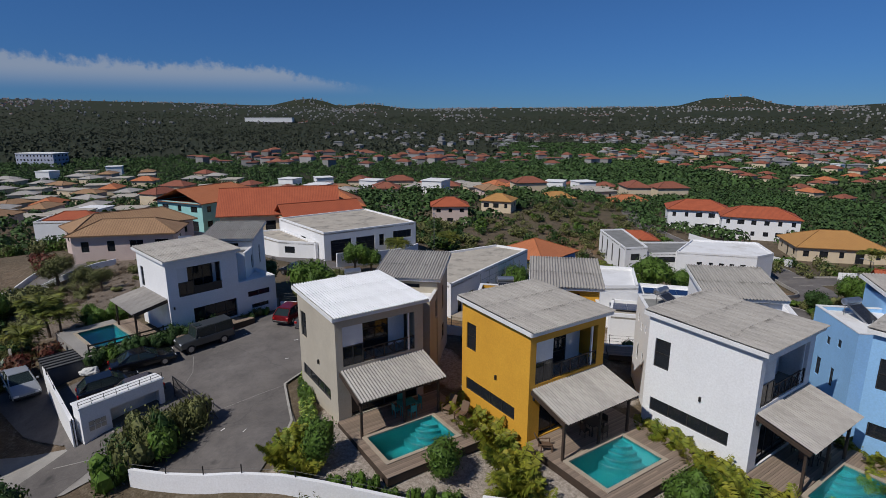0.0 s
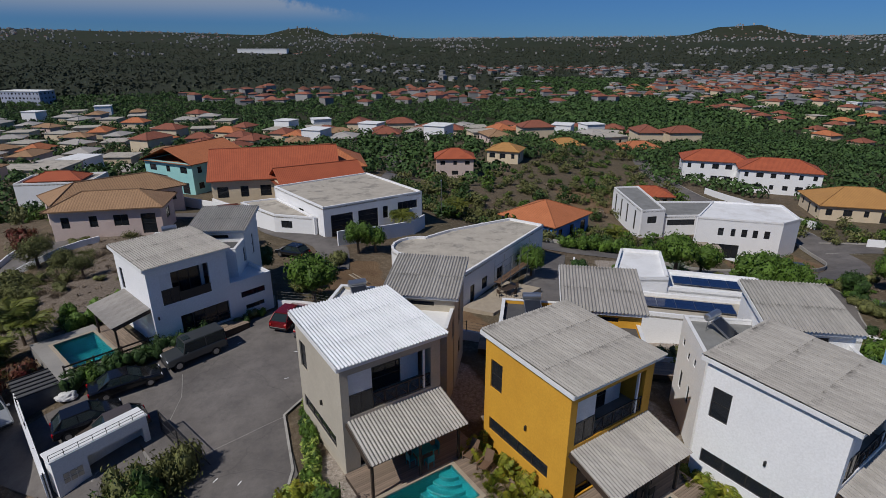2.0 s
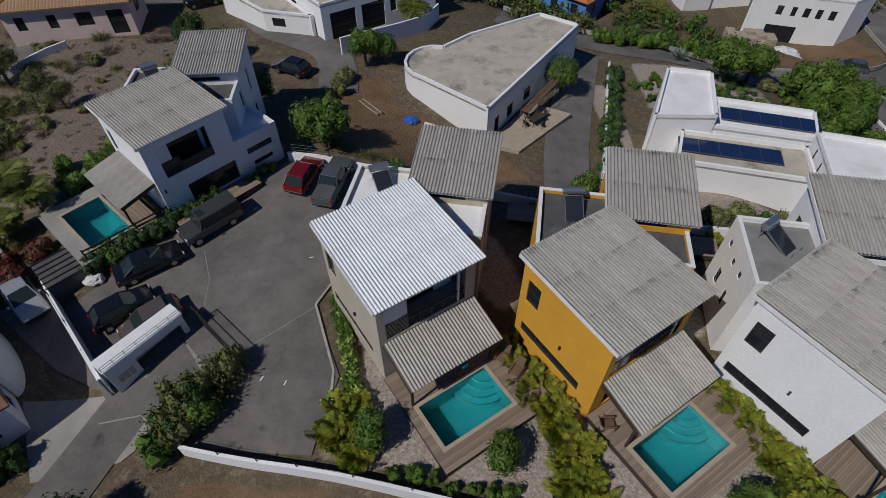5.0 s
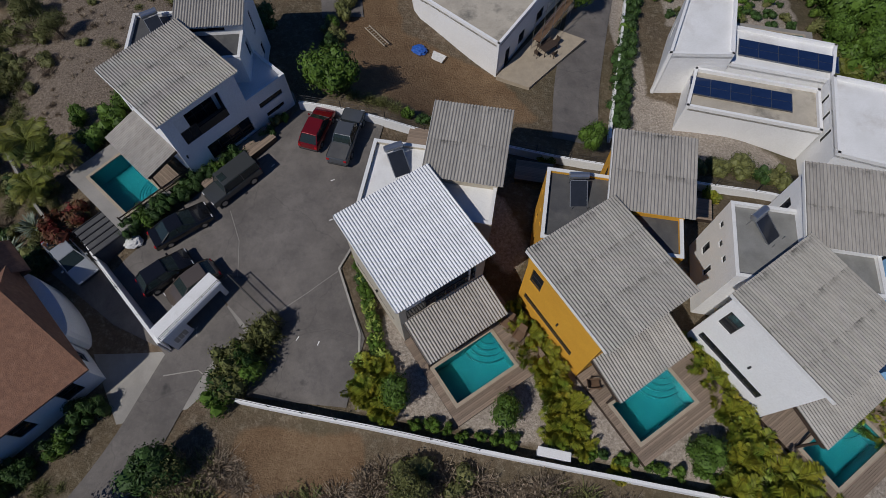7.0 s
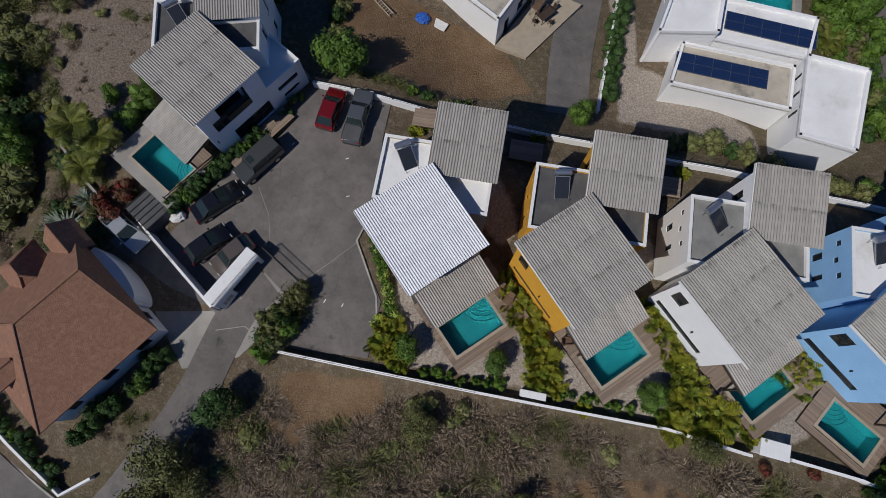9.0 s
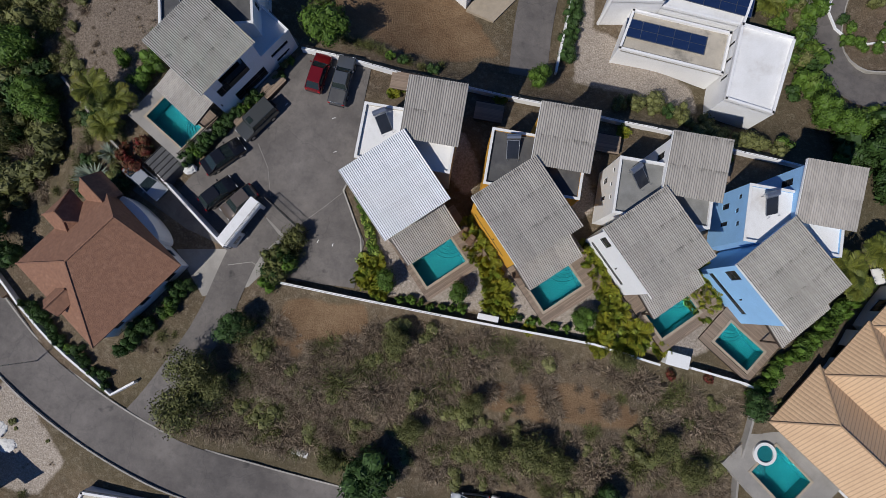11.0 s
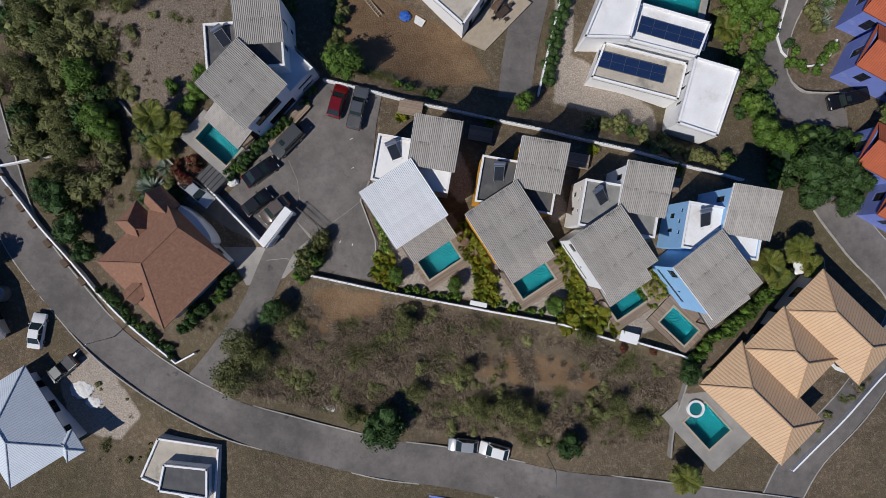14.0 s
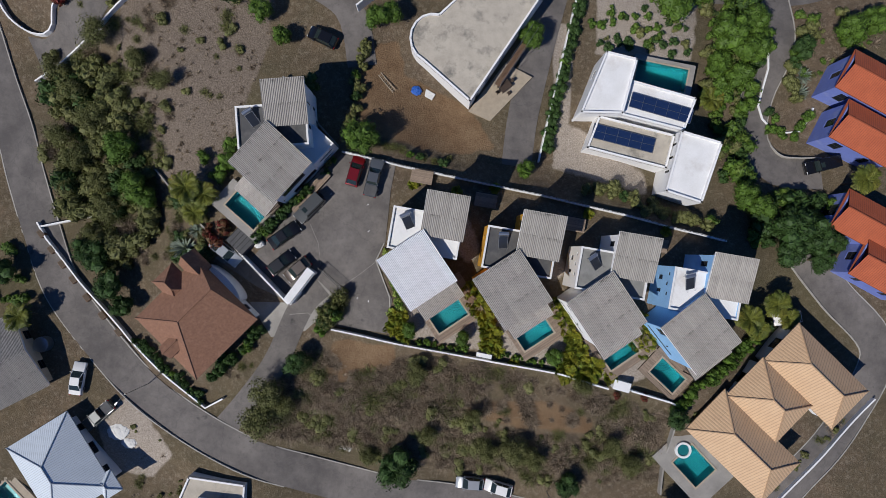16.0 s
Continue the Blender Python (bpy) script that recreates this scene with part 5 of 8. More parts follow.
def deck(m, x0, x1, y0, y1, z, gap, label, seed, thick=0.5):
    """Boards along x, cut round an opening gap (x0, x1, y0, y1)."""
    rng = random.Random(seed)
    d = thing("deck", label, "deck", m @ Matrix.Translation((0, 0, z)), "pool decks")
    holes = (gap,) if gap else ()
    part("substructure", one(wall, Matrix.Rotation(radians(-90), 4, "X") @ Matrix.Translation((0, 0.05, 0)), x0 + 0.02, x1 - 0.02, y0 + 0.02, y1 - 0.02, thick, [(h[0], h[1], h[2], h[3]) for h in holes]), M["wood_dark"], d, "dark framing under the boards")
    wd = 0.145
    n = int((y1 - y0) / wd)
    meshes = {}
    for k in range(n):
        ya = y0 + k * wd
        yc = ya + wd / 2
        runs = [(x0, x1)]
        if gap and gap[2] - wd / 2 < yc < gap[3] + wd / 2:
            runs = [(x0, gap[0]), (gap[1], x1)]
        for a, b in runs:
            cut = [a] + ([a + (b - a) * rng.uniform(0.35, 0.65)] if b - a > 4.2 else []) + [b]
            for u, v in zip(cut, cut[1:]):
                key = round(v - u, 1)
                if key not in meshes:
                    meshes[key] = finish(one(box, -0.5, -wd / 2 + 0.005, -0.03, 0.5, wd / 2 - 0.005, 0.0), "plank", M["deck"])
                piece("plank", meshes[key], d, pose((u + v) / 2, yc, rng.uniform(-0.003, 0.003)) @ Matrix.Diagonal((v - u - 0.006, 1, 1, 1)))
    return d


for k in range(3):
    (vx, vy), turn = VILLAS[k]
    deck(pose(vx, vy, 0, 0, 0, turn), -3.35, 4.3, -10.3, -3.45, POOL_Z[k] - 0.02, (-2.82, 2.32, -9.27, -6.03), "weathered wooden deck round the pool", k)
deck(pose(28.65, 21.25, 0, 0, 0, -43), -3.5, 3.0, -2.2, 3.6, POOL_Z[3] - 0.02, (-2.37, 2.37, -1.52, 1.52), "weathered wooden deck round the small pool", 5)
deck(pose(-29.4, 43.9, 0, 0, 0, -41), -3.2, 3.2, 1.78, 3.4, POOL_Z[4] - 0.02, None, "wooden boards along the pool", 6)
deck(pose(-24.25, 49.35, 0, 0, 0, 47.5), -3.4, 3.6, -5.2, -3.5, 0.4, None, "narrow wooden terrace below the white villa", 7)

WALL_Z = 0.05
def garden_wall(pts, top, label, mtl="plaster_white", width=0.22, follow=True, z=None, step=2.0, smooth_line=False, name="garden_wall", foot=1.2):
    line = resample(pts, step) if smooth_line else [Vector((*p, 0)) for p in fill(pts, step)]
    ob = part(name, ribbon_wall(line, 0, width, top, foot, follow, z), M[mtl])
    return tagged(ob, label, "wall", kind="structure")


def fill(pts, step):
    res = []
    for a, b in zip(pts, pts[1:]):
        k = max(1, int(math.dist(a, b) / step))
        res += [(a[0] + (b[0] - a[0]) * i / k, a[1] + (b[1] - a[1]) * i / k) for i in range(k)]
    return [*res, pts[-1]]


LONG_WALL = [(-18.2, 27.4), (-11.1, 26.0), (-1.7, 24.2), (3.7, 23.2), (13.8, 21.4), (20.4, 19.4)]
garden_wall(LONG_WALL, 1.15, "long low white plastered garden wall", foot=2.2)
garden_wall([(23.6, 19.1), (28.9, 17.6), (30.4, 16.9)], 1.0, "low white plastered garden wall")
garden_wall([(-16.4, 51.8), (-9.0, 50.1), (0.8, 48.2), (12, 46), (24, 43.2), (37, 40)], 0.95, "white rear boundary wall")
garden_wall([(-31.2, 38.8), (-29.9, 37.3), (-23.8, 31.0)], 1.25, "white retaining wall beside the parked cars", foot=3.0, follow=False, z=0.1)
garden_wall([(-42.8, 49.5), (-36.9, 42.6), (-33.2, 38.9)], 0.6, "low pale terrace wall", "concrete")
garden_wall([(-61.5, 42.2), (-60.2, 39.8), (-55.2, 33.6), (-47.8, 25.2), (-36.8, 15.5), (-34.2, 16.9)], 0.75, "low white wall along the road", smooth_line=False)
garden_wall([(-61, 41.6), (-53.5, 43.2)], 0.7, "low white side wall")
garden_wall([(-66.9, 74.3), (-65.6, 71.8), (-63.1, 69.9), (-60.6, 69.5), (-59.0, 70.7), (-58.3, 72.7), (-55.7, 75.0)], 0.8, "white plastered entrance wall curving back from the road", smooth_line=True, step=0.8)
garden_wall([(-62.3, 62.8), (-56.6, 66.5), (-50.9, 69.4), (-46.1, 73.5)], 0.8, "low pale boundary wall")
garden_wall([(11.0, 51.2), (12.6, 58.5), (14.6, 67), (16.8, 76)], 0.8, "white wall beside the drive")
garden_wall([(30.2, 16.6), (29.4, 10), (28.9, 3.4)], 1.0, "grey side wall beside the pool terrace", "concrete")
garden_wall([(61, 17.0), (54, 10.2), (45.5, 1.5)], 0.7, "low white wall along the lane")
garden_wall([(66, 30), (60.5, 38), (56, 43.5)], 1.2, "white boundary wall beside the lane")
garden_wall([(45.5, 74), (46, 66), (44.6, 60.5), (46.5, 57), (50.5, 56.5), (52.5, 60)], 0.3, "white kerb wall round the planted island", smooth_line=True)
garden_wall([(-24.5, 62), (-21, 57), (-17, 52.6)], 1.0, "low dark boundary wall", "flat_grey")
garden_wall([(-49, 98), (-30, 86)], 1.6, "long white boundary wall")
garden_wall([(74, 97), (88, 88), (112, 74)], 1.4, "white street wall with railings")


def terrace(poly, z, mtl, label, hole=None, depth=1.2):
    bm = one(prism, poly, z - depth, z)
    ob = part("terrace", bm, M[mtl])
    return tagged(ob, label, "terrace", kind="structure")


def ring_terrace(p, grow, z, mtl, label):
    cx, cy, a, b, turn = p
    bm = one(wall, pose(cx, cy, z, 0, 0, turn) @ Matrix.Rotation(radians(-90), 4, "X"), -a - grow[0], a + grow[1], -b - grow[2], b + grow[3], 1.0, ((-a - 0.23, a + 0.23, -b - 0.23, b + 0.23),))
    return tagged(part("terrace", bm, M[mtl]), label, "terrace", kind="structure")


ring_terrace(POOLS[5], (2.6, 2.6, 1.6, 1.9), POOL_Z[5] - 0.02, "concrete", "pale stone terrace round the villa pool")
ring_terrace(POOLS[4], (1.6, 1.0, 1.2, 0.5), POOL_Z[4] - 0.03, "concrete", "pale paved edge of the pool")
ring_terrace(POOLS[7], (1.4, 1.2, 1.0, 1.4), POOL_Z[7] - 0.03, "coping", "sandy paved terrace round the blue pool")
ring_terrace(POOLS[6], (0.6, 1.0, 0.8, 0.8), POOL_Z[6] - 0.03, "concrete", "pale paved edge of the blue pool")
terrace([(0.9, 58.4), (4.0, 57.0), (10.0, 63.3), (6.1, 65.3)], -3.1, "coping", "sandy paved terrace with outdoor table")


def spa(x, y, z):
    """Round raised spa basin beside a pool."""
    t = thing("spa", "round white spa basin beside the villa pool", "spa", pose(x, y, z))
    bm = bmesh.new()
    n = 24
    rings = [[bm.verts.new((r * math.cos(k * math.tau / n), r * math.sin(k * math.tau / n), zz)) for k in range(n)] for r, zz in ((1.15, -0.4), (1.15, 0.28), (0.85, 0.28), (0.85, -0.35))]
    for a, b in zip(rings, rings[1:]):
        for k in range(n):
            bm.faces.new((a[k], a[(k + 1) % n], b[(k + 1) % n], b[k]))
    bm.faces.new(list(rings[-1]))
    part("rim", bm, M["trim_white"], t, smooth=True)
    part("water", one(tube, (0, 0, -0.3), (0, 0, 0.12), 0.84, 24), M["pool_tile"], t, "turquoise water")


spa(31.6, 10.3, POOL_Z[5])


def mesh_fence(pts, top, label, posts=2.5, bars=5):
    """Steel fence: posts with rails."""
    f = thing("fence", label, "fence")
    pl = fill(pts, posts)
    for x, y in pl:
        g = lev(x, y)
        part("post", one(tube, (x, y, g - 0.2), (x, y, g + top), 0.035, 5), M["metal_black"], f)
    for (xa, ya), (xb, yb) in zip(pl, pl[1:]):
        for k in range(bars):
            h = top * (k + 0.6) / bars
            part("wire", one(tube, (xa, ya, lev(xa, ya) + h), (xb, yb, lev(xb, yb) + h), 0.012, 4), M["metal_black"], f)
    return f


mesh_fence([(-16.4, 51.8), (-9.0, 50.1), (0.8, 48.2), (12, 46), (24, 43.2), (37, 40)], 1.9, "dark wire fence above the rear wall", 2.8, 7)
mesh_fence([(-29.9, 37.3), (-23.8, 31.0)], 2.1, "dark steel fence on the white wall", 2.2, 4)
mesh_fence([(-18.2, 27.4), (-11.1, 26.0), (-1.7, 24.2)], 1.7, "dark steel rail on the long white wall", 2.4, 3)


def timber_fence(a, b, z0, h, label):
    f = thing("timber_fence", label, "fence")
    L = math.dist(a, b)
    m = Matrix.Translation((*a, z0)) @ Matrix.Rotation(math.atan2(b[1] - a[1], b[0] - a[0]), 4, "Z")
    n = int(L / 1.9)
    for k in range(n + 1):
        part("post", one(box, L * k / n - 0.05, -0.05, -0.6, L * k / n + 0.05, 0.05, h, m), M["wood_dark"], f)
    for k in range(3):
        part("rail", one(box, 0, -0.09, h * (k + 0.7) / 3 - 0.06, L, -0.05, h * (k + 0.7) / 3 + 0.06, m), M["wood_dark"], f)
    return f


timber_fence((-28.6, 40.4), (-18.0, 51.4), 0.1, 1.1, "dark timber post-and-rail fence above the hedge")
# slatted timber walk in front of the white villa


def gatehouse():
    """Bin store and meter niche by the gate, white with a flat top and a rail."""
    g = thing("gatehouse", "white plastered bin store with a flat top and black rail", "shed", pose(-22.1, 33.5, -1.4, 0, 0, 53))
    L, W, H = 5.3, 1.15, 2.2
    part("wall", one(wall, pose(0, -W / 2, 0), -L / 2, L / 2, -0.6, H, 0.2, ((-0.9, 2.3, 0.1, 1.5),)), M["plaster_white"], g)
    part("wall", one(wall, pose(0, W / 2, 0, 0, 0, 180), -L / 2, L / 2, -0.6, H, 0.2), M["plaster_white"], g)
    for s in (-1, 1):
        part("wall", one(wall, pose(s * L / 2, 0, 0, 0, 0, 90 * s), -W / 2 + 0.2, W / 2 - 0.2, -0.6, H, 0.2), M["plaster_white"], g)
    part("flat_roof", one(soft_box, -L / 2 - 0.08, -W / 2 - 0.08, H, L / 2 + 0.08, W / 2 + 0.08, H + 0.12, 0.02), M["flat_white"], g)
    bm = bmesh.new()
    for k in range(8):
        tube(bm, (-L / 2 + L * k / 7, -W / 2 + 0.05, H + 0.1), (-L / 2 + L * k / 7, -W / 2 + 0.05, H + 0.5), 0.02, 4)
    for zz in (0.3, 0.5):
        tube(bm, (-L / 2, -W / 2 + 0.05, H + zz), (L / 2, -W / 2 + 0.05, H + zz), 0.02, 4)
    part("railing", bm, M["metal_black"], g, "black steel rail")
    box_ = thing("wheelie_bin", "grey wheeled bin standing in the niche", "bin", pose(-22.9, 32.0, -1.35, 0, 0, 53))
    part("body", one(soft_box, -0.3, -0.3, 0, 0.3, 0.3, 0.95, 0.05), M["flat_grey"], box_)
    part("lid", one(soft_box, -0.33, -0.33, 0.95, 0.33, 0.33, 1.03, 0.03), M["flat_dark"], box_)
    for i in range(3):
        for j in range(2):
            part("meter_door", one(box, -2.25 + 0.36 * i, -W / 2 - 0.03, 0.5 + 0.36 * j, -1.95 + 0.36 * i, -W / 2 - 0.005, 0.8 + 0.36 * j), M["metal_grey"], g, "pale meter door")
    return g


gatehouse()


def sliding_gate():
    g = thing("gate", "black steel bar gate standing open across the entrance", "gate", pose(-19.7, 36.0, -1.05, 0, 0, -42))
    L, H = 5.4, 1.7
    bm = bmesh.new()
    for z in (0.12, H * 0.55, H):
        tube(bm, (0, 0, z), (L, 0, z), 0.035, 5)
    for x in (0, L / 2, L):
        tube(bm, (x, 0, 0), (x, 0, H), 0.04, 5)
    part("gate_frame", bm, M["metal_black"], g)
    for k in range(1, 30):
        part("bar", one(tube, (L * k / 30, 0, 0.12), (L * k / 30, 0, H), 0.014, 4), M["metal_black"], g)
    for x in (0.1, L - 0.1):
        part("strut", one(tube, (x, 0, H), (x, 0.7, 0), 0.03, 4), M["metal_black"], g)
    return g


sliding_gate()


def lounger(m, mtl="wood_brown"):
    c = thing("deck_chair", "low brown slatted wooden deck chair", "chair", m, "deck chairs by the pools")
    part("seat", one(soft_box, -0.28, -0.3, 0.28, 0.28, 0.35, 0.34, 0.015, pose(0, 0, 0, 6, 0, 0)), M[mtl], c)
    part("backrest", one(soft_box, -0.28, 0.0, 0.0, 0.28, 0.05, 0.75, 0.015, pose(0, 0.3, 0.32, -28, 0, 0)), M[mtl], c)
    for x in (-0.31, 0.31):
        part("armrest", one(soft_box, x - 0.05, -0.35, 0.5, x + 0.05, 0.4, 0.54, 0.01), M[mtl], c)
        for y in (-0.3, 0.34):
            part("leg", one(box, x - 0.03, y - 0.03, 0, x + 0.03, y + 0.03, 0.5), M[mtl], c)
    return c


def outdoor_table(m, mtl, label, r=0.5):
    t = thing("garden_table", label, "table", m, "garden tables")
    part("tabletop", one(soft_box, -r, -r * 0.7, 0.7, r, r * 0.7, 0.75, 0.015), M[mtl], t)
    for x in (-r + 0.08, r - 0.08):
        for y in (-r * 0.7 + 0.08, r * 0.7 - 0.08):
            part("leg", one(box, x - 0.03, y - 0.03, 0, x + 0.03, y + 0.03, 0.7), M[mtl], t)
    return t


def garden_chair(m, mtl, label):
    c = thing("garden_chair", label, "chair", m, "garden chairs")
    part("seat", one(soft_box, -0.23, -0.23, 0.42, 0.23, 0.23, 0.46, 0.015), M[mtl], c)
    part("backrest", one(soft_box, -0.23, 0.2, 0.46, 0.23, 0.24, 0.9, 0.015), M[mtl], c)
    for x in (-0.2, 0.2):
        for y in (-0.2, 0.2):
            part("leg", one(box, x - 0.02, y - 0.02, 0, x + 0.02, y + 0.02, 0.42), M[mtl], c)
    return c


for k in range(3):
    (vx, vy), turn = VILLAS[k]
    mm = pose(vx, vy, POOL_Z[k] - 0.02, 0, 0, turn)
    mtl = ("plastic_teal", "wood_dark", "wood_dark")[k]
    nm = ("teal", "dark wooden", "dark wooden")[k]
    outdoor_table(mm @ pose(1.0, -4.9, 0), mtl, nm + " garden table under the porch", 0.6)
    for x, y, r in ((0.2, -4.9, 90), (1.8, -4.9, -90), (1.0, -4.2, 0), (1.0, -5.6, 180)):
        garden_chair(mm @ pose(x, y, 0, 0, 0, r), mtl, nm + " chair at the porch table")
    if k == 0:
        lounger(mm @ pose(3.35, -6.4, 0, 0, 0, -70))
        lounger(mm @ pose(3.5, -7.6, 0, 0, 0, -70))
    if k == 1:
        lounger(mm @ pose(-2.8, -4.6, 0, 0, 0, 60))
outdoor_table(pose(6.0, 61.8, -3.1, 0, 0, 40), "wood_dark", "dark wooden table on the sandy terrace", 0.9)
for x, y, r in ((5.0, 61.0, 130), (7.0, 62.6, -50), (6.6, 60.9, 220), (5.3, 62.6, 40)):
    garden_chair(pose(x, y, -3.1, 0, 0, r), "wood_dark", "dark wooden chair on the sandy terrace")


def tarp_bag():
    bm = bmesh.new()
    bmesh.ops.create_icosphere(bm, subdivisions=4, radius=0.5)
    for v in bm.verts:
        n = noise.fractal(v.co * 3.0, 1.0, 2.0, 4) * 0.28
        v.co *= 1 + n
        v.co.z = max(0.0, v.co.z * 0.7 + 0.2)
        v.co.x *= 1.4
    ob = part("builders_bag", bm, M["cloth_white"], None)
    ob.matrix_world = pose(-27.9, 39.2, -0.75, 0, 0, 30)
    tagged(ob, "crumpled white sheeting heaped on the asphalt", "tarpaulin")


tarp_bag()


def pump_box(x, y, z, turn, label, w=1.1, d=0.6):
    b = thing("pump_box", label, "box", pose(x, y, z, 0, 0, turn))
    part("body", one(soft_box, -w, -d, -0.8, w, d, 0.9, 0.03), M["plaster_white"], b)
    part("lid", one(soft_box, -w - 0.08, -d - 0.08, 0.9, w + 0.08, d + 0.08, 1.0, 0.03), M["flat_white"], b)


pump_box(3.1, 24.0, -1.3, -11, "white pump housing against the garden wall", 1.0, 0.22)
pump_box(22.1, 19.9, -1.1, -15, "white pump housing at the garden corner")


def lamp_post(x, y, turn, label="slim grey street lamp leaning over the road"):
    g = lev(x, y)
    s = thing("street_lamp", label, "street lamp", pose(x, y, g, 0, 0, turn), "street lamps")
    part("pole", one(tube, (0, 0, -0.3), (0, 0, 6.0), 0.07, 7, 0.05), M["metal_grey"], s)
    part("arm", one(tube, (0, 0, 5.95), (1.3, 0, 6.4), 0.04, 6), M["metal_grey"], s)
    part("lamp_head", one(soft_box, 1.2, -0.12, 6.33, 1.75, 0.12, 6.45, 0.03), M["metal_grey"], s)


lamp_post(-45.0, 19.0, -130)
lamp_post(12.5, 3.8, -95)
lamp_post(66.5, 80.5, 150)
lamp_post(-1.5, 89.0, -90)
def planter(x, y, turn):
    p = thing("planter", "dark brown square planter by the roadside wall", "planter", pose(x, y, lev(x, y), 0, 0, turn), "roadside planters")
    part("tub", one(soft_box, -0.55, -0.4, -0.2, 0.55, 0.4, 0.75, 0.03), M["wood_brown"], p)
    part("soil", one(box, -0.48, -0.33, 0.75, 0.48, 0.33, 0.77), M["bark"], p)


for x, y in ((-60.4, 41.0), (-58.9, 38.7), (-57.3, 36.6), (-55.6, 34.4), (-53.6, 31.8), (-51.4, 29.2), (-49.0, 26.8)):
    planter(x - 0.55, y - 0.45, -52)
# a sign board lying in the scrub
sb = tagged(part("board", one(soft_box, -0.9, -0.35, 0, 0.9, 0.35, 0.06, 0.01, pose(0, 0, 0, 4, 3, 0)), M["cloth_white"]), "weathered white board lying in the scrub", "board")
sb.matrix_world = pose(-16.9, 9.2, lev(-16.9, 9.2) + 0.25, 0, 0, -18)




def surface_strip(pts, width, mtl, label, lift=0.1):
    ob = part("pavement_line", strip([Vector((*p, 0)) for p in fill(pts, 0.7)], -width / 2, width / 2, lift, 1), M[mtl])
    return tagged(ob, label, "pavement", kind="structure")


surface_strip([(-21.0, 42.0), (-19.9, 39.4), (-19.6, 36.5)], 0.05, "concrete", "pale sealed joint in the asphalt", 0.105)
surface_strip([(-16.9, 33.2), (-14.0, 35.2), (-11.7, 37.0)], 0.04, "concrete", "pale sealed joint in the asphalt", 0.105)
surface_strip([(-24.2, 29.3), (-21.5, 29.6), (-18.6, 27.4)], 0.08, "concrete", "pale edge of the drive", 0.1)
for x, y, a in ((-14.6, 31.6, 60), (-13.0, 31.2, 70), (-13.2, 44.6, 20), (-13.0, 41.0, 20), (-18.2, 46.0, 45)):
    d = Vector((math.cos(radians(a)), math.sin(radians(a))))
    surface_strip([(x, y), (x + 0.34 * d.x, y + 0.34 * d.y)], 0.07, "trim_white", "short white painted parking mark", 0.11)
surface_strip([(-10.75, 39.4), (-11.9, 37.0), (-10.0, 32.0), (-9.9, 30.2)], 0.16, "kerb", "pale kerb of the planting strip", 0.16)


sh = thing("shed", "dark grey flat-roofed shed beside the pool terrace", "shed", pose(-30.0, 39.9, -1.2, 0, 0, 47))
part("body", one(soft_box, -1.7, -1.5, -1.5, 1.7, 1.5, 1.5, 0.03), M["flat_dark"], sh)
for k in range(6):
    part("roof_batten", one(box, -1.8, -1.5 + 0.58 * k, 1.5, 1.8, -1.42 + 0.58 * k, 1.58), M["metal_black"], sh)
for x, y, z, r in ((3.2, 45.4, -0.3, -10), (15.4, 42.2, -0.5, -10), (27.0, 39.4, -0.9, -10), (-5.6, 48.6, -0.2, -10)):
    deck(pose(x, y, 0, 0, 0, r), -1.5, 1.5, -1.0, 1.0, z + 0.35, None, "small weathered wooden landing behind the villa", int(x * 3), 0.4)


def ladder():
    m = pose(-10.6, 61.8, lev(-10.6, 61.8) + 0.12, 0, 0, 130)
    t = thing("ladder", "pale wooden ladder lying on the bare earth", "ladder", m)
    for y in (-0.25, 0.25):
        part("rail", one(box, -1.6, y - 0.04, 0, 1.6, y + 0.04, 0.08), M["coping"], t)
    for k in range(9):
        part("rung", one(box, -1.4 + 0.35 * k, -0.25, 0.02, -1.34 + 0.35 * k, 0.25, 0.06), M["coping"], t)


ladder()
M["tarp_blue"] = mat("blue tarpaulin", (0.02, 0.12, 0.5), (0.015, 0.09, 0.4), None, 3, 20, 0.6)


def heap(x, y, r, h, mtl, label, category, name, seed):
    bm = bmesh.new()
    bmesh.ops.create_icosphere(bm, subdivisions=4, radius=1)
    for v in bm.verts:
        k = 1 + 0.22 * noise.fractal(v.co * 2.2 + Vector((seed, 0, 0)), 1.0, 2.0, 4)
        v.co = Vector((v.co.x * r * k, v.co.y * r * k * 0.85, max(-0.1, v.co.z * h * k)))
    ob = part(name, bm, M[mtl])
    ob.matrix_world = pose(x, y, lev(x, y))
    return tagged(ob, label, category)


heap(-6.6, 61.0, 0.8, 0.35, "tarp_blue", "crumpled blue tarpaulin on the bare earth", "tarpaulin", "tarpaulin", 1)
heap(47.0, 90.5, 2.6, 1.0, "cloth_white", "heap of pale builder's sand", "sand", "sand_mound", 2)
heap(-50.0, 11.8, 1.6, 0.3, "cloth_white", "heap of pale rubble on the bare yard", "rubble", "rubble", 3)
heap(-48.6, 10.0, 1.1, 0.25, "cloth_white", "heap of pale rubble on the bare yard", "rubble", "rubble", 5)
slab = tagged(part("board", one(soft_box, -0.8, -0.5, 0, 0.8, 0.5, 0.1, 0.02), M["cloth_white"]), "white board lying on the bare earth", "board")
slab.matrix_world = pose(-4.8, 60.6, lev(-4.8, 60.6) + 0.02, 0, 0, -30)
bs = thing("block_stack", "stack of pale concrete blocks on the verge", "blocks", pose(40.2, 89.2, lev(40.2, 89.2), 0, 0, -8))
bme = finish(one(soft_box, -0.62, -0.5, 0, 0.62, 0.5, 0.58, 0.03), "block", M["coping"])
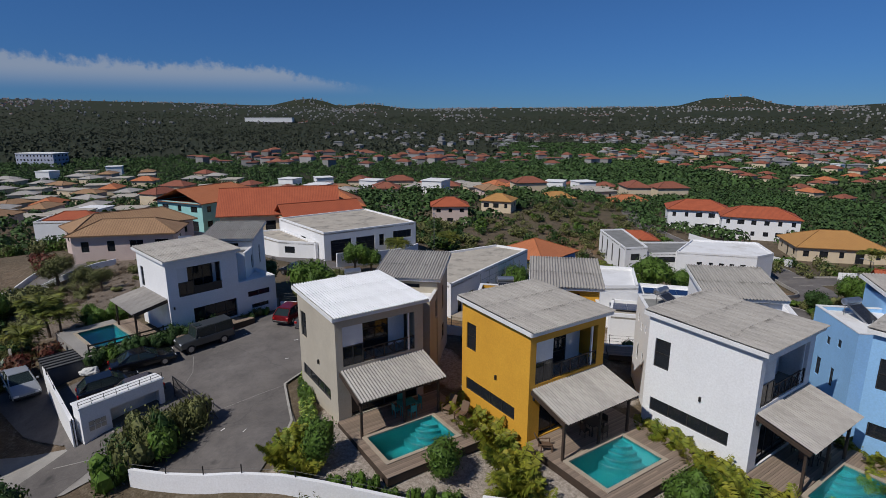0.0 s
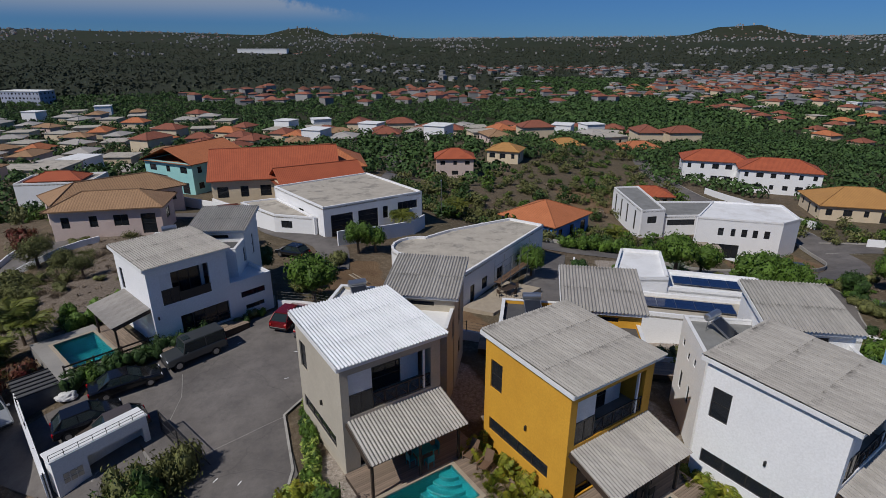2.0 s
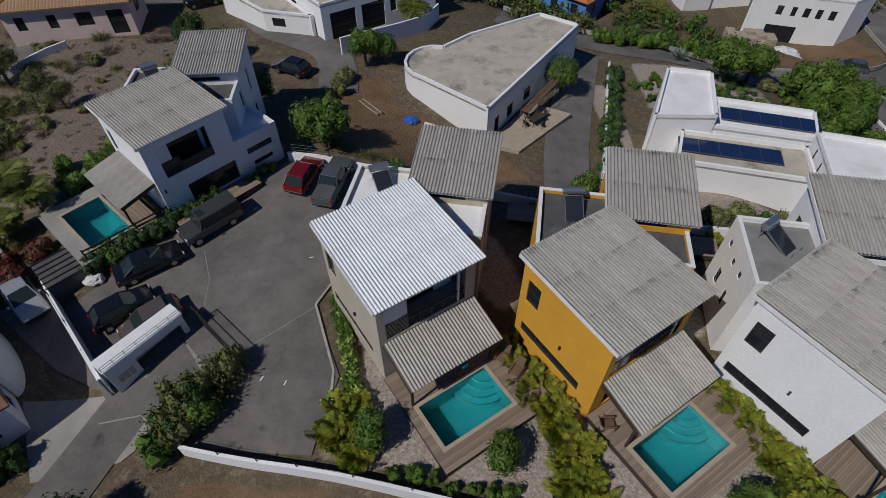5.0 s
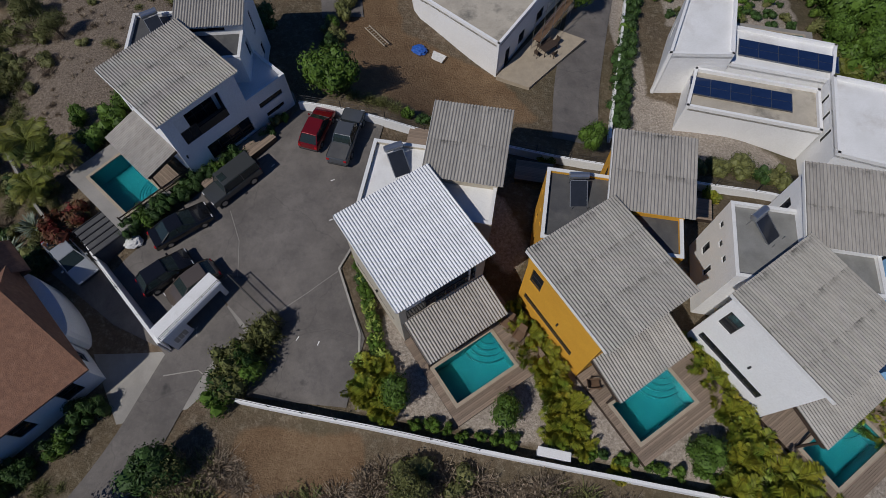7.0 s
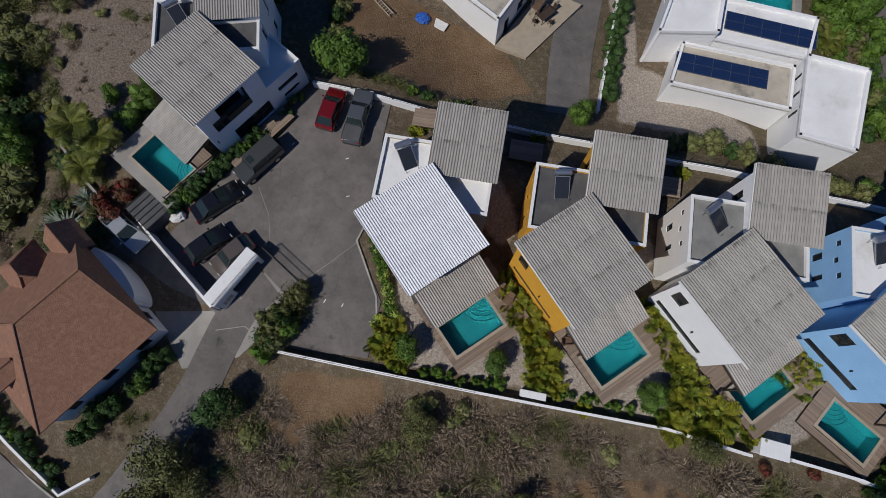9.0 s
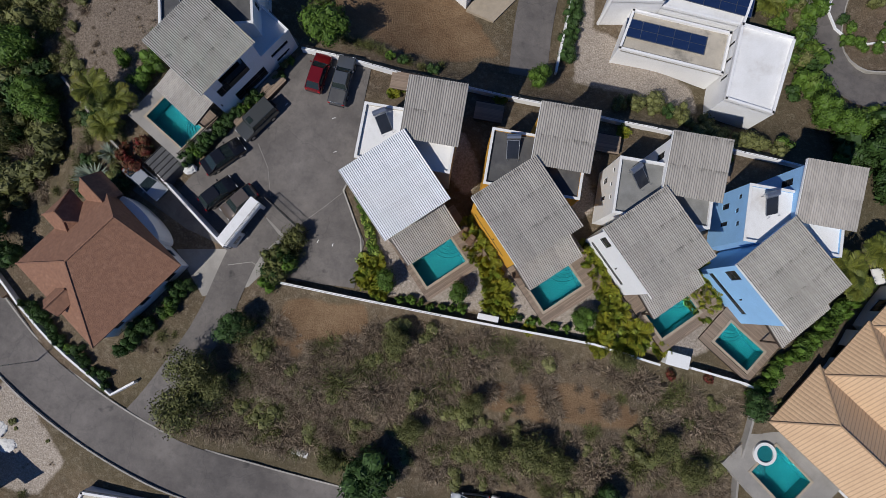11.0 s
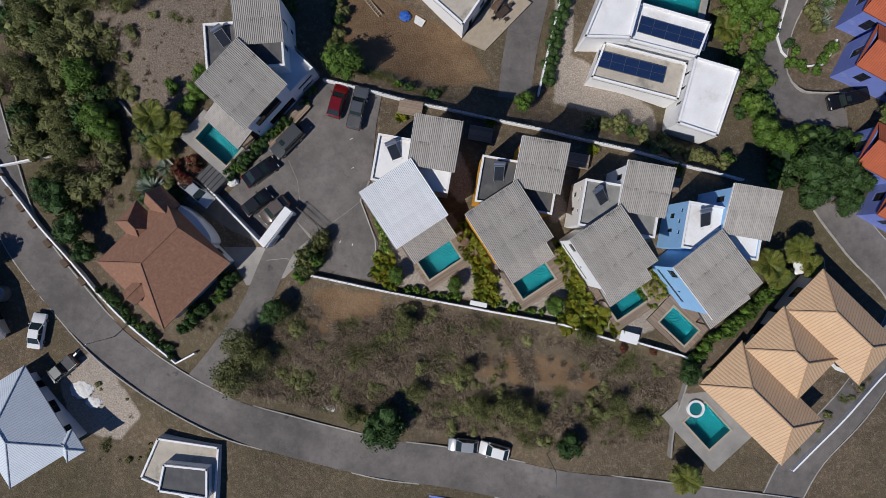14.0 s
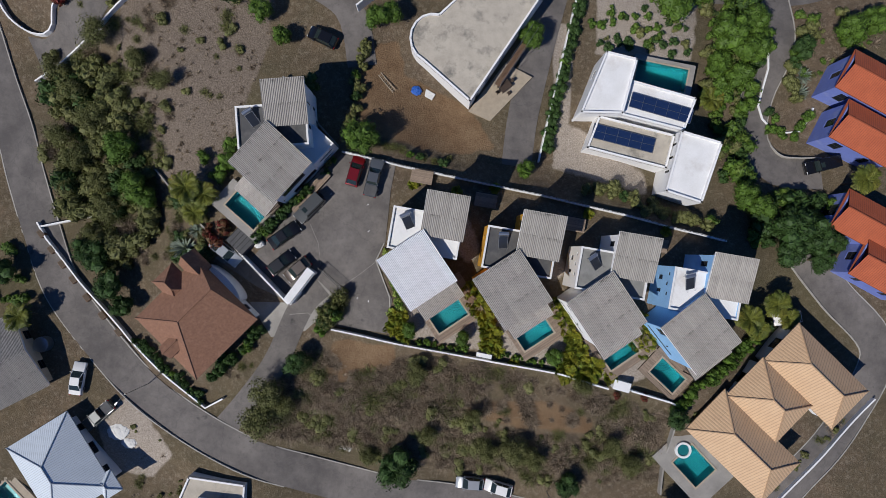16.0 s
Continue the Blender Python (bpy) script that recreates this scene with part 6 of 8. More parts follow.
for i in range(5):
    for j in range(3):
        for k in range(3 if (i + j) % 3 else 2):
            piece("block", bme, bs, pose(-2.6 + 1.3 * i, -1.05 + 1.05 * j, 0.6 * k, 0, 0, ((i * 7 + j * 3 + k) % 5 - 2) * 1.2))
for pts, top, mtl in ((((-14.6, 71.6), (-5.4, 79.4), (-4.0, 82.6)), 2.0, "plaster_white"), (((-40, 95), (-27, 82)), 1.5, "plaster_white"), (((70, 150), (73, 130), (75, 112)), 1.6, "plaster_white")):
    garden_wall(pts, top, "white plastered retaining wall", mtl)


def scaffold():
    s = thing("scaffold", "light steel scaffold along the curved house", "scaffold", pose(6.6, 65.9, -3.8, 0, 0, 56.3))
    for k in range(5):
        for y in (0.0, -0.9):
            part("standard", one(tube, (k * 2.2 - 4.4, y - 0.4, 0), (k * 2.2 - 4.4, y - 0.4, 4.6), 0.03, 5), M["metal_grey"], s)
    for z in (2.0, 3.8):
        for y in (0.0, -0.9):
            part("ledger", one(tube, (-4.6, y - 0.4, z), (4.6, y - 0.4, z), 0.025, 5), M["metal_grey"], s)
    part("walk_board", one(box, -4.5, -1.25, 2.03, 4.5, -0.45, 2.08), M["wood_brown"], s)


scaffold()


# ---- vehicles ----
def car_paint(name, col, rough=0.25, metal=0.3):
    m = mat(name, col, tuple(c * 0.95 for c in col), None, 1.0, 40, rough, metal, bump=0.0)
    b = next(n for n in m.node_tree.nodes if n.type == "BSDF_PRINCIPLED")
    b.inputs["Coat Weight"].default_value, b.inputs["Coat Roughness"].default_value = 0.6, 0.05
    return m


PAINT = {"black": car_paint("black car paint", (0.012, 0.012, 0.014)), "gunmetal": car_paint("grey-green car paint", (0.065, 0.07, 0.072), 0.4), "red": car_paint("red car paint", (0.2, 0.01, 0.014)),
         "bronze": car_paint("bronze car paint", (0.13, 0.105, 0.088)), "grey": car_paint("grey car paint", (0.11, 0.12, 0.135)), "silver": car_paint("silver car paint", (0.42, 0.44, 0.46)), "white": car_paint("white car paint", (0.78, 0.78, 0.77), 0.3, 0.0)}
# outlines: (x from the nose back, z) of the bonnet line and of the cabin
SHAPES = {
    "hatch": dict(L=4.1, W=1.75, body=[(0, .35), (0, .62), (.12, .74), (1.0, .95), (3.75, 1.0), (4.0, .95), (4.1, .6), (4.1, .35)], cabin=[(.95, .93), (1.75, 1.45), (3.3, 1.5), (3.95, .98)], wheels=(.8, 3.3)),
    "sedan": dict(L=4.75, W=1.82, body=[(0, .35), (0, .6), (.15, .72), (1.25, .92), (3.9, .98), (4.65, .95), (4.75, .65), (4.75, .35)], cabin=[(1.2, .9), (2.1, 1.4), (3.2, 1.42), (4.1, .97)], wheels=(.9, 3.75)),
    "suv": dict(L=4.6, W=1.8, body=[(0, .5), (0, .95), (.1, 1.08), (1.25, 1.14), (4.55, 1.16), (4.6, .9), (4.6, .5)], cabin=[(1.25, 1.12), (1.5, 1.92), (4.5, 1.98), (4.57, 1.14)], wheels=(.75, 3.6)),
    "pickup": dict(L=5.2, W=1.8, body=[(0, .5), (0, .9), (.12, 1.02), (1.25, 1.12), (5.15, 1.1), (5.2, .8), (5.2, .5)], cabin=[(1.3, 1.1), (2.0, 1.72), (3.2, 1.74), (3.6, 1.1)], wheels=(.9, 4.1)),
}


def car_proto(kind, paint, label):
    s = SHAPES[kind]
    L, W = s["L"], s["W"]
    c = thing("car" if kind != "pickup" else "pickup_truck", label, "car" if kind != "pickup" else "pickup", None, "parked vehicles")

    def loft(outline, rows):
        """Side outline swept across the width; rows: (share of half width, share of height kept)."""
        bm = bmesh.new()
        zmax, zmin = max(z for x, z in outline), min(z for x, z in outline)
        rings = []
        for f, k, pull in rows:
            rings.append([bm.verts.new((L / 2 - (x + (L / 2 - x) * pull), f * W / 2, zmin + (z - zmin) * k)) for x, z in outline])
        for a, b in zip(rings, rings[1:]):
            for i in range(len(outline)):
                j = (i + 1) % len(outline)
                bm.faces.new((a[i], a[j], b[j], b[i]))
        bm.faces.new(list(reversed(rings[0])))
        bm.faces.new(rings[-1])
        bmesh.ops.recalc_face_normals(bm, faces=list(bm.faces))
        return bm

    bm = loft(s["body"], [(-1, .9, .035), (-.97, .97, .015), (-.8, 1, 0), (.8, 1, 0), (.97, .97, .015), (1, .9, .035)])
    bmesh.ops.bevel(bm, geom=[e for e in bm.edges if e.calc_face_angle(0) > 0.5], offset=0.05, segments=2, affect="EDGES")
    body = part("body", bm, PAINT[paint], c, smooth=True)
    if kind == "pickup":
        part("cargo_bed", one(box, L / 2 - 5.05, -W / 2 + 0.12, 0.75, L / 2 - 3.7, W / 2 - 0.12, 1.16), M["flat_dark"], c, "open black cargo bed")
    cab = s["cabin"]
    part("cabin_glass", loft(cab, [(-.9, 1, 0.0), (-.82, 1, 0), (.82, 1, 0), (.9, 1, 0.0)]) if kind == "suv" else loft(cab, [(-.93, .02, 0), (-.78, 1, 0.03), (.78, 1, 0.03), (.93, .02, 0)]), M["glass_car"], c, "dark car windows")
    (xa, za), (xb, zb) = cab[1], cab[2]
    w = 0.86 if kind == "suv" else 0.75
    part("roof", one(soft_box, L / 2 - xb - 0.06, -w * W / 2, min(za, zb) - 0.02, L / 2 - xa + 0.02, w * W / 2, max(za, zb) + 0.035, 0.03, seg=2), PAINT[paint], c, smooth=True)
    for sgn in (-1, 1):
        lo = 0.9
        for p, q in ((cab[0], cab[1]), (cab[3], cab[2])):
            part("pillar", one(tube, (L / 2 - p[0], sgn * lo * W / 2, p[1]), (L / 2 - q[0], sgn * w * W / 2 * 0.98, q[1]), 0.045, 5), PAINT[paint], c)
        xm = (cab[1][0] + cab[2][0]) / 2
        part("pillar", one(tube, (L / 2 - xm, sgn * lo * W / 2, cab[0][1]), (L / 2 - xm, sgn * w * W / 2, zb), 0.045, 5), PAINT[paint], c)
        part("mirror", one(soft_box, L / 2 - cab[0][0] - 0.35, sgn * (W / 2 + 0.1) - 0.09, cab[0][1] + 0.02, L / 2 - cab[0][0] - 0.2, sgn * (W / 2 + 0.1) + 0.09, cab[0][1] + 0.17, 0.03), PAINT[paint], c)
        part("headlight", one(soft_box, L / 2 - 0.2, sgn * W * 0.36 - 0.17, s["body"][1][1] - 0.08, L / 2 + 0.005, sgn * W * 0.36 + 0.17, s["body"][1][1] + 0.06, 0.03), M["lamp_clear"], c)
        part("taillight", one(soft_box, -L / 2 - 0.005, sgn * W * 0.4 - 0.12, s["body"][-2][1] + 0.02, -L / 2 + 0.12, sgn * W * 0.4 + 0.12, s["body"][-2][1] + 0.24, 0.02), M["lamp_red"], c)
        for x in s["wheels"]:
            r = 0.38 if kind in ("suv", "pickup") else 0.31
            wh = part("wheel", one(tube, (L / 2 - x, sgn * (W / 2 - 0.2), r), (L / 2 - x, sgn * (W / 2 + 0.01), r), r, 18), M["tyre"], c)
            part("rim", one(tube, (L / 2 - x, sgn * (W / 2 - 0.1), r), (L / 2 - x, sgn * (W / 2 + 0.02), r), r * 0.62, 12), M["rim"], wh)
    for x in (L / 2 - 0.06, -L / 2 - 0.04):
        part("bumper", one(soft_box, x, -W / 2 + 0.08, 0.32, x + 0.1, W / 2 - 0.08, 0.52, 0.03), M["metal_black"], c)
    if kind == "suv":
        part("roof_hatch", one(soft_box, 0.2, -0.35, 2.0, 0.75, 0.35, 2.06, 0.02), M["glass_car"], c, "dark roof hatch")
        part("spare_wheel", one(tube, (-L / 2 - 0.02, 0, 1.05), (-L / 2 - 0.22, 0, 1.05), 0.36, 16), M["tyre"], c)
    if kind == "pickup":
        part("roll_bar", one(tube, (-1.15, -0.75, 1.1), (-1.15, -0.7, 1.65), 0.04, 6), M["metal_black"], c)
    return c


def park(kind, paint, label, nose, tail, lift=0.09):
    """A car between two plan points, nose first."""
    c = car_proto(kind, paint, label)
    x, y = (nose[0] + tail[0]) / 2, (nose[1] + tail[1]) / 2
    d = Vector((nose[0] - tail[0], nose[1] - tail[1], 0)).normalized()
    slope = math.atan2(lev(x + d.x * 1.5, y + d.y * 1.5) - lev(x - d.x * 1.5, y - d.y * 1.5), 3.0)
    c.matrix_world = Matrix.Translation((x, y, lev(x, y) + lift)) @ Matrix.Rotation(math.atan2(d.y, d.x), 4, "Z") @ Matrix.Rotation(-slope, 4, "Y")


park("suv", "gunmetal", "boxy grey-green off-road car on the asphalt court", (-22.5, 42.5), (-19.2, 45.8))
park("sedan", "black", "long black car parked by the hedge", (-22.3, 41.9), (-26.4, 39.0))
park("hatch", "black", "small black car behind the white wall", (-23.2, 37.9), (-26.4, 35.4))
park("hatch", "bronze", "bronze-grey hatchback beside the bin store", (-24.2, 34.4), (-21.0, 37.1))
park("hatch", "red", "dark red family car at the rear wall", (-14.0, 51.0), (-15.1, 47.3))
park("pickup", "grey", "grey double-cab pickup with a black bed", (-11.5, 50.6), (-12.6, 46.0))
park("sedan", "silver", "silver car in the shaded lower yard", (-31.3, 36.8), (-34.2, 39.4), 0.12)
park("hatch", "silver", "silver car parked at the roadside", (-0.3, 4.6), (3.3, 4.3), 0.12)
park("hatch", "white", "white car parked at the roadside", (4.0, 4.2), (7.5, 3.4), 0.12)
park("sedan", "white", "white car beside the grey-roofed house", (-54.8, 21.6), (-55.3, 17.8), 0.05)
park("pickup", "gunmetal", "dark pickup on the bare yard", (-53.7, 13.0), (-50.2, 16.0), 0.05)
park("suv", "black", "black car at the turning place", (50.2, 50.6), (54.8, 51.8), 0.1)
park("hatch", "white", "white car beside the tiled villa", (45.6, 28.6), (49.4, 29.2), 0.05)
park("hatch", "black", "black car on the drive of the flat-roofed house", (-21.0, 68.4), (-17.6, 66.8), 0.1)
park("hatch", "grey", "grey car below the white cubic house", (50.5, 83.6), (53.8, 82.4), 0.05)
park("suv", "black", "dark car under the tiled eaves", (-36.0, 84.5), (-33.0, 87.0), 0.1)

# ---- plants ----
def quads_mesh(name, centres, along, across, material, extra=None):
    """Many small leaves as one mesh: each a pointed quad."""
    n = len(centres)
    v = np.empty((n, 4, 3))
    v[:, 0], v[:, 1], v[:, 2], v[:, 3] = centres - along, centres + across * 0.5, centres + along, centres - across * 0.5
    verts, faces = v.reshape(-1, 3), np.arange(n * 4).reshape(n, 4)
    vl, fl = verts.tolist(), faces.tolist()
    if extra:
        off = len(vl)
        vl += extra[0]
        fl += [[i + off for i in f] for f in extra[1]]
    me = bpy.data.meshes.new(name)
    me.from_pydata(vl, [], fl)
    for m in material if isinstance(material, (list, tuple)) else (material,):
        me.materials.append(m)
    if extra and isinstance(material, (list, tuple)) and len(material) > 1:
        idx = np.zeros(len(fl), np.int32)
        idx[n:] = 1
        me.polygons.foreach_set("material_index", idx)
    return me


def unit(rng, n):
    d = rng.normal(size=(n, 3))
    return d / np.linalg.norm(d, axis=1, keepdims=True)


def blob(rng, lobes, squash=0.8, sub=2, wob=0.25):
    """Rough inner mass of the lobes (centre, radius)."""
    V, Fc = [], []
    bm = bmesh.new()
    bmesh.ops.create_icosphere(bm, subdivisions=sub, radius=1)
    base = np.array([v.co[:] for v in bm.verts])
    fcs = [[v.index for v in f.verts] for f in bm.faces]
    bm.free()
    for c, r in lobes:
        p = base * (1 + rng.normal(0, wob * 0.5, (len(base), 1))) * r
        p[:, 2] *= squash
        off = len(V)
        V += (p + c).tolist()
        Fc += [[i + off for i in f] for f in fcs]
    return V, Fc


def leaf_cloud(name, seed, lobes_n, spread, mtl, leaves, size, core=True, height=1.0, lift=0.55):
    """A crown about 1 m in radius: lobes of leaves round a darker mass, uneven in outline."""
    rng = np.random.default_rng(seed)
    lobes = []
    for k in range(lobes_n):
        a, q = rng.uniform(0, math.tau), math.sqrt(rng.uniform(0, 1)) * spread
        lobes.append((np.array([q * math.cos(a), q * math.sin(a), lift * height + rng.uniform(-0.25, 0.35) * height * (1 - q * 0.5)]), rng.uniform(0.32, 0.52)))
    which = rng.integers(0, lobes_n, leaves)
    d = unit(rng, leaves)
    cs = np.array([lobes[i][0] for i in which])
    rr = np.array([lobes[i][1] for i in which])[:, None] * rng.uniform(0.72, 1.18, (leaves, 1))
    p = cs + d * rr * np.array([1, 1, height])
    p[:, 2] = np.maximum(p[:, 2], 0.03)
    t = np.cross(d, unit(rng, leaves))
    t /= np.linalg.norm(t, axis=1, keepdims=True) + 1e-6
    t = t + d * rng.uniform(-0.5, 0.6, (leaves, 1))
    b = np.cross(t, d + 0.5 * unit(rng, leaves))
    b /= np.linalg.norm(b, axis=1, keepdims=True) + 1e-6
    s = rng.uniform(0.6, 1.35, (leaves, 1)) * size
    extra = blob(rng, [(c * np.array([1, 1, 1.0]), r * 0.8) for c, r in lobes], height, 1) if core else None
    return quads_mesh(name, p, t * s, b * s * 0.9, [M[mtl], M[mtl]] if core else M[mtl], extra)


def twig_cloud(name, seed, twigs, mtl, leaf_share=0.4, height=1.0):
    """A dry shrub about 1 m in radius: twigs fanning from its foot, few leaves."""
    rng = np.random.default_rng(seed)
    d = unit(rng, twigs)
    d[:, 2] = np.abs(d[:, 2]) * 0.9 + 0.1
    L = rng.uniform(0.35, 0.62, (twigs, 1))
    start = unit(rng, twigs) * rng.uniform(0, 0.55, (twigs, 1))
    start[:, 2] = np.abs(start[:, 2]) * 0.5
    c = start + d * L
    c[:, 2] *= height
    side = np.cross(d, unit(rng, twigs)) * 0.055
    n2 = int(twigs * leaf_share * 4)
    pick = rng.integers(0, twigs, n2)
    lc = start[pick] + d[pick] * L[pick] * rng.uniform(0.6, 2.0, (n2, 1)) + rng.normal(0, 0.08, (n2, 3))
    lc[:, 2] = np.maximum(lc[:, 2] * height, 0.05)
    lt = unit(rng, n2) * 0.075
    lb = np.cross(lt, unit(rng, n2)) * 0.9
    return quads_mesh(name, np.vstack([c, lc]), np.vstack([d * L * 0.8, lt]), np.vstack([side, lb]), M[mtl])


def frond_bits(rng, origin, azim, length, droop, leaf, n=16, lean=0.9):
    """Leaflets along one arching frond."""
    cs, al, ac = [], [], []
    out = np.array([math.cos(azim), math.sin(azim), 0])
    side = np.array([-math.sin(azim), math.cos(azim), 0])
    pts = []
    for k in range(n + 1):
        s = k / n
        pts.append(origin + out * length * s * (1 - 0.15 * s) + np.array([0, 0, length * (lean * s - droop * s * s)]))
    for k in range(n):
        p, q = pts[k], pts[k + 1]
        cs.append((p + q) / 2)
        al.append((q - p) * 0.55)
        ac.append(side * 0.05)
        ll = leaf * (0.45 + 0.75 * math.sin(math.pi * min(1, (k + 2) / (n + 1))))
        for sg in (-1, 1):
            dv = side * sg * 0.85 + out * 0.55 + np.array([0, 0, rng.uniform(-0.45, 0.1)])
            dv = dv / np.linalg.norm(dv) * ll
            cs.append(q + dv * 0.5)
            al.append(dv * 0.5)
            ac.append((q - p) / np.linalg.norm(q - p) * 0.085 + np.array([0, 0, 0.02]))
    return cs, al, ac


def frond_mesh(name, seed, fronds, length, mtl, stem=0.0, droop=0.9, leaf=0.4, base=0.05, n=14):
    rng = np.random.default_rng(seed)
    C, A, B = [], [], []
    for k in range(fronds):
        a = math.tau * (k + rng.uniform(-0.3, 0.3)) / fronds * 2.4
        ln = length * rng.uniform(0.75, 1.1)
        o = np.array([rng.normal(0, base), rng.normal(0, base), stem])
        c, al, ac = frond_bits(rng, o, a, ln, droop * rng.uniform(0.7, 1.2), leaf, n, rng.uniform(0.55, 1.25))
        C += c
        A += al
        B += ac
    return quads_mesh(name, np.array(C), np.array(A), np.array(B) * 0.8, M[mtl])


def spike_mesh(name, seed, blades, mtl, width=0.14):
    rng = np.random.default_rng(seed)
    d = unit(rng, blades)
    d[:, 2] = np.abs(d[:, 2]) * 1.1 + 0.15
    L = rng.uniform(0.4, 0.55, (blades, 1))
    side = np.cross(d, np.array([0, 0, 1.0]))
    side = side / (np.linalg.norm(side, axis=1, keepdims=True) + 1e-6) * width
    return quads_mesh(name, d * L + np.array([0, 0, 0.1]), d * L, side, M[mtl])


LEAVES = {}
for kind, mtl, n, sz in (("green", "leaf_green", 1900, 0.068), ("dark", "leaf_dark", 1900, 0.068), ("olive", "leaf_olive", 2300, 0.05)):
    LEAVES["tree " + kind] = [leaf_cloud("crown", 10 * len(LEAVES) + s, 9, 0.62, mtl, n, sz, kind != "olive") for s in range(4)]
for kind, mtl, n, sz in (("green", "leaf_green", 400, 0.135), ("dark", "leaf_dark", 400, 0.135), ("olive", "leaf_olive", 620, 0.09), ("red", "leaf_red", 600, 0.11), ("lime", "leaf_lime", 320, 0.19)):
    LEAVES[kind] = [leaf_cloud("crown", 300 + 10 * len(LEAVES) + s, 7, 0.6, mtl, n, sz, kind != "lime") for s in range(4)]
for kind, mtl, sz in (("green", "leaf_green", 0.075), ("dark", "leaf_dark", 0.075), ("olive", "leaf_olive", 0.07)):
    LEAVES["fine " + kind] = [leaf_cloud("crown", 500 + 10 * len(LEAVES) + s, 10, 0.66, mtl, 900, sz * 1.15) for s in range(3)]
for kind, mtl in (("green", "leaf_green"), ("dark", "leaf_dark"), ("olive", "leaf_olive"), ("sparse", "leaf_olive"), ("dry", "leaf_dry")):
    LEAVES["far " + kind] = [leaf_cloud("crown", 700 + 10 * len(LEAVES) + s, 7, 0.62, mtl, 170, 0.16, False) for s in range(3)]
LEAVES["thorn"] = [twig_cloud("twigs", 170 + s, 420, "leaf_dry", 0.5, 0.85) for s in range(3)]
LEAVES["dry"] = [twig_cloud("twigs", 70 + s, 320, "leaf_dry", 0.25, 0.8) for s in range(4)]
LEAVES["sparse"] = [twig_cloud("twigs", 80 + s, 170, "leaf_olive", 0.6, 0.9) for s in range(4)]
LEAVES["areca"] = [frond_mesh("fronds", 90 + s, 30, 1.1, "leaf_palm", 0.0, 0.55, 0.36, 0.13, 20) for s in range(3)]
LEAVES["palm"] = [frond_mesh("fronds", 95 + s, 24, 1.05, "leaf_frond", 0.0, 1.0, 0.34, 0.03, 24) for s in range(3)]
LEAVES["agave"] = [spike_mesh("leaves", 100 + s, 90, "leaf_silver") for s in range(2)]
LEAVES["grass"] = [spike_mesh("blades", 104 + s, 60, "leaf_dry", 0.05) for s in range(3)]
LEAVES["ball"] = [leaf_cloud("crown", 110 + s, 14, 0.42, "leaf_green", 2600, 0.06) for s in range(2)]
WORDS = {"green": "leafy green shrub", "dark": "dense dark green shrub", "olive": "olive-green thorny shrub", "red": "red-flowering bougainvillea shrub", "lime": "lime-yellow croton plant", "dry": "leafless grey-brown thorn shrub",
         "sparse": "thin half-dry olive thorn shrub", "areca": "yellow-green areca palm clump", "agave": "spiky silver-green agave rosette", "grass": "tuft of dry grass", "thorn": "wide grey-brown thorn thicket", "far green": "leafy green shrub", "far dark": "dense dark green shrub", "far olive": "olive-green thorny shrub", "far sparse": "thin half-dry olive thorn shrub", "far dry": "leafless grey-brown thorn shrub"}
PLANTS = random.Random(5)


def bush(kind, x, y, r, tall=None, where="on the dry hillside", lift=0.0):
    """A shrub standing on the ground."""
    ob = new("shrub" if kind not in ("areca", "agave") else kind + ("_palm" if kind == "areca" else "_plant"), PLANTS.choice(LEAVES.get("fine " + kind, LEAVES[kind])))
    tall = tall or r * PLANTS.uniform(0.85, 1.15)
    ob.matrix_world = Matrix.Translation((x, y, lev(x, y) - 0.05 + lift)) @ Matrix.Rotation(PLANTS.uniform(0, math.tau), 4, "Z") @ Matrix.Diagonal((r, r * PLANTS.uniform(0.85, 1.15), tall, 1))
    return tagged(ob, WORDS[kind] + " " + where, "shrub" if kind not in ("areca",) else "palm", WORDS[kind] + "s")


def tree(kind, x, y, r, h, label, seed=1):
    """A tapered, forking trunk and a crown of leaf lobes."""
    rng = random.Random(seed * 31 + int(x * 7))
    t = thing("tree", label, "tree", Matrix.Translation((x, y, lev(x, y))) @ Matrix.Rotation(rng.uniform(0, 6.28), 4, "Z"), "trees")
    bm = bmesh.new()
    fork = h * 0.42
    tube(bm, (0, 0, -0.3), (0.05, 0.03, fork), 0.07 * r + 0.06, 8, 0.05 * r + 0.04)
    for k in range(5):
        a = k * 1.26 + rng.uniform(-0.3, 0.3)
        tube(bm, (0.05, 0.03, fork - 0.1), (0.55 * r * math.cos(a), 0.55 * r * math.sin(a), h * rng.uniform(0.62, 0.8)), 0.035 * r + 0.03, 6, 0.015)
    part("trunk", bm, M["bark"], t)
    cr = new("crown", rng.choice(LEAVES["tree " + kind]))
    cr.parent = t
    cr.matrix_basis = Matrix.Translation((0, 0, h * 0.3)) @ Matrix.Diagonal((r * 1.05, r * 1.05, h * 0.62, 1))
    cr2 = new("crown", rng.choice(LEAVES["tree " + kind]))
    cr2.parent = t
    cr2.matrix_basis = Matrix.Translation((0.12 * r, -0.1 * r, h * 0.42)) @ Matrix.Rotation(2.1, 4, "Z") @ Matrix.Diagonal((r * 0.78, r * 0.78, h * 0.55, 1))
    return t


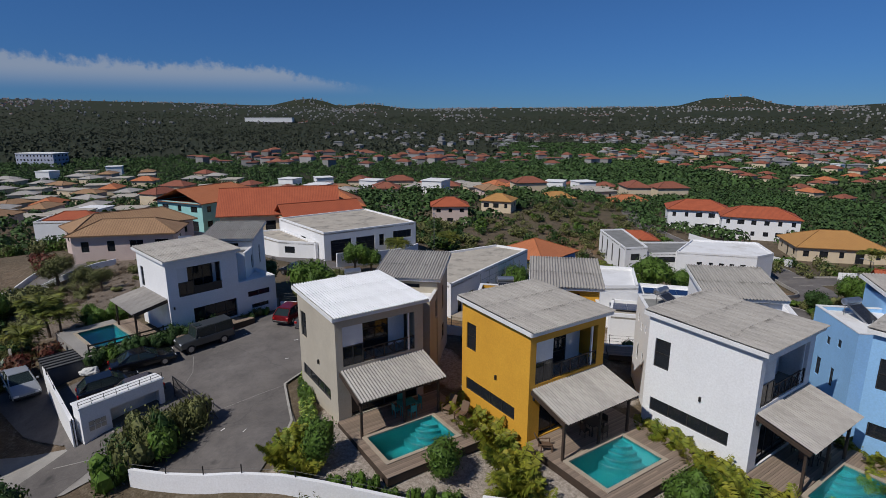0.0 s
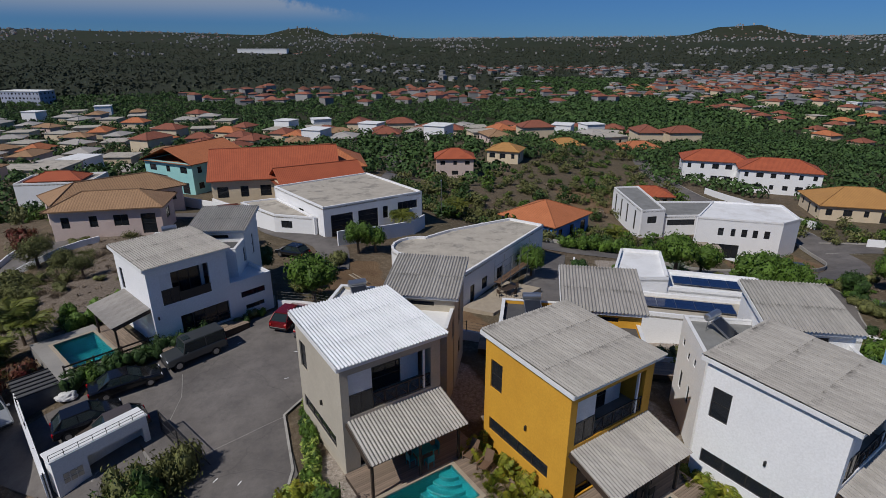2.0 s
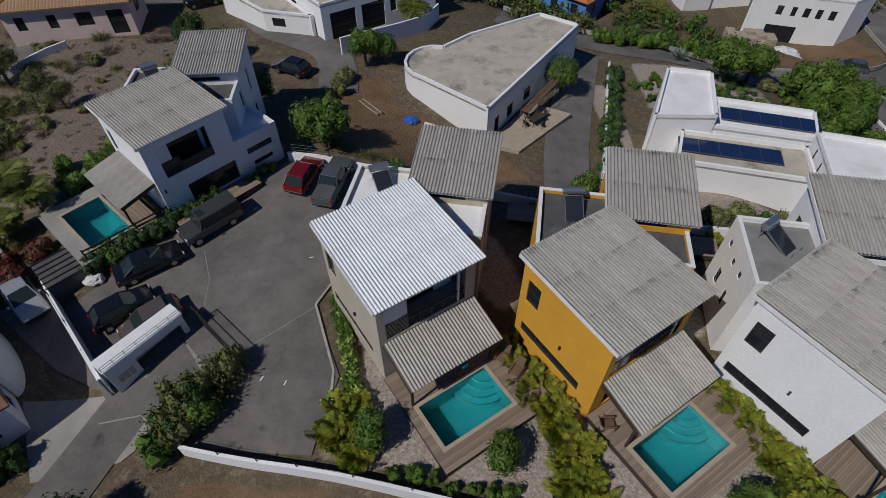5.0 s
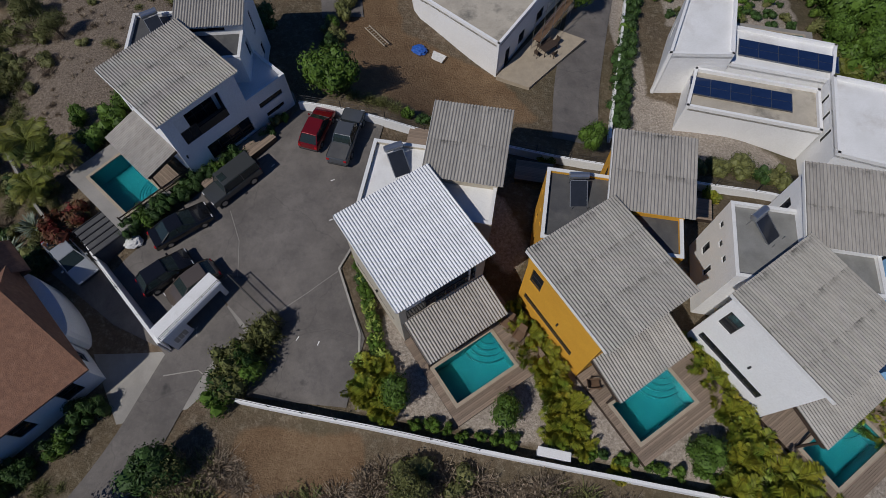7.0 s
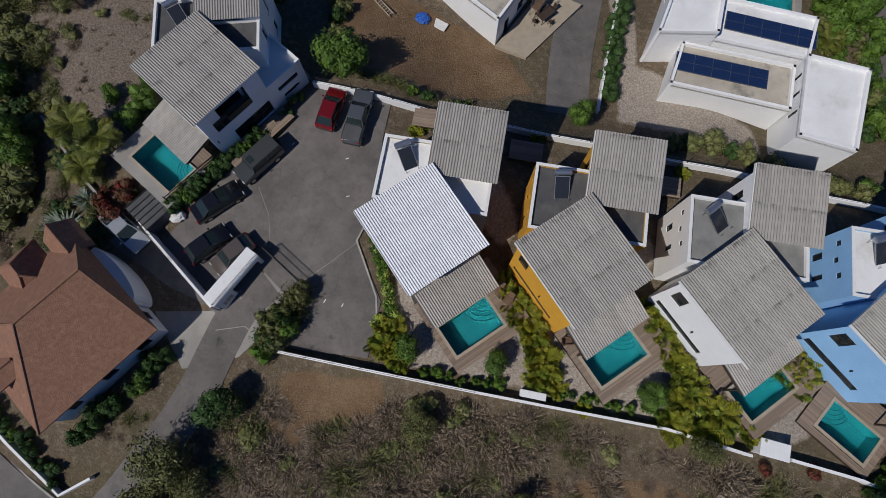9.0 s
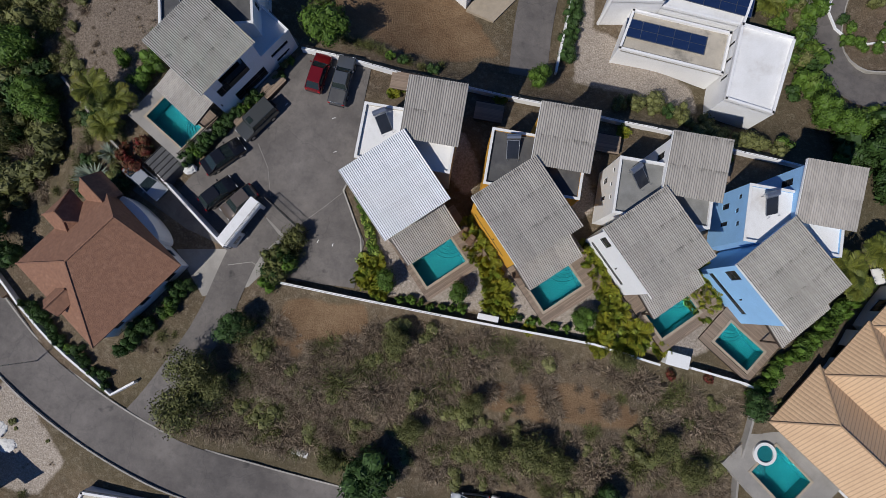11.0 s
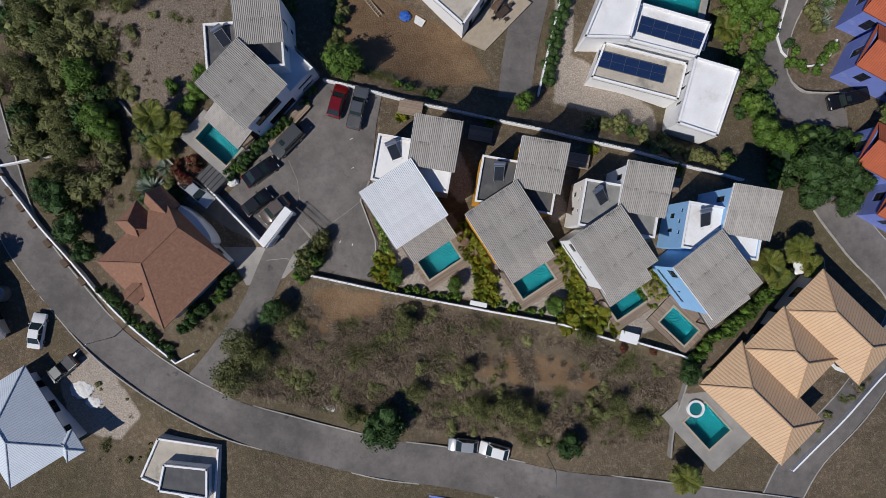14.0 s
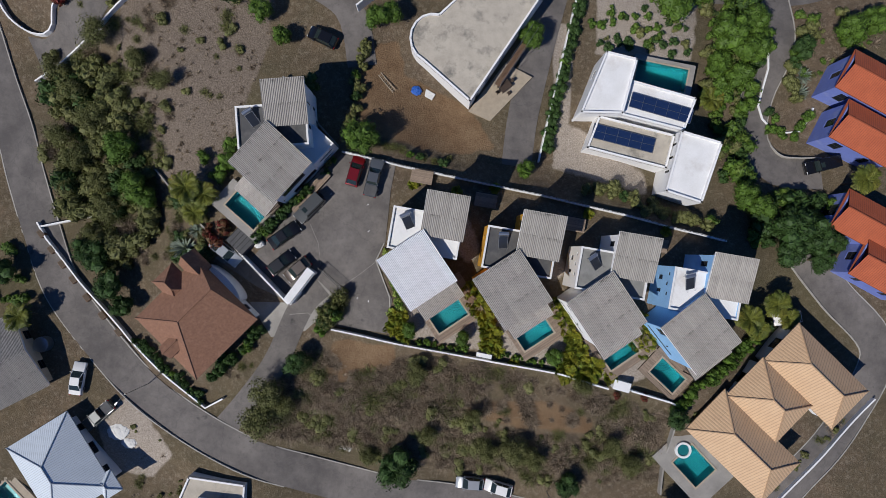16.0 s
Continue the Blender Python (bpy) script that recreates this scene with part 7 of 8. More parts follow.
def palm(x, y, r, h, label):
    p = thing("palm_tree", label, "palm", Matrix.Translation((x, y, lev(x, y))) @ Matrix.Rotation(PLANTS.uniform(0, 6.28), 4, "Z"), "palm trees")
    bm = bmesh.new()
    n = 6
    for k in range(n):
        tube(bm, (0.05 * k * k / n, 0, h * k / n - 0.1), (0.05 * (k + 1) ** 2 / n, 0, h * (k + 1) / n - 0.1), 0.14 - 0.01 * k, 8, 0.12 - 0.01 * k)
    part("trunk", bm, M["bark"], p)
    fr = new("fronds", PLANTS.choice(LEAVES["palm"]))
    fr.parent = p
    fr.matrix_basis = Matrix.Translation((0.3, 0, h - 0.1)) @ Matrix.Diagonal((r, r, r * 0.85, 1))
    return p


def topiary(x, y, r, h):
    t = thing("topiary_tree", "small round-clipped green tree on a thin trunk", "tree", Matrix.Translation((x, y, lev(x, y))), "clipped garden trees")
    part("trunk", one(tube, (0, 0, -0.2), (0.03, 0, h - r), 0.06, 7, 0.04), M["bark"], t)
    c = new("crown", PLANTS.choice(LEAVES["ball"]))
    c.parent = t
    c.matrix_basis = Matrix.Translation((0, 0, h - r * 1.6)) @ Matrix.Rotation(PLANTS.uniform(0, 6), 4, "Z") @ Matrix.Diagonal((r * 1.2, r * 1.2, r * 1.35, 1))


OLIVE = [(-50.7, 68.0, 2.4), (-45.0, 64.7, 1.6), (-58.0, 63.3, 2.3), (-54.7, 61.1, 2.4), (-51.5, 56.8, 2.4), (-56.5, 54.6, 2.3), (-54.3, 51.3, 2.4), (-51.0, 48.1, 2.0), (-56.3, 47.3, 1.8), (-50.0, 43.7, 2.3), (-53.1, 40.0, 2.0),
         (-40.5, 61.2, 1.5), (-27.0, 18.8, 2.8), (-28.1, 14.5, 3.0), (-24.7, 16.8, 2.0), (-22.1, 22.9, 1.7), (7.4, 10.6, 2.4), (3.6, 10.2, 2.1), (10.2, 9.4, 2.0), (-6.3, 21.6, 1.8), (-13.2, 8.9, 1.5), (20.8, 11.0, 1.8), (-4.6, 12.8, 1.7), (16.4, 19.6, 1.5), (1.5, 15.4, 1.6), (24.0, 8.4, 1.9)]
GREEN = [(-47.3, 52.3, 2.5), (-45.3, 47.1, 2.2), (-43.5, 45.5, 1.7), (-27.4, 70.8, 1.7), (-24.6, 67.3, 1.4), (-13.5, 53.3, 2.5), (9.7, 68.7, 2.0), (-11.7, 69.6, 1.9), (-9.8, 70.8, 1.6), (8.8, 49.8, 1.4),
         (38.7, 70.4, 2.9), (42.3, 72.3, 2.5), (42.0, 68.0, 2.5), (37.4, 66.2, 1.8), (40.5, 63.9, 2.1), (40.0, 46.6, 2.0), (41.8, 44.5, 2.0), (56.5, 70.7, 2.5), (60.7, 72.7, 2.1), (30, 74, 3.0), (35, 77, 2.6)]
DARK = [(-51.7, 37.2, 2.3), (-50.0, 33.5, 2.3), (-48.4, 30.3, 1.8), (-53.4, 38.0, 2.0), (-8.7, 8.0, 2.9), (46.1, 42.2, 2.8), (49.5, 40.6, 2.8), (46.1, 38.2, 2.4), (50.5, 37.4, 2.0), (52.9, 39.8, 1.6), (14.9, 6.0, 2.0), (29.6, 15.6, 1.7), (-22.6, 22.6, 1.9), (-65.0, 35.1, 2.0),
        (50.0, 68.5, 1.7), (-31.5, 73.5, 2.0), (-20.8, 60.5, 1.6)]
for k, (x, y, r) in enumerate(OLIVE):
    tree("olive", x, y, r, r * 1.35 + 0.6, "spreading olive-green thorn tree on the dry slope", k)
for k, (x, y, r) in enumerate(GREEN):
    tree("green", x, y, r, r * 1.5 + 0.8, "leafy green tree with a rounded uneven crown", k + 40)
for k, (x, y, r) in enumerate(DARK):
    tree("dark", x, y, r, r * 1.4 + 0.8, "dense dark green tree", k + 80)
for x, y, r, h in ((-36.6, 46.9, 2.3, 3.4), (-34.4, 45.5, 1.9, 2.6), (-36.6, 43.5, 1.8, 2.0), (39.8, 29.5, 2.1, 3.0), (43.9, 31.0, 2.1, 3.4), (46.6, 29.3, 1.7, 2.6), (42.1, 27.8, 1.7, 2.4), (55.8, 48.4, 2.2, 4.6), (29.8, 1.6, 2.2, 3.0),
                   (-61.6, 29.0, 2.0, 3.2), (36.8, 60.7, 2.0, 1.2), (-7, 80, 2.2, 2.6), (1, 92, 2.4, 2.5), (92, 112, 3.0, 4.5), (30, 100, 2.4, 2.0)):
    palm(x, y, r, h, "feather palm with a slender grey trunk")
for x, y, r in ((14.4, 21.8, 1.9), (17.1, 21.2, 2.0), (15.1, 23.5, 1.7), (18.1, 22.6, 1.7), (16.2, 24.4, 1.6), (0.9, 32.9, 1.3), (1.7, 31.8, 1.5), (2.6, 30.6, 1.6), (3.2, 29.2, 1.7), (3.6, 27.8, 1.7), (4.1, 26.6, 1.7), (3.8, 25.4, 1.6), (4.6, 25.6, 1.3), (1.9, 30.4, 1.2),
                (12.9, 31.2, 1.2), (13.5, 30.3, 1.4), (14.1, 29.2, 1.5), (14.6, 28.0, 1.5), (15.0, 26.7, 1.5), (15.6, 25.4, 1.5), (24.6, 29.3, 1.3), (25.1, 28.2, 1.4), (25.6, 27.0, 1.5), (25.8, 25.7, 1.4), (24.9, 24.6, 1.3), (24.0, 25.8, 1.1)):
    bush("areca", x, y, r * 0.85, r * 1.35, "beside the villa wall")
for x, y, r in ((-8.7, 27.6, 1.6), (-9.6, 28.0, 1.5), (-8.3, 29.3, 1.4), (-9.3, 29.4, 1.2), (-7.9, 26.7, 1.4), (7.3, 22.9, 1.0), (-6.9, 47.4, 0.9), (-6.0, 48.1, 0.9), (4.5, 47.1, 1.0), (17.6, 43.6, 1.0), (-0.8, 46.6, 0.9), (28.6, 41.2, 1.0), (5.2, 24.4, 1.1), (20.6, 20.9, 1.2)):
    bush("areca", x, y, r * 0.8, r * 1.25, "beside the garden wall")
for x, y, r in ((-9.4, 33.9, 0.7), (-9.1, 32.6, 0.75), (-8.7, 31.5, 0.7), (-8.3, 30.4, 0.7), (13.8, 28.2, 0.7), (15.5, 26.1, 0.7), (16.5, 22.7, 0.8), (18.9, 21.3, 0.7), (5.0, 26.2, 0.6), (-9.7, 35.0, 0.6), (-10.2, 36.2, 0.6), (-10.6, 38.3, 0.55), (-9.9, 30.0, 0.6)):
    bush("lime", x, y, r, r * 0.9, "in the planting strip")
topiary(-0.15, 26.5, 1.35, 2.6)
topiary(-7.0, 27.7, 1.4, 2.7)
topiary(12.6, 24.0, 1.3, 2.5)


def hedge(pts, width, tall, kind, where, step=0.8, jitter=0.25):
    for x, y in fill(pts, step):
        bush(kind if PLANTS.random() > 0.15 else PLANTS.choice(("dark", "green")), x + PLANTS.uniform(-jitter, jitter), y + PLANTS.uniform(-jitter, jitter), width * PLANTS.uniform(0.45, 0.65), tall * PLANTS.uniform(0.8, 1.15), where)


hedge([(-6.1, 25.9), (-3.8, 25.5), (-1.5, 25.1), (0.6, 24.9)], 1.1, 0.9, "green", "inside the garden wall")
hedge([(5.6, 23.9), (9.0, 23.4), (11.3, 23.0), (13.5, 22.6)], 1.0, 0.8, "green", "inside the garden wall")
hedge([(-19.6, 27.9), (-18.4, 29.6), (-17.2, 31.2), (-16.4, 32.2)], 2.1, 2.2, "olive", "beside the gate", 0.45, 0.6)
hedge([(-19.4, 28.4), (-16.6, 31.9)], 2.6, 2.3, "sparse", "beside the gate", 0.7, 0.5)
hedge([(-10.6, 37.4), (-9.9, 35.4), (-9.0, 32.4), (-8.6, 30.6)], 1.1, 0.8, "green", "in the planting strip", 0.7, 0.2)
hedge([(-28.2, 40.0), (-24.0, 43.9), (-21.2, 46.6)], 1.7, 1.3, "dark", "along the parking court", 0.6)
hedge([(-20, 48.3), (-17.6, 50.6)], 1.0, 0.8, "olive", "along the parking court")
hedge([(17.0, 74), (15.2, 66.5), (13.6, 60), (12.2, 53.4)], 1.9, 1.1, "dark", "along the drive", 0.9)
hedge([(44.5, 27.6), (36.8, 22.4), (32.4, 19.0), (30.2, 16.6)], 1.8, 1.5, "green", "over the boundary fence", 0.75, 0.4)
hedge([(41.8, 60), (41.3, 54), (41.6, 48.5), (43.5, 46.2), (50, 45.4)], 1.9, 1.3, "dark", "beside the lane", 0.9, 0.4)
hedge([(18, 47.3), (22, 46.8), (26, 44.8), (31, 43.6), (36, 42.4)], 2.0, 1.2, "olive", "behind the rear wall", 0.9, 0.6)
hedge([(-14, 54.8), (-9, 52.2), (-2, 51)], 1.4, 0.8, "sparse", "behind the rear wall", 0.9, 0.5)
hedge([(46.4, 58.8), (46.8, 56.4), (50, 56), (51.6, 59)], 1.5, 0.8, "green", "on the planted island", 0.8, 0.6)
hedge([(-46.8, 25.3), (-42, 21.2), (-37.4, 16.8)], 1.3, 1.0, "dark", "inside the roadside wall", 0.9, 0.4)
hedge([(-35.2, 20.5), (-31.4, 24), (-28.6, 27.6)], 2.0, 1.4, "dark", "below the shingled house", 0.8, 0.6)
hedge([(-13.2, 67.5), (-14.6, 62), (-15, 56.5)], 1.6, 1.2, "olive", "on the bank", 0.9, 0.7)
hedge([(44, 76), (45, 70)], 3, 2.0, "green", "beside the lane", 0.9, 1.2)
hedge([(52.5, 72), (50, 66), (49, 62)], 2.4, 1.2, "olive", "beside the lane", 0.9, 0.9)
hedge([(17, 83.2), (24, 84), (34, 84.5)], 2.6, 1.9, "green", "below the street", 0.9, 0.8)
hedge([(58, 66), (62, 64), (66, 66)], 2.0, 1.4, "green", "beside the row houses", 0.9, 0.8)
hedge([(20, 68.5), (24, 69.5), (29, 69), (33, 68)], 1.4, 0.7, "dark", "in the pebbled garden", 1.1, 0.9)
hedge([(19.5, 72), (24, 73), (28, 72)], 1.4, 0.7, "green", "in the pebbled garden", 1.3, 0.9)
for x, y, r in ((-34.0, 39.3, 1.5), (-32.6, 41.6, 1.3), (-35, 41, 1.2), (21.8, 18.2, 0.8), (25.6, 18.2, 0.8), (-57, 74, 2.4), (-59, 77, 2.0), (68, 116, 2.4)):
    bush("red", x, y, r, r * 1.1, "by the wall")
for x, y, r in ((-32.0, 50.2, 1.5), (-31.4, 52.4, 1.3), (-33.4, 48.6, 1.4), (-35.5, 51.0, 1.2)):
    bush("green", x, y, r, r * 1.2, "beside the white villa")
for x, y, r in ((-38.8, 38.5, 2.0), (51.0, 64.9, 1.5), (50.6, 62.4, 1.4), (33, 79.5, 2.0), (27, 80.5, 1.6), (-37, 41, 1.2), (-10.5, 84, 1.4)):
    bush("agave", x, y, r, r * 0.75, "in dry soil")

NO_BUILD = [(8, 120), (60, 118), (64, 200), (40, 200), (24, 170), (8, 150)]
SCRUB_LOT = [(-21, 23.4), (-11, 23.6), (3.8, 21.6), (20, 17.4), (28.4, 15.3), (28.2, 5.6), (14.6, 4.9), (2.6, 6.4), (-9.8, 8.2), (-21.7, 10.3), (-29.4, 12.8), (-26.4, 19.2)]
NW_LOT = [(-61, 66), (-46.2, 69.0), (-39.5, 57.3), (-41.6, 45.6), (-37.5, 38.5), (-45.9, 36.0), (-57, 42.5), (-60.7, 54.1)]
KEEP_OFF = [PARKING, [(-2, 15.0), (3, 19.2), (15, 18.6), (21, 15.5), (19, 11.4), (7, 12.2)], BARE_CORNER, [(-38, 10.2), (-33.4, 16.2), (-27.8, 24), (-23.6, 23.4), (-29.6, 14.6), (-34, 9.6)], [(-4, 6.4), (9, 4.8), (9, 2), (-4, 2)]]


def scatter(outline, count, kinds, rmin, rmax, tall, where, seed):
    """Undergrowth that nobody could count: one body for each kind of plant."""
    rng = np.random.default_rng(seed)
    px, py = [p[0] for p in outline], [p[1] for p in outline]
    plan, done = {}, 0
    while done < count:
        x, y = rng.uniform(min(px), max(px)), rng.uniform(min(py), max(py))
        if not inside(outline, x, y) or (any(inside(o, x, y) for o in KEEP_OFF) and rng.random() > 0.12):
            continue
        r = rmin + (rmax - rmin) * rng.random() ** 1.6
        plan.setdefault(kinds[int(rng.random() * len(kinds))], []).append((x, y, r, r * tall * rng.uniform(0.7, 1.2), rng.uniform(0, math.tau)))
        done += 1
    for kind, rows in plan.items():
        V, F, MI, off = [], [], [], 0
        for k, (x, y, r, h, a) in enumerate(rows):
            me = LEAVES[kind][k % len(LEAVES[kind])]
            v, fs, mi = SOURCE[me.name]
            c, s = math.cos(a) * r, math.sin(a) * r
            V.append(np.stack([c * v[:, 0] - s * v[:, 1] + x, s * v[:, 0] + c * v[:, 1] + y, v[:, 2] * h + lev(x, y) - 0.05], -1))
            F += [[i + off for i in f] for f in fs]
            MI.append(mi)
            off += len(v)
        me = bpy.data.meshes.new("undergrowth")
        me.from_pydata(np.vstack(V).tolist(), [], F)
        for mm in LEAVES[kind][0].materials:
            me.materials.append(mm)
        me.polygons.foreach_set("material_index", np.concatenate(MI))
        tagged(new("undergrowth", me), WORDS[kind] + "s growing " + where, "undergrowth", kind="stuff")


SOURCE = {}
for variants in LEAVES.values():
    for me in variants:
        co = np.empty(len(me.vertices) * 3)
        me.vertices.foreach_get("co", co)
        mi = np.empty(len(me.polygons), np.int32)
        me.polygons.foreach_get("material_index", mi)
        SOURCE[me.name] = (co.reshape(-1, 3), [list(p.vertices) for p in me.polygons], mi)

scatter(SCRUB_LOT, 1050, ("dry", "dry", "dry", "sparse", "dry", "olive", "dry", "dry"), 0.5, 1.7, 0.75, "on the vacant lot", 3)
scatter(SCRUB_LOT, 90, ("thorn", "thorn", "sparse"), 1.2, 2.1, 0.85, "on the vacant lot", 33)
scatter(SCRUB_LOT, 160, ("grass",), 0.2, 0.5, 0.8, "on the vacant lot", 4)
scatter([(-60, 64), (-50, 67), (-47, 58), (-44, 46), (-42, 40), (-50, 35), (-57, 43)], 90, ("olive", "dark", "olive"), 1.2, 2.6, 1.1, "on the western slope", 36)
scatter([(-41, 37), (-35, 37), (-32.8, 41), (-36, 45.5), (-42, 46)], 46, ("dark", "olive", "sparse"), 0.6, 1.4, 0.9, "beside the terrace wall", 37)
scatter(NW_LOT, 170, ("olive", "sparse", "dry", "olive", "sparse"), 0.7, 2.0, 0.9, "on the western slope", 6)
scatter(DRY_PLOT, 260, ("grass", "grass", "grass", "dry"), 0.25, 0.6, 0.7, "on the dry plot", 7)
scatter([(-48, 60), (-30, 58), (-28, 74), (-46, 82), (-56, 78)], 60, ("sparse", "olive", "dry"), 0.5, 1.4, 0.8, "on the dry plot", 8)
scatter([(-14, 88), (14, 86), (20, 100), (6, 122), (-10, 130), (-14, 110)], 110, ("far olive", "far sparse", "far dark", "far green"), 0.9, 2.4, 0.9, "on the slope behind", 9)
scatter([(-40, 25), (-30, 17), (-27, 22), (-31, 30)], 26, ("grass", "sparse", "dry"), 0.3, 0.9, 0.8, "beside the drive", 10)
scatter([(-62, 30), (-70, 50), (-76, 60), (-74, 30)], 30, ("green", "olive", "dark"), 0.7, 1.8, 1.0, "across the road", 11)
scatter([(-48, 16), (-40, 6), (-30, 2), (-34, -2), (-50, -2)], 30, ("grass", "sparse", "olive"), 0.3, 0.9, 0.8, "below the road", 12)
scatter([(24, 92), (36, 88), (44, 86), (34, 97), (30, 112), (22, 112)], 40, ("far green", "far dark", "far olive"), 0.8, 2.0, 1.0, "round the blue house", 13)
scatter([(33, 16), (41, 4), (46, 3), (60, 17), (54, 14), (46, 6), (38, 6)], 24, ("olive", "grass", "sparse"), 0.3, 0.9, 0.8, "round the tiled villa", 14)
scatter([(60, 60), (90, 60), (90, 84), (72, 90), (66, 78)], 40, ("green", "dark", "olive"), 0.8, 2.2, 1.0, "on the eastern slope", 15)
scatter([(26, 124), (50, 120), (58, 132), (50, 150), (24, 148)], 60, ("far sparse", "far olive", "far dry", "far green"), 0.7, 1.9, 0.9, "on the bare red slope", 16)
scatter([(-75, 92), (-58, 84), (-54, 96), (-72, 112)], 40, ("far green", "far dark", "far olive"), 0.8, 2.4, 1.0, "round the tiled house", 17)
scatter(NO_BUILD, 210, ("far olive", "far green", "far sparse", "far dark", "far olive"), 0.9, 2.8, 0.9, "on the slope below the brow", 18)
scatter([(-14, 88), (16, 88), (20, 100), (8, 124), (2, 148), (-12, 140)], 130, ("far olive", "far green", "far sparse", "far dark"), 1.0, 2.6, 0.9, "on the slope behind", 19)
scatter([(-78, 92), (-58, 84), (-56, 100), (-62, 128), (-90, 126)], 90, ("far green", "far dark", "far olive"), 1.0, 2.8, 1.0, "round the tiled house", 20)
scatter([(60, 98), (90, 92), (100, 112), (82, 124), (70, 122)], 50, ("far green", "far dark", "far olive"), 0.9, 2.2, 1.0, "inside the walled garden", 21)
scatter([(36, 77), (46, 77), (43.4, 62), (41, 48), (37, 50), (37, 60)], 95, ("green", "dark", "green", "olive"), 0.8, 2.2, 1.0, "between the white house and the lane", 22)
scatter(PEBBLES, 34, ("green", "dark", "olive"), 0.5, 1.0, 0.8, "in the pebbled garden", 23)
scatter([(50, 76), (64, 75), (61, 66), (53, 61), (50, 66)], 40, ("olive", "green", "grass", "sparse"), 0.5, 1.4, 0.9, "beside the lane", 24)
scatter([(40, 47), (56, 47), (56, 39), (44, 37), (39, 42)], 45, ("dark", "green", "dark"), 1.0, 2.2, 1.1, "behind the blue villa", 25)

# ---- the town on the plain ----
def town_house(proto, w, d, h, rise, wall_mtl, roof_mtl, label, flat=False):
    t = thing("house", label, "house", None, "houses of the town")
    hs = [(-w * 0.3 - 0.5, -w * 0.3 + 0.6, 1.0, 2.1), (w * 0.2 - 0.5, w * 0.2 + 0.7, 0.9, 2.2)]
    bm = one(wall, pose(0, -d / 2, 0), -w / 2, w / 2, -2, h, 0.25, hs)
    part("wall", bm, M[wall_mtl], t)
    for x in hs:
        part("window", one(box, x[0], -d / 2 + 0.1, x[2], x[1], -d / 2 + 0.14, x[3]), M["glass_dark"], t)
    bm = bmesh.new()
    box(bm, -w / 2, -d / 2 + 0.25, -2, w / 2, d / 2, h - 0.01)
    part("wall", bm, M[wall_mtl], t)
    if flat:
        part("flat_roof", one(soft_box, -w / 2 - 0.4, -d / 2 - 0.4, h, w / 2 + 0.4, d / 2 + 0.4, h + 0.3, 0.05), M[roof_mtl], t)
    else:
        hip_roof(t, I4, w + 1.2, d + 1.2, h, h + rise, roof_mtl)
    return t


KINDS = [(11, 9, 3.2, 2.2, "plaster_cream", "tile_dull", "small cream house with a red hipped roof", False), (13, 9, 3.4, 2.4, "plaster_cream", "tile_orange", "cream house with an orange hipped roof", False),
         (14, 10, 5.8, 2.4, "plaster_cream", "tile_dull", "two-storey cream house with a red hipped roof", False), (12, 10, 3.2, 0, "plaster_cream", "flat_concrete", "low cream house with a flat pale roof", True),
         (13, 9, 3.2, 1.8, "plaster_pink", "tile_brown", "pale house with a brown tile roof", False), (12, 9, 3.0, 1.5, "plaster_cream", "fibre_pale", "cream house with a pale sheet roof", False),
         (10, 9, 6.0, 0, "plaster_white", "flat_white", "tall white flat-roofed house", True), (12, 9, 3.2, 2.0, "plaster_teal", "tile_orange", "aqua house with an orange roof", False)]
# centre, reach, count, weights of the kinds
QUARTERS = [((-215, 330), (85, 70), 34, (1, 1, 0, 4, 2, 4, 1, 0)), ((-70, 275), (75, 55), 32, (5, 3, 1, 1, 1, 2, 1, 1)), ((-165, 250), (60, 55), 26, (0, 1, 0, 5, 3, 4, 1, 0)),
            ((40, 270), (70, 60), 26, (3, 2, 2, 3, 1, 2, 2, 0)), ((-130, 190), (70, 45), 16, (1, 2, 0, 3, 2, 3, 1, 0))]
EAST_TOWN = [(170, 560), (212, 445), (185, 330), (178, 238), (330, 320), (480, 600), (330, 760), (210, 740)]
BUILT = [(2, 160), (18.5, 177), (45, 214), (75, 219), (81, 170), (93, 157), (-51, 116), (-24, 114), (96, 130), (-76, 111), (50, 139), (-31, 104)]
protos = [town_house(None, *k) for k in KINDS]
rng_t = random.Random(77)
spots = list(BUILT)
used = set()
for (cx, cy), (rx, ry), count, wts in QUARTERS:
    made_n = tries = 0
    while made_n < count and tries < 4000:
        tries += 1
        a, q = rng_t.uniform(0, math.tau), math.sqrt(rng_t.random())
        x, y = cx + rx * q * math.cos(a), cy + ry * q * math.sin(a)
        if any((x - p[0]) ** 2 + (y - p[1]) ** 2 < 17 ** 2 for p in spots) or math.hypot(x, y - 60) < 90 or inside(NO_BUILD, x, y):
            continue
        spots.append((x, y))
        made_n += 1
        k = rng_t.choices(range(8), wts)[0]
        m = pose(x, y, lev(x, y), 0, 0, rng_t.choice((0, 90, 180, 270)) + rng_t.uniform(-25, 25))
        if k not in used:
            used.add(k)
            protos[k].matrix_world = m
        else:
            copy_thing(protos[k], m)
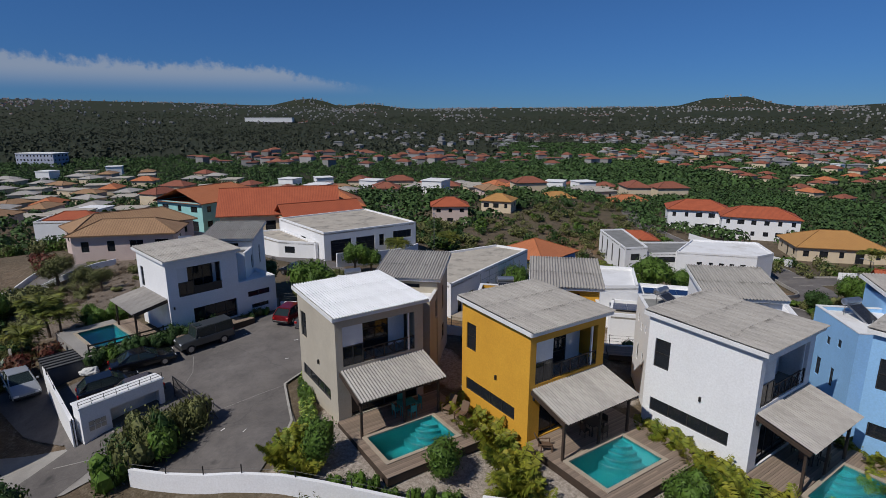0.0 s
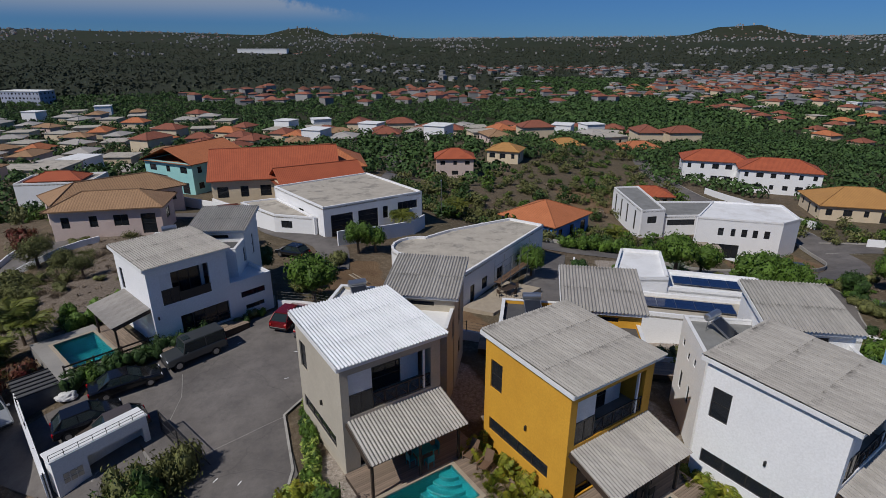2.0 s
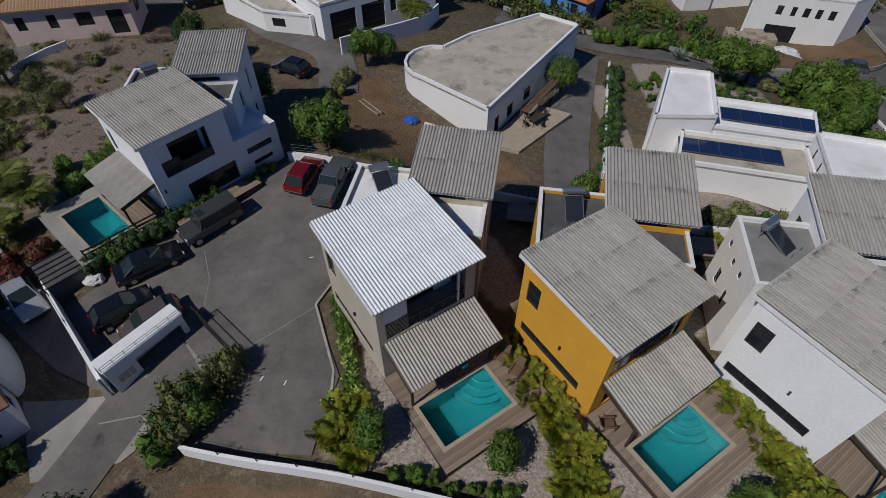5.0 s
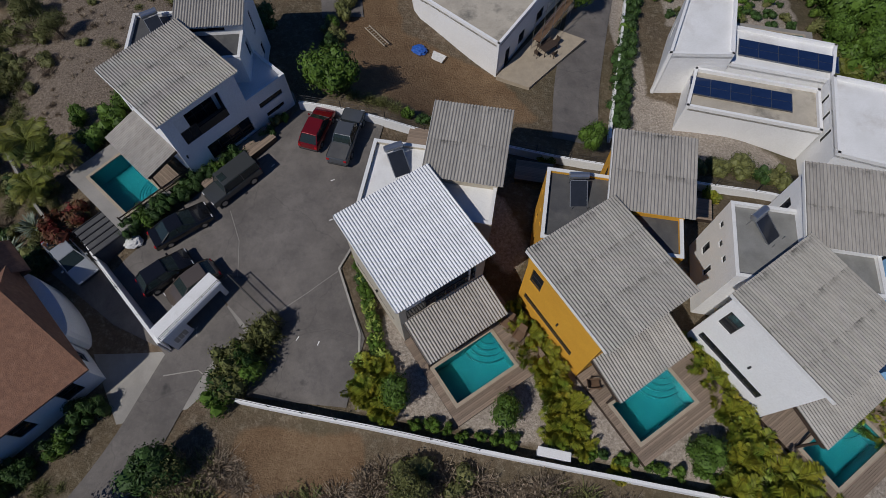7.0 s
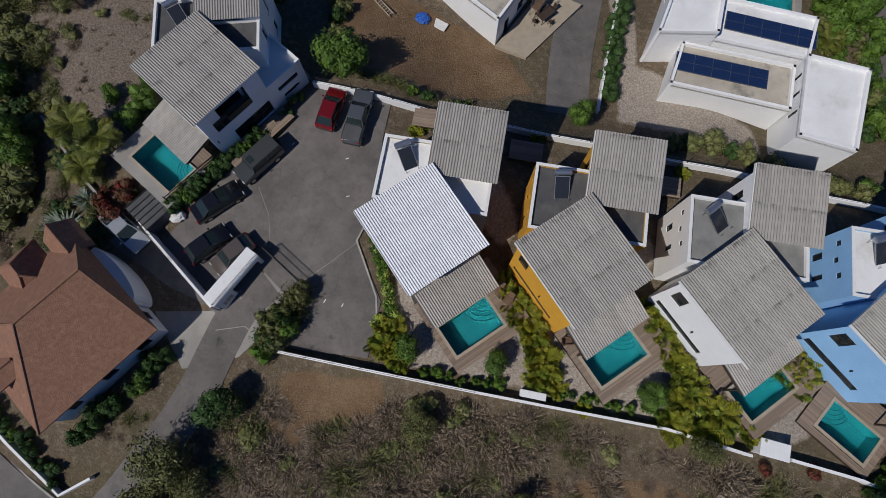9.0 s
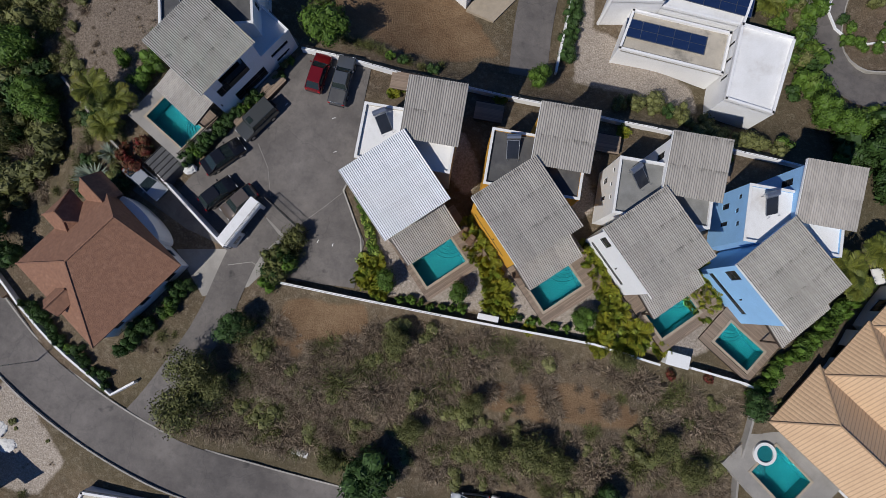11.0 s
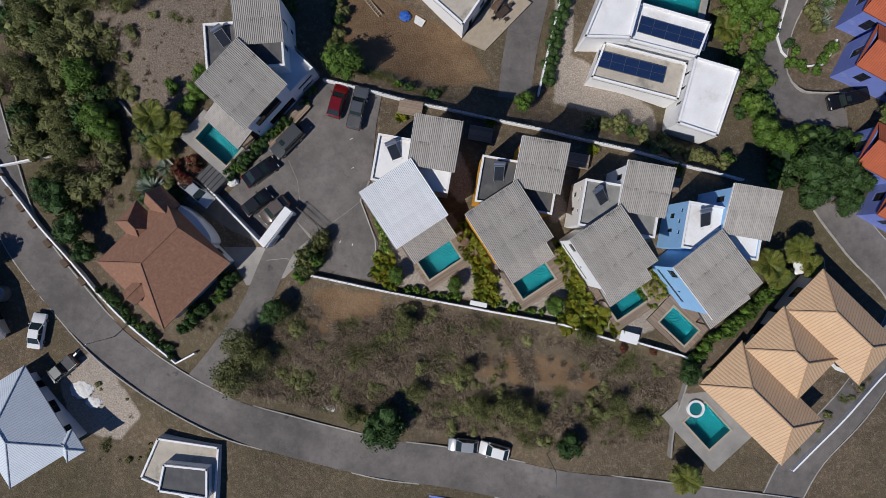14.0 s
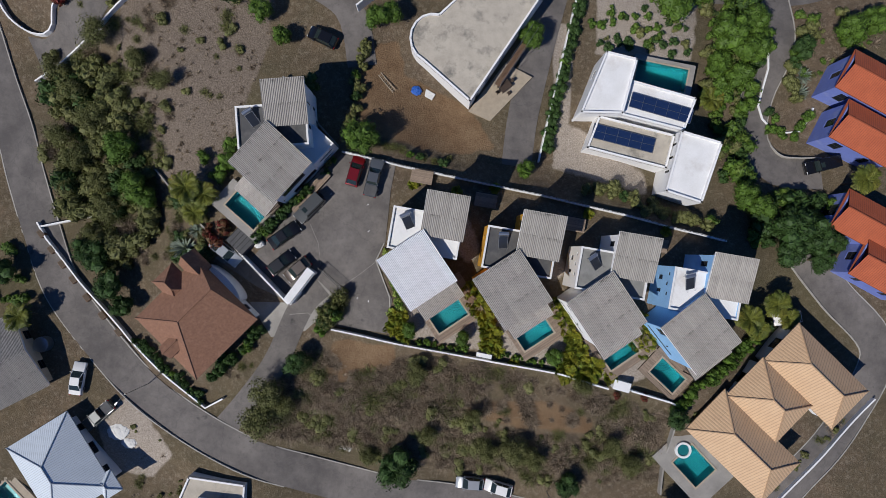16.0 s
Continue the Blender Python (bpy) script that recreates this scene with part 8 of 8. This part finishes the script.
# red-roofed quarter across the wooded valley
made_n = tries = 0
while made_n < 105 and tries < 6000:
    tries += 1
    x, y = rng_t.uniform(170, 480), rng_t.uniform(238, 760)
    if not inside(EAST_TOWN, x, y) or any((x - p[0]) ** 2 + (y - p[1]) ** 2 < 18 ** 2 for p in spots):
        continue
    spots.append((x, y))
    made_n += 1
    k = rng_t.choices(range(8), (7, 4, 2, 2, 2, 2, 1, 0))[0]
    copy_thing(protos[k], pose(x, y, lev(x, y), 0, 0, 28 + rng_t.choice((0, 90, 180, 270)) + rng_t.uniform(-10, 10)) @ Matrix.Scale(0.82, 4))
for k in range(8):
    if k not in used:
        protos[k].matrix_world = pose(-150 - 20 * k, 300, lev(-150 - 20 * k, 300))


def joined_houses(name, pts, mtl_roof, mtl_wall, label, seed, small=1.0):
    """Houses too far off to tell apart singly, as one body each of walls and roofs."""
    rng = np.random.default_rng(seed)
    V, F, MI = [], [], []
    for x, y in pts:
        w, d, h = rng.uniform(8, 15) * small, rng.uniform(7, 10) * small, rng.choice((3.2, 3.6, 6.0))
        z = lev(x, y)
        a = rng.uniform(0, math.pi)
        c, s = math.cos(a), math.sin(a)
        rise = rng.uniform(0.6, 2.6)
        o = len(V)
        for px, py, pz in ((-w, -d, -3), (w, -d, -3), (w, d, -3), (-w, d, -3), (-w, -d, h), (w, -d, h), (w, d, h), (-w, d, h)):
            V.append((x + (c * px - s * py) / 2, y + (s * px + c * py) / 2, z + pz))
        for px, py, pz in ((-w * 1.1, -d * 1.12, h), (w * 1.1, -d * 1.12, h), (w * 1.1, d * 1.12, h), (-w * 1.1, d * 1.12, h), (-(w - d) * 0.9, 0, h + rise), ((w - d) * 0.9, 0, h + rise)):
            V.append((x + (c * px - s * py) / 2, y + (s * px + c * py) / 2, z + pz))
        F += [[o, o + 1, o + 5, o + 4], [o + 1, o + 2, o + 6, o + 5], [o + 2, o + 3, o + 7, o + 6], [o + 3, o, o + 4, o + 7]]
        r = o + 8
        F += [[r, r + 1, r + 5, r + 4], [r + 1, r + 2, r + 5], [r + 2, r + 3, r + 4, r + 5], [r + 3, r, r + 4]]
        MI += [0] * 4 + [1] * 4
    me = bpy.data.meshes.new(name)
    me.from_pydata(V, [], F)
    me.materials.append(mtl_wall)
    me.materials.append(mtl_roof)
    me.polygons.foreach_set("material_index", np.array(MI, np.int32))
    return tagged(new(name, me), label, "houses", kind="stuff")


def ring_points(n, rmin, rmax, amin, amax, seed, power=1.0, cluster=0):
    rng = np.random.default_rng(seed)
    a = np.radians(rng.uniform(amin, amax, n))
    r = rmin + (rmax - rmin) * rng.random(n) ** power
    if cluster:
        k = max(3, n // cluster)
        pick = rng.integers(0, k, n)
        x, y = (r * np.sin(a))[pick] + rng.normal(0, 70, n), (r * np.cos(a))[pick] + rng.normal(0, 90, n)
        return np.stack([x, y], -1)
    return np.stack([r * np.sin(a), r * np.cos(a)], -1)


FAR_RED = mat("far red roofs", (0.27, 0.095, 0.055), (0.20, 0.075, 0.045), None, 0.02, 2, 0.85, island=0.3, bump=0)
FAR_PALE = mat("far pale roofs", (0.27, 0.27, 0.27), (0.17, 0.17, 0.17), None, 0.02, 2, 0.85, island=0.3, bump=0)
FAR_WALL = mat("far pale walls", (0.36, 0.35, 0.34), (0.24, 0.23, 0.22), None, 0.02, 2, 0.85, island=0.25, bump=0)
for seed, (cx, cy), (rx, ry), count, roof_m in ((31, (-100, 545), (150, 95), 66, FAR_RED), (32, (60, 560), (110, 110), 40, FAR_RED), (33, (430, 660), (190, 170), 150, FAR_RED), (34, (380, 620), (200, 190), 80, FAR_PALE)):
    rng_q = np.random.default_rng(seed)
    qa, qr = rng_q.uniform(0, math.tau, count), np.sqrt(rng_q.random(count))
    quarter = np.stack([cx + rx * qr * np.cos(qa), cy + ry * qr * np.sin(qa)], -1)
    joined_houses("far_houses", quarter, roof_m, FAR_WALL, "distant quarter of hipped-roof houses among trees", seed, 0.85)
    spots += [tuple(p) for p in quarter.tolist()]
joined_houses("far_houses", ring_points(150, 780, 1250, 21, 42, 1), FAR_RED, FAR_WALL, "distant red-roofed houses on the plain", 1)
joined_houses("far_houses", ring_points(170, 850, 1700, 14, 44, 2), FAR_PALE, FAR_WALL, "distant pale houses on the plain", 2)
joined_houses("far_houses", ring_points(60, 950, 1400, 2, 20, 3), FAR_RED, FAR_WALL, "distant red-roofed houses among trees", 3)
joined_houses("far_houses", ring_points(1500, 1900, 3600, -43, 44, 4, 0.5, 9), FAR_PALE, FAR_WALL, "pale houses scattered over the far rise", 4, 0.6)
joined_houses("far_houses", ring_points(260, 2000, 3500, -43, 44, 5, 0.6, 7), FAR_RED, FAR_WALL, "red-roofed houses scattered over the far rise", 5, 0.75)
joined_houses("far_houses", ring_points(60, 700, 1500, -12, 10, 6), FAR_PALE, FAR_WALL, "pale houses scattered in the scrub", 6)

# three-storey grey-blue block standing alone
ap = thing("apartment_block", "three-storey grey-blue block standing alone on the plain", "building", pose(-345, 470, lev(-345, 470), 0, 0, -8))
shell(ap, I4, 36, 16, 0, 11, "plaster_greyblue", True, random.Random(61), storeys=3)
part("flat_roof", one(soft_box, -18.5, -8.5, 11, 18.5, 8.5, 11.5, 0.1), M["flat_white"], ap)
wf = thing("warehouse", "long white hall on the far plain", "building", pose(-640, 2050, lev(-640, 2050), 0, 0, 4))
shell(wf, I4, 170, 40, 0, 14, "plaster_white", False)
part("flat_roof", one(soft_box, -86, -21, 14, 86, 21, 15, 0.1), M["flat_white"], wf)


def woods(name, pts, sizes, mtl, label, seed, clumps):
    """Crowns of far trees as one body of leaf clumps."""
    rng = np.random.default_rng(seed)
    n = len(pts)
    size = np.repeat(sizes, clumps)[:, None]
    d = unit(rng, n * clumps)
    d[:, 2] = np.abs(d[:, 2]) * 1.1 - 0.15
    foot = np.stack([pts[:, 0], pts[:, 1], level(pts[:, 0], pts[:, 1]) + sizes * 0.4], -1)
    c = np.repeat(foot, clumps, 0) + d * size * np.array([1, 1, 0.85]) * rng.uniform(0.55, 1.05, (n * clumps, 1))
    t = np.cross(d + 0.45 * unit(rng, n * clumps), unit(rng, n * clumps))
    t /= np.linalg.norm(t, axis=1, keepdims=True) + 1e-6
    b = np.cross(t, d + 0.45 * unit(rng, n * clumps))
    b /= np.linalg.norm(b, axis=1, keepdims=True) + 1e-6
    s = size * rng.uniform(0.6, 1.2, (n * clumps, 1)) * (1.4 / math.sqrt(clumps))
    return tagged(new(name, quads_mesh(name, c, t * s, b * s * 1.7, M[mtl])), label, "trees", kind="stuff")


def clear_of(pts, rad):
    keep = np.ones(len(pts), bool)
    for sx, sy in spots:
        keep &= (pts[:, 0] - sx) ** 2 + (pts[:, 1] - sy) ** 2 > rad * rad
    return pts[keep]


rng_w = np.random.default_rng(9)
M["wood_green"] = mat("valley tree crowns", (0.052, 0.105, 0.022), (0.034, 0.074, 0.016), (0.085, 0.125, 0.035), 0.03, 1.4, 0.85, bump=0, island=0.45)
M["wood_scrub"] = mat("plain scrub crowns", (0.046, 0.055, 0.030), (0.034, 0.042, 0.024), (0.066, 0.068, 0.046), 0.02, 1.4, 0.9, bump=0, island=0.4)
belt = clear_of(ring_points(17000, 165, 900, 6, 44, 21, 0.7), 10)
thin = inside(EAST_TOWN, belt[:, 0], belt[:, 1]) & (rng_w.random(len(belt)) < 0.45)
belt = belt[~thin]
belt = belt[~inside(NO_BUILD, belt[:, 0], belt[:, 1])]
close = np.hypot(belt[:, 0], belt[:, 1]) < 360
woods("woods", belt[close], rng_w.uniform(1.3, 3.6, close.sum()), "wood_green", "green woods filling the near valley", 1, 64)
woods("woods", belt[~close], rng_w.uniform(1.5, 3.8, (~close).sum()), "wood_green", "green woods filling the valley", 4, 16)
west_w = clear_of(ring_points(6000, 130, 640, -44, 8, 22, 0.8), 9)
west_w = west_w[(np.hypot(west_w[:, 0], west_w[:, 1] - 60) > 80) & ~inside(NO_BUILD, west_w[:, 0], west_w[:, 1])]
woods("woods", west_w, rng_w.uniform(1.2, 3.6, len(west_w)), "wood_green", "green garden trees among the town houses", 2, 46)
far_w = clear_of(ring_points(15000, 560, 2600, -44, 44, 23, 0.75), 9)
woods("woods", far_w, rng_w.uniform(1.6, 4.4, len(far_w)), "wood_scrub", "dry scrub over the plain", 3, 6)
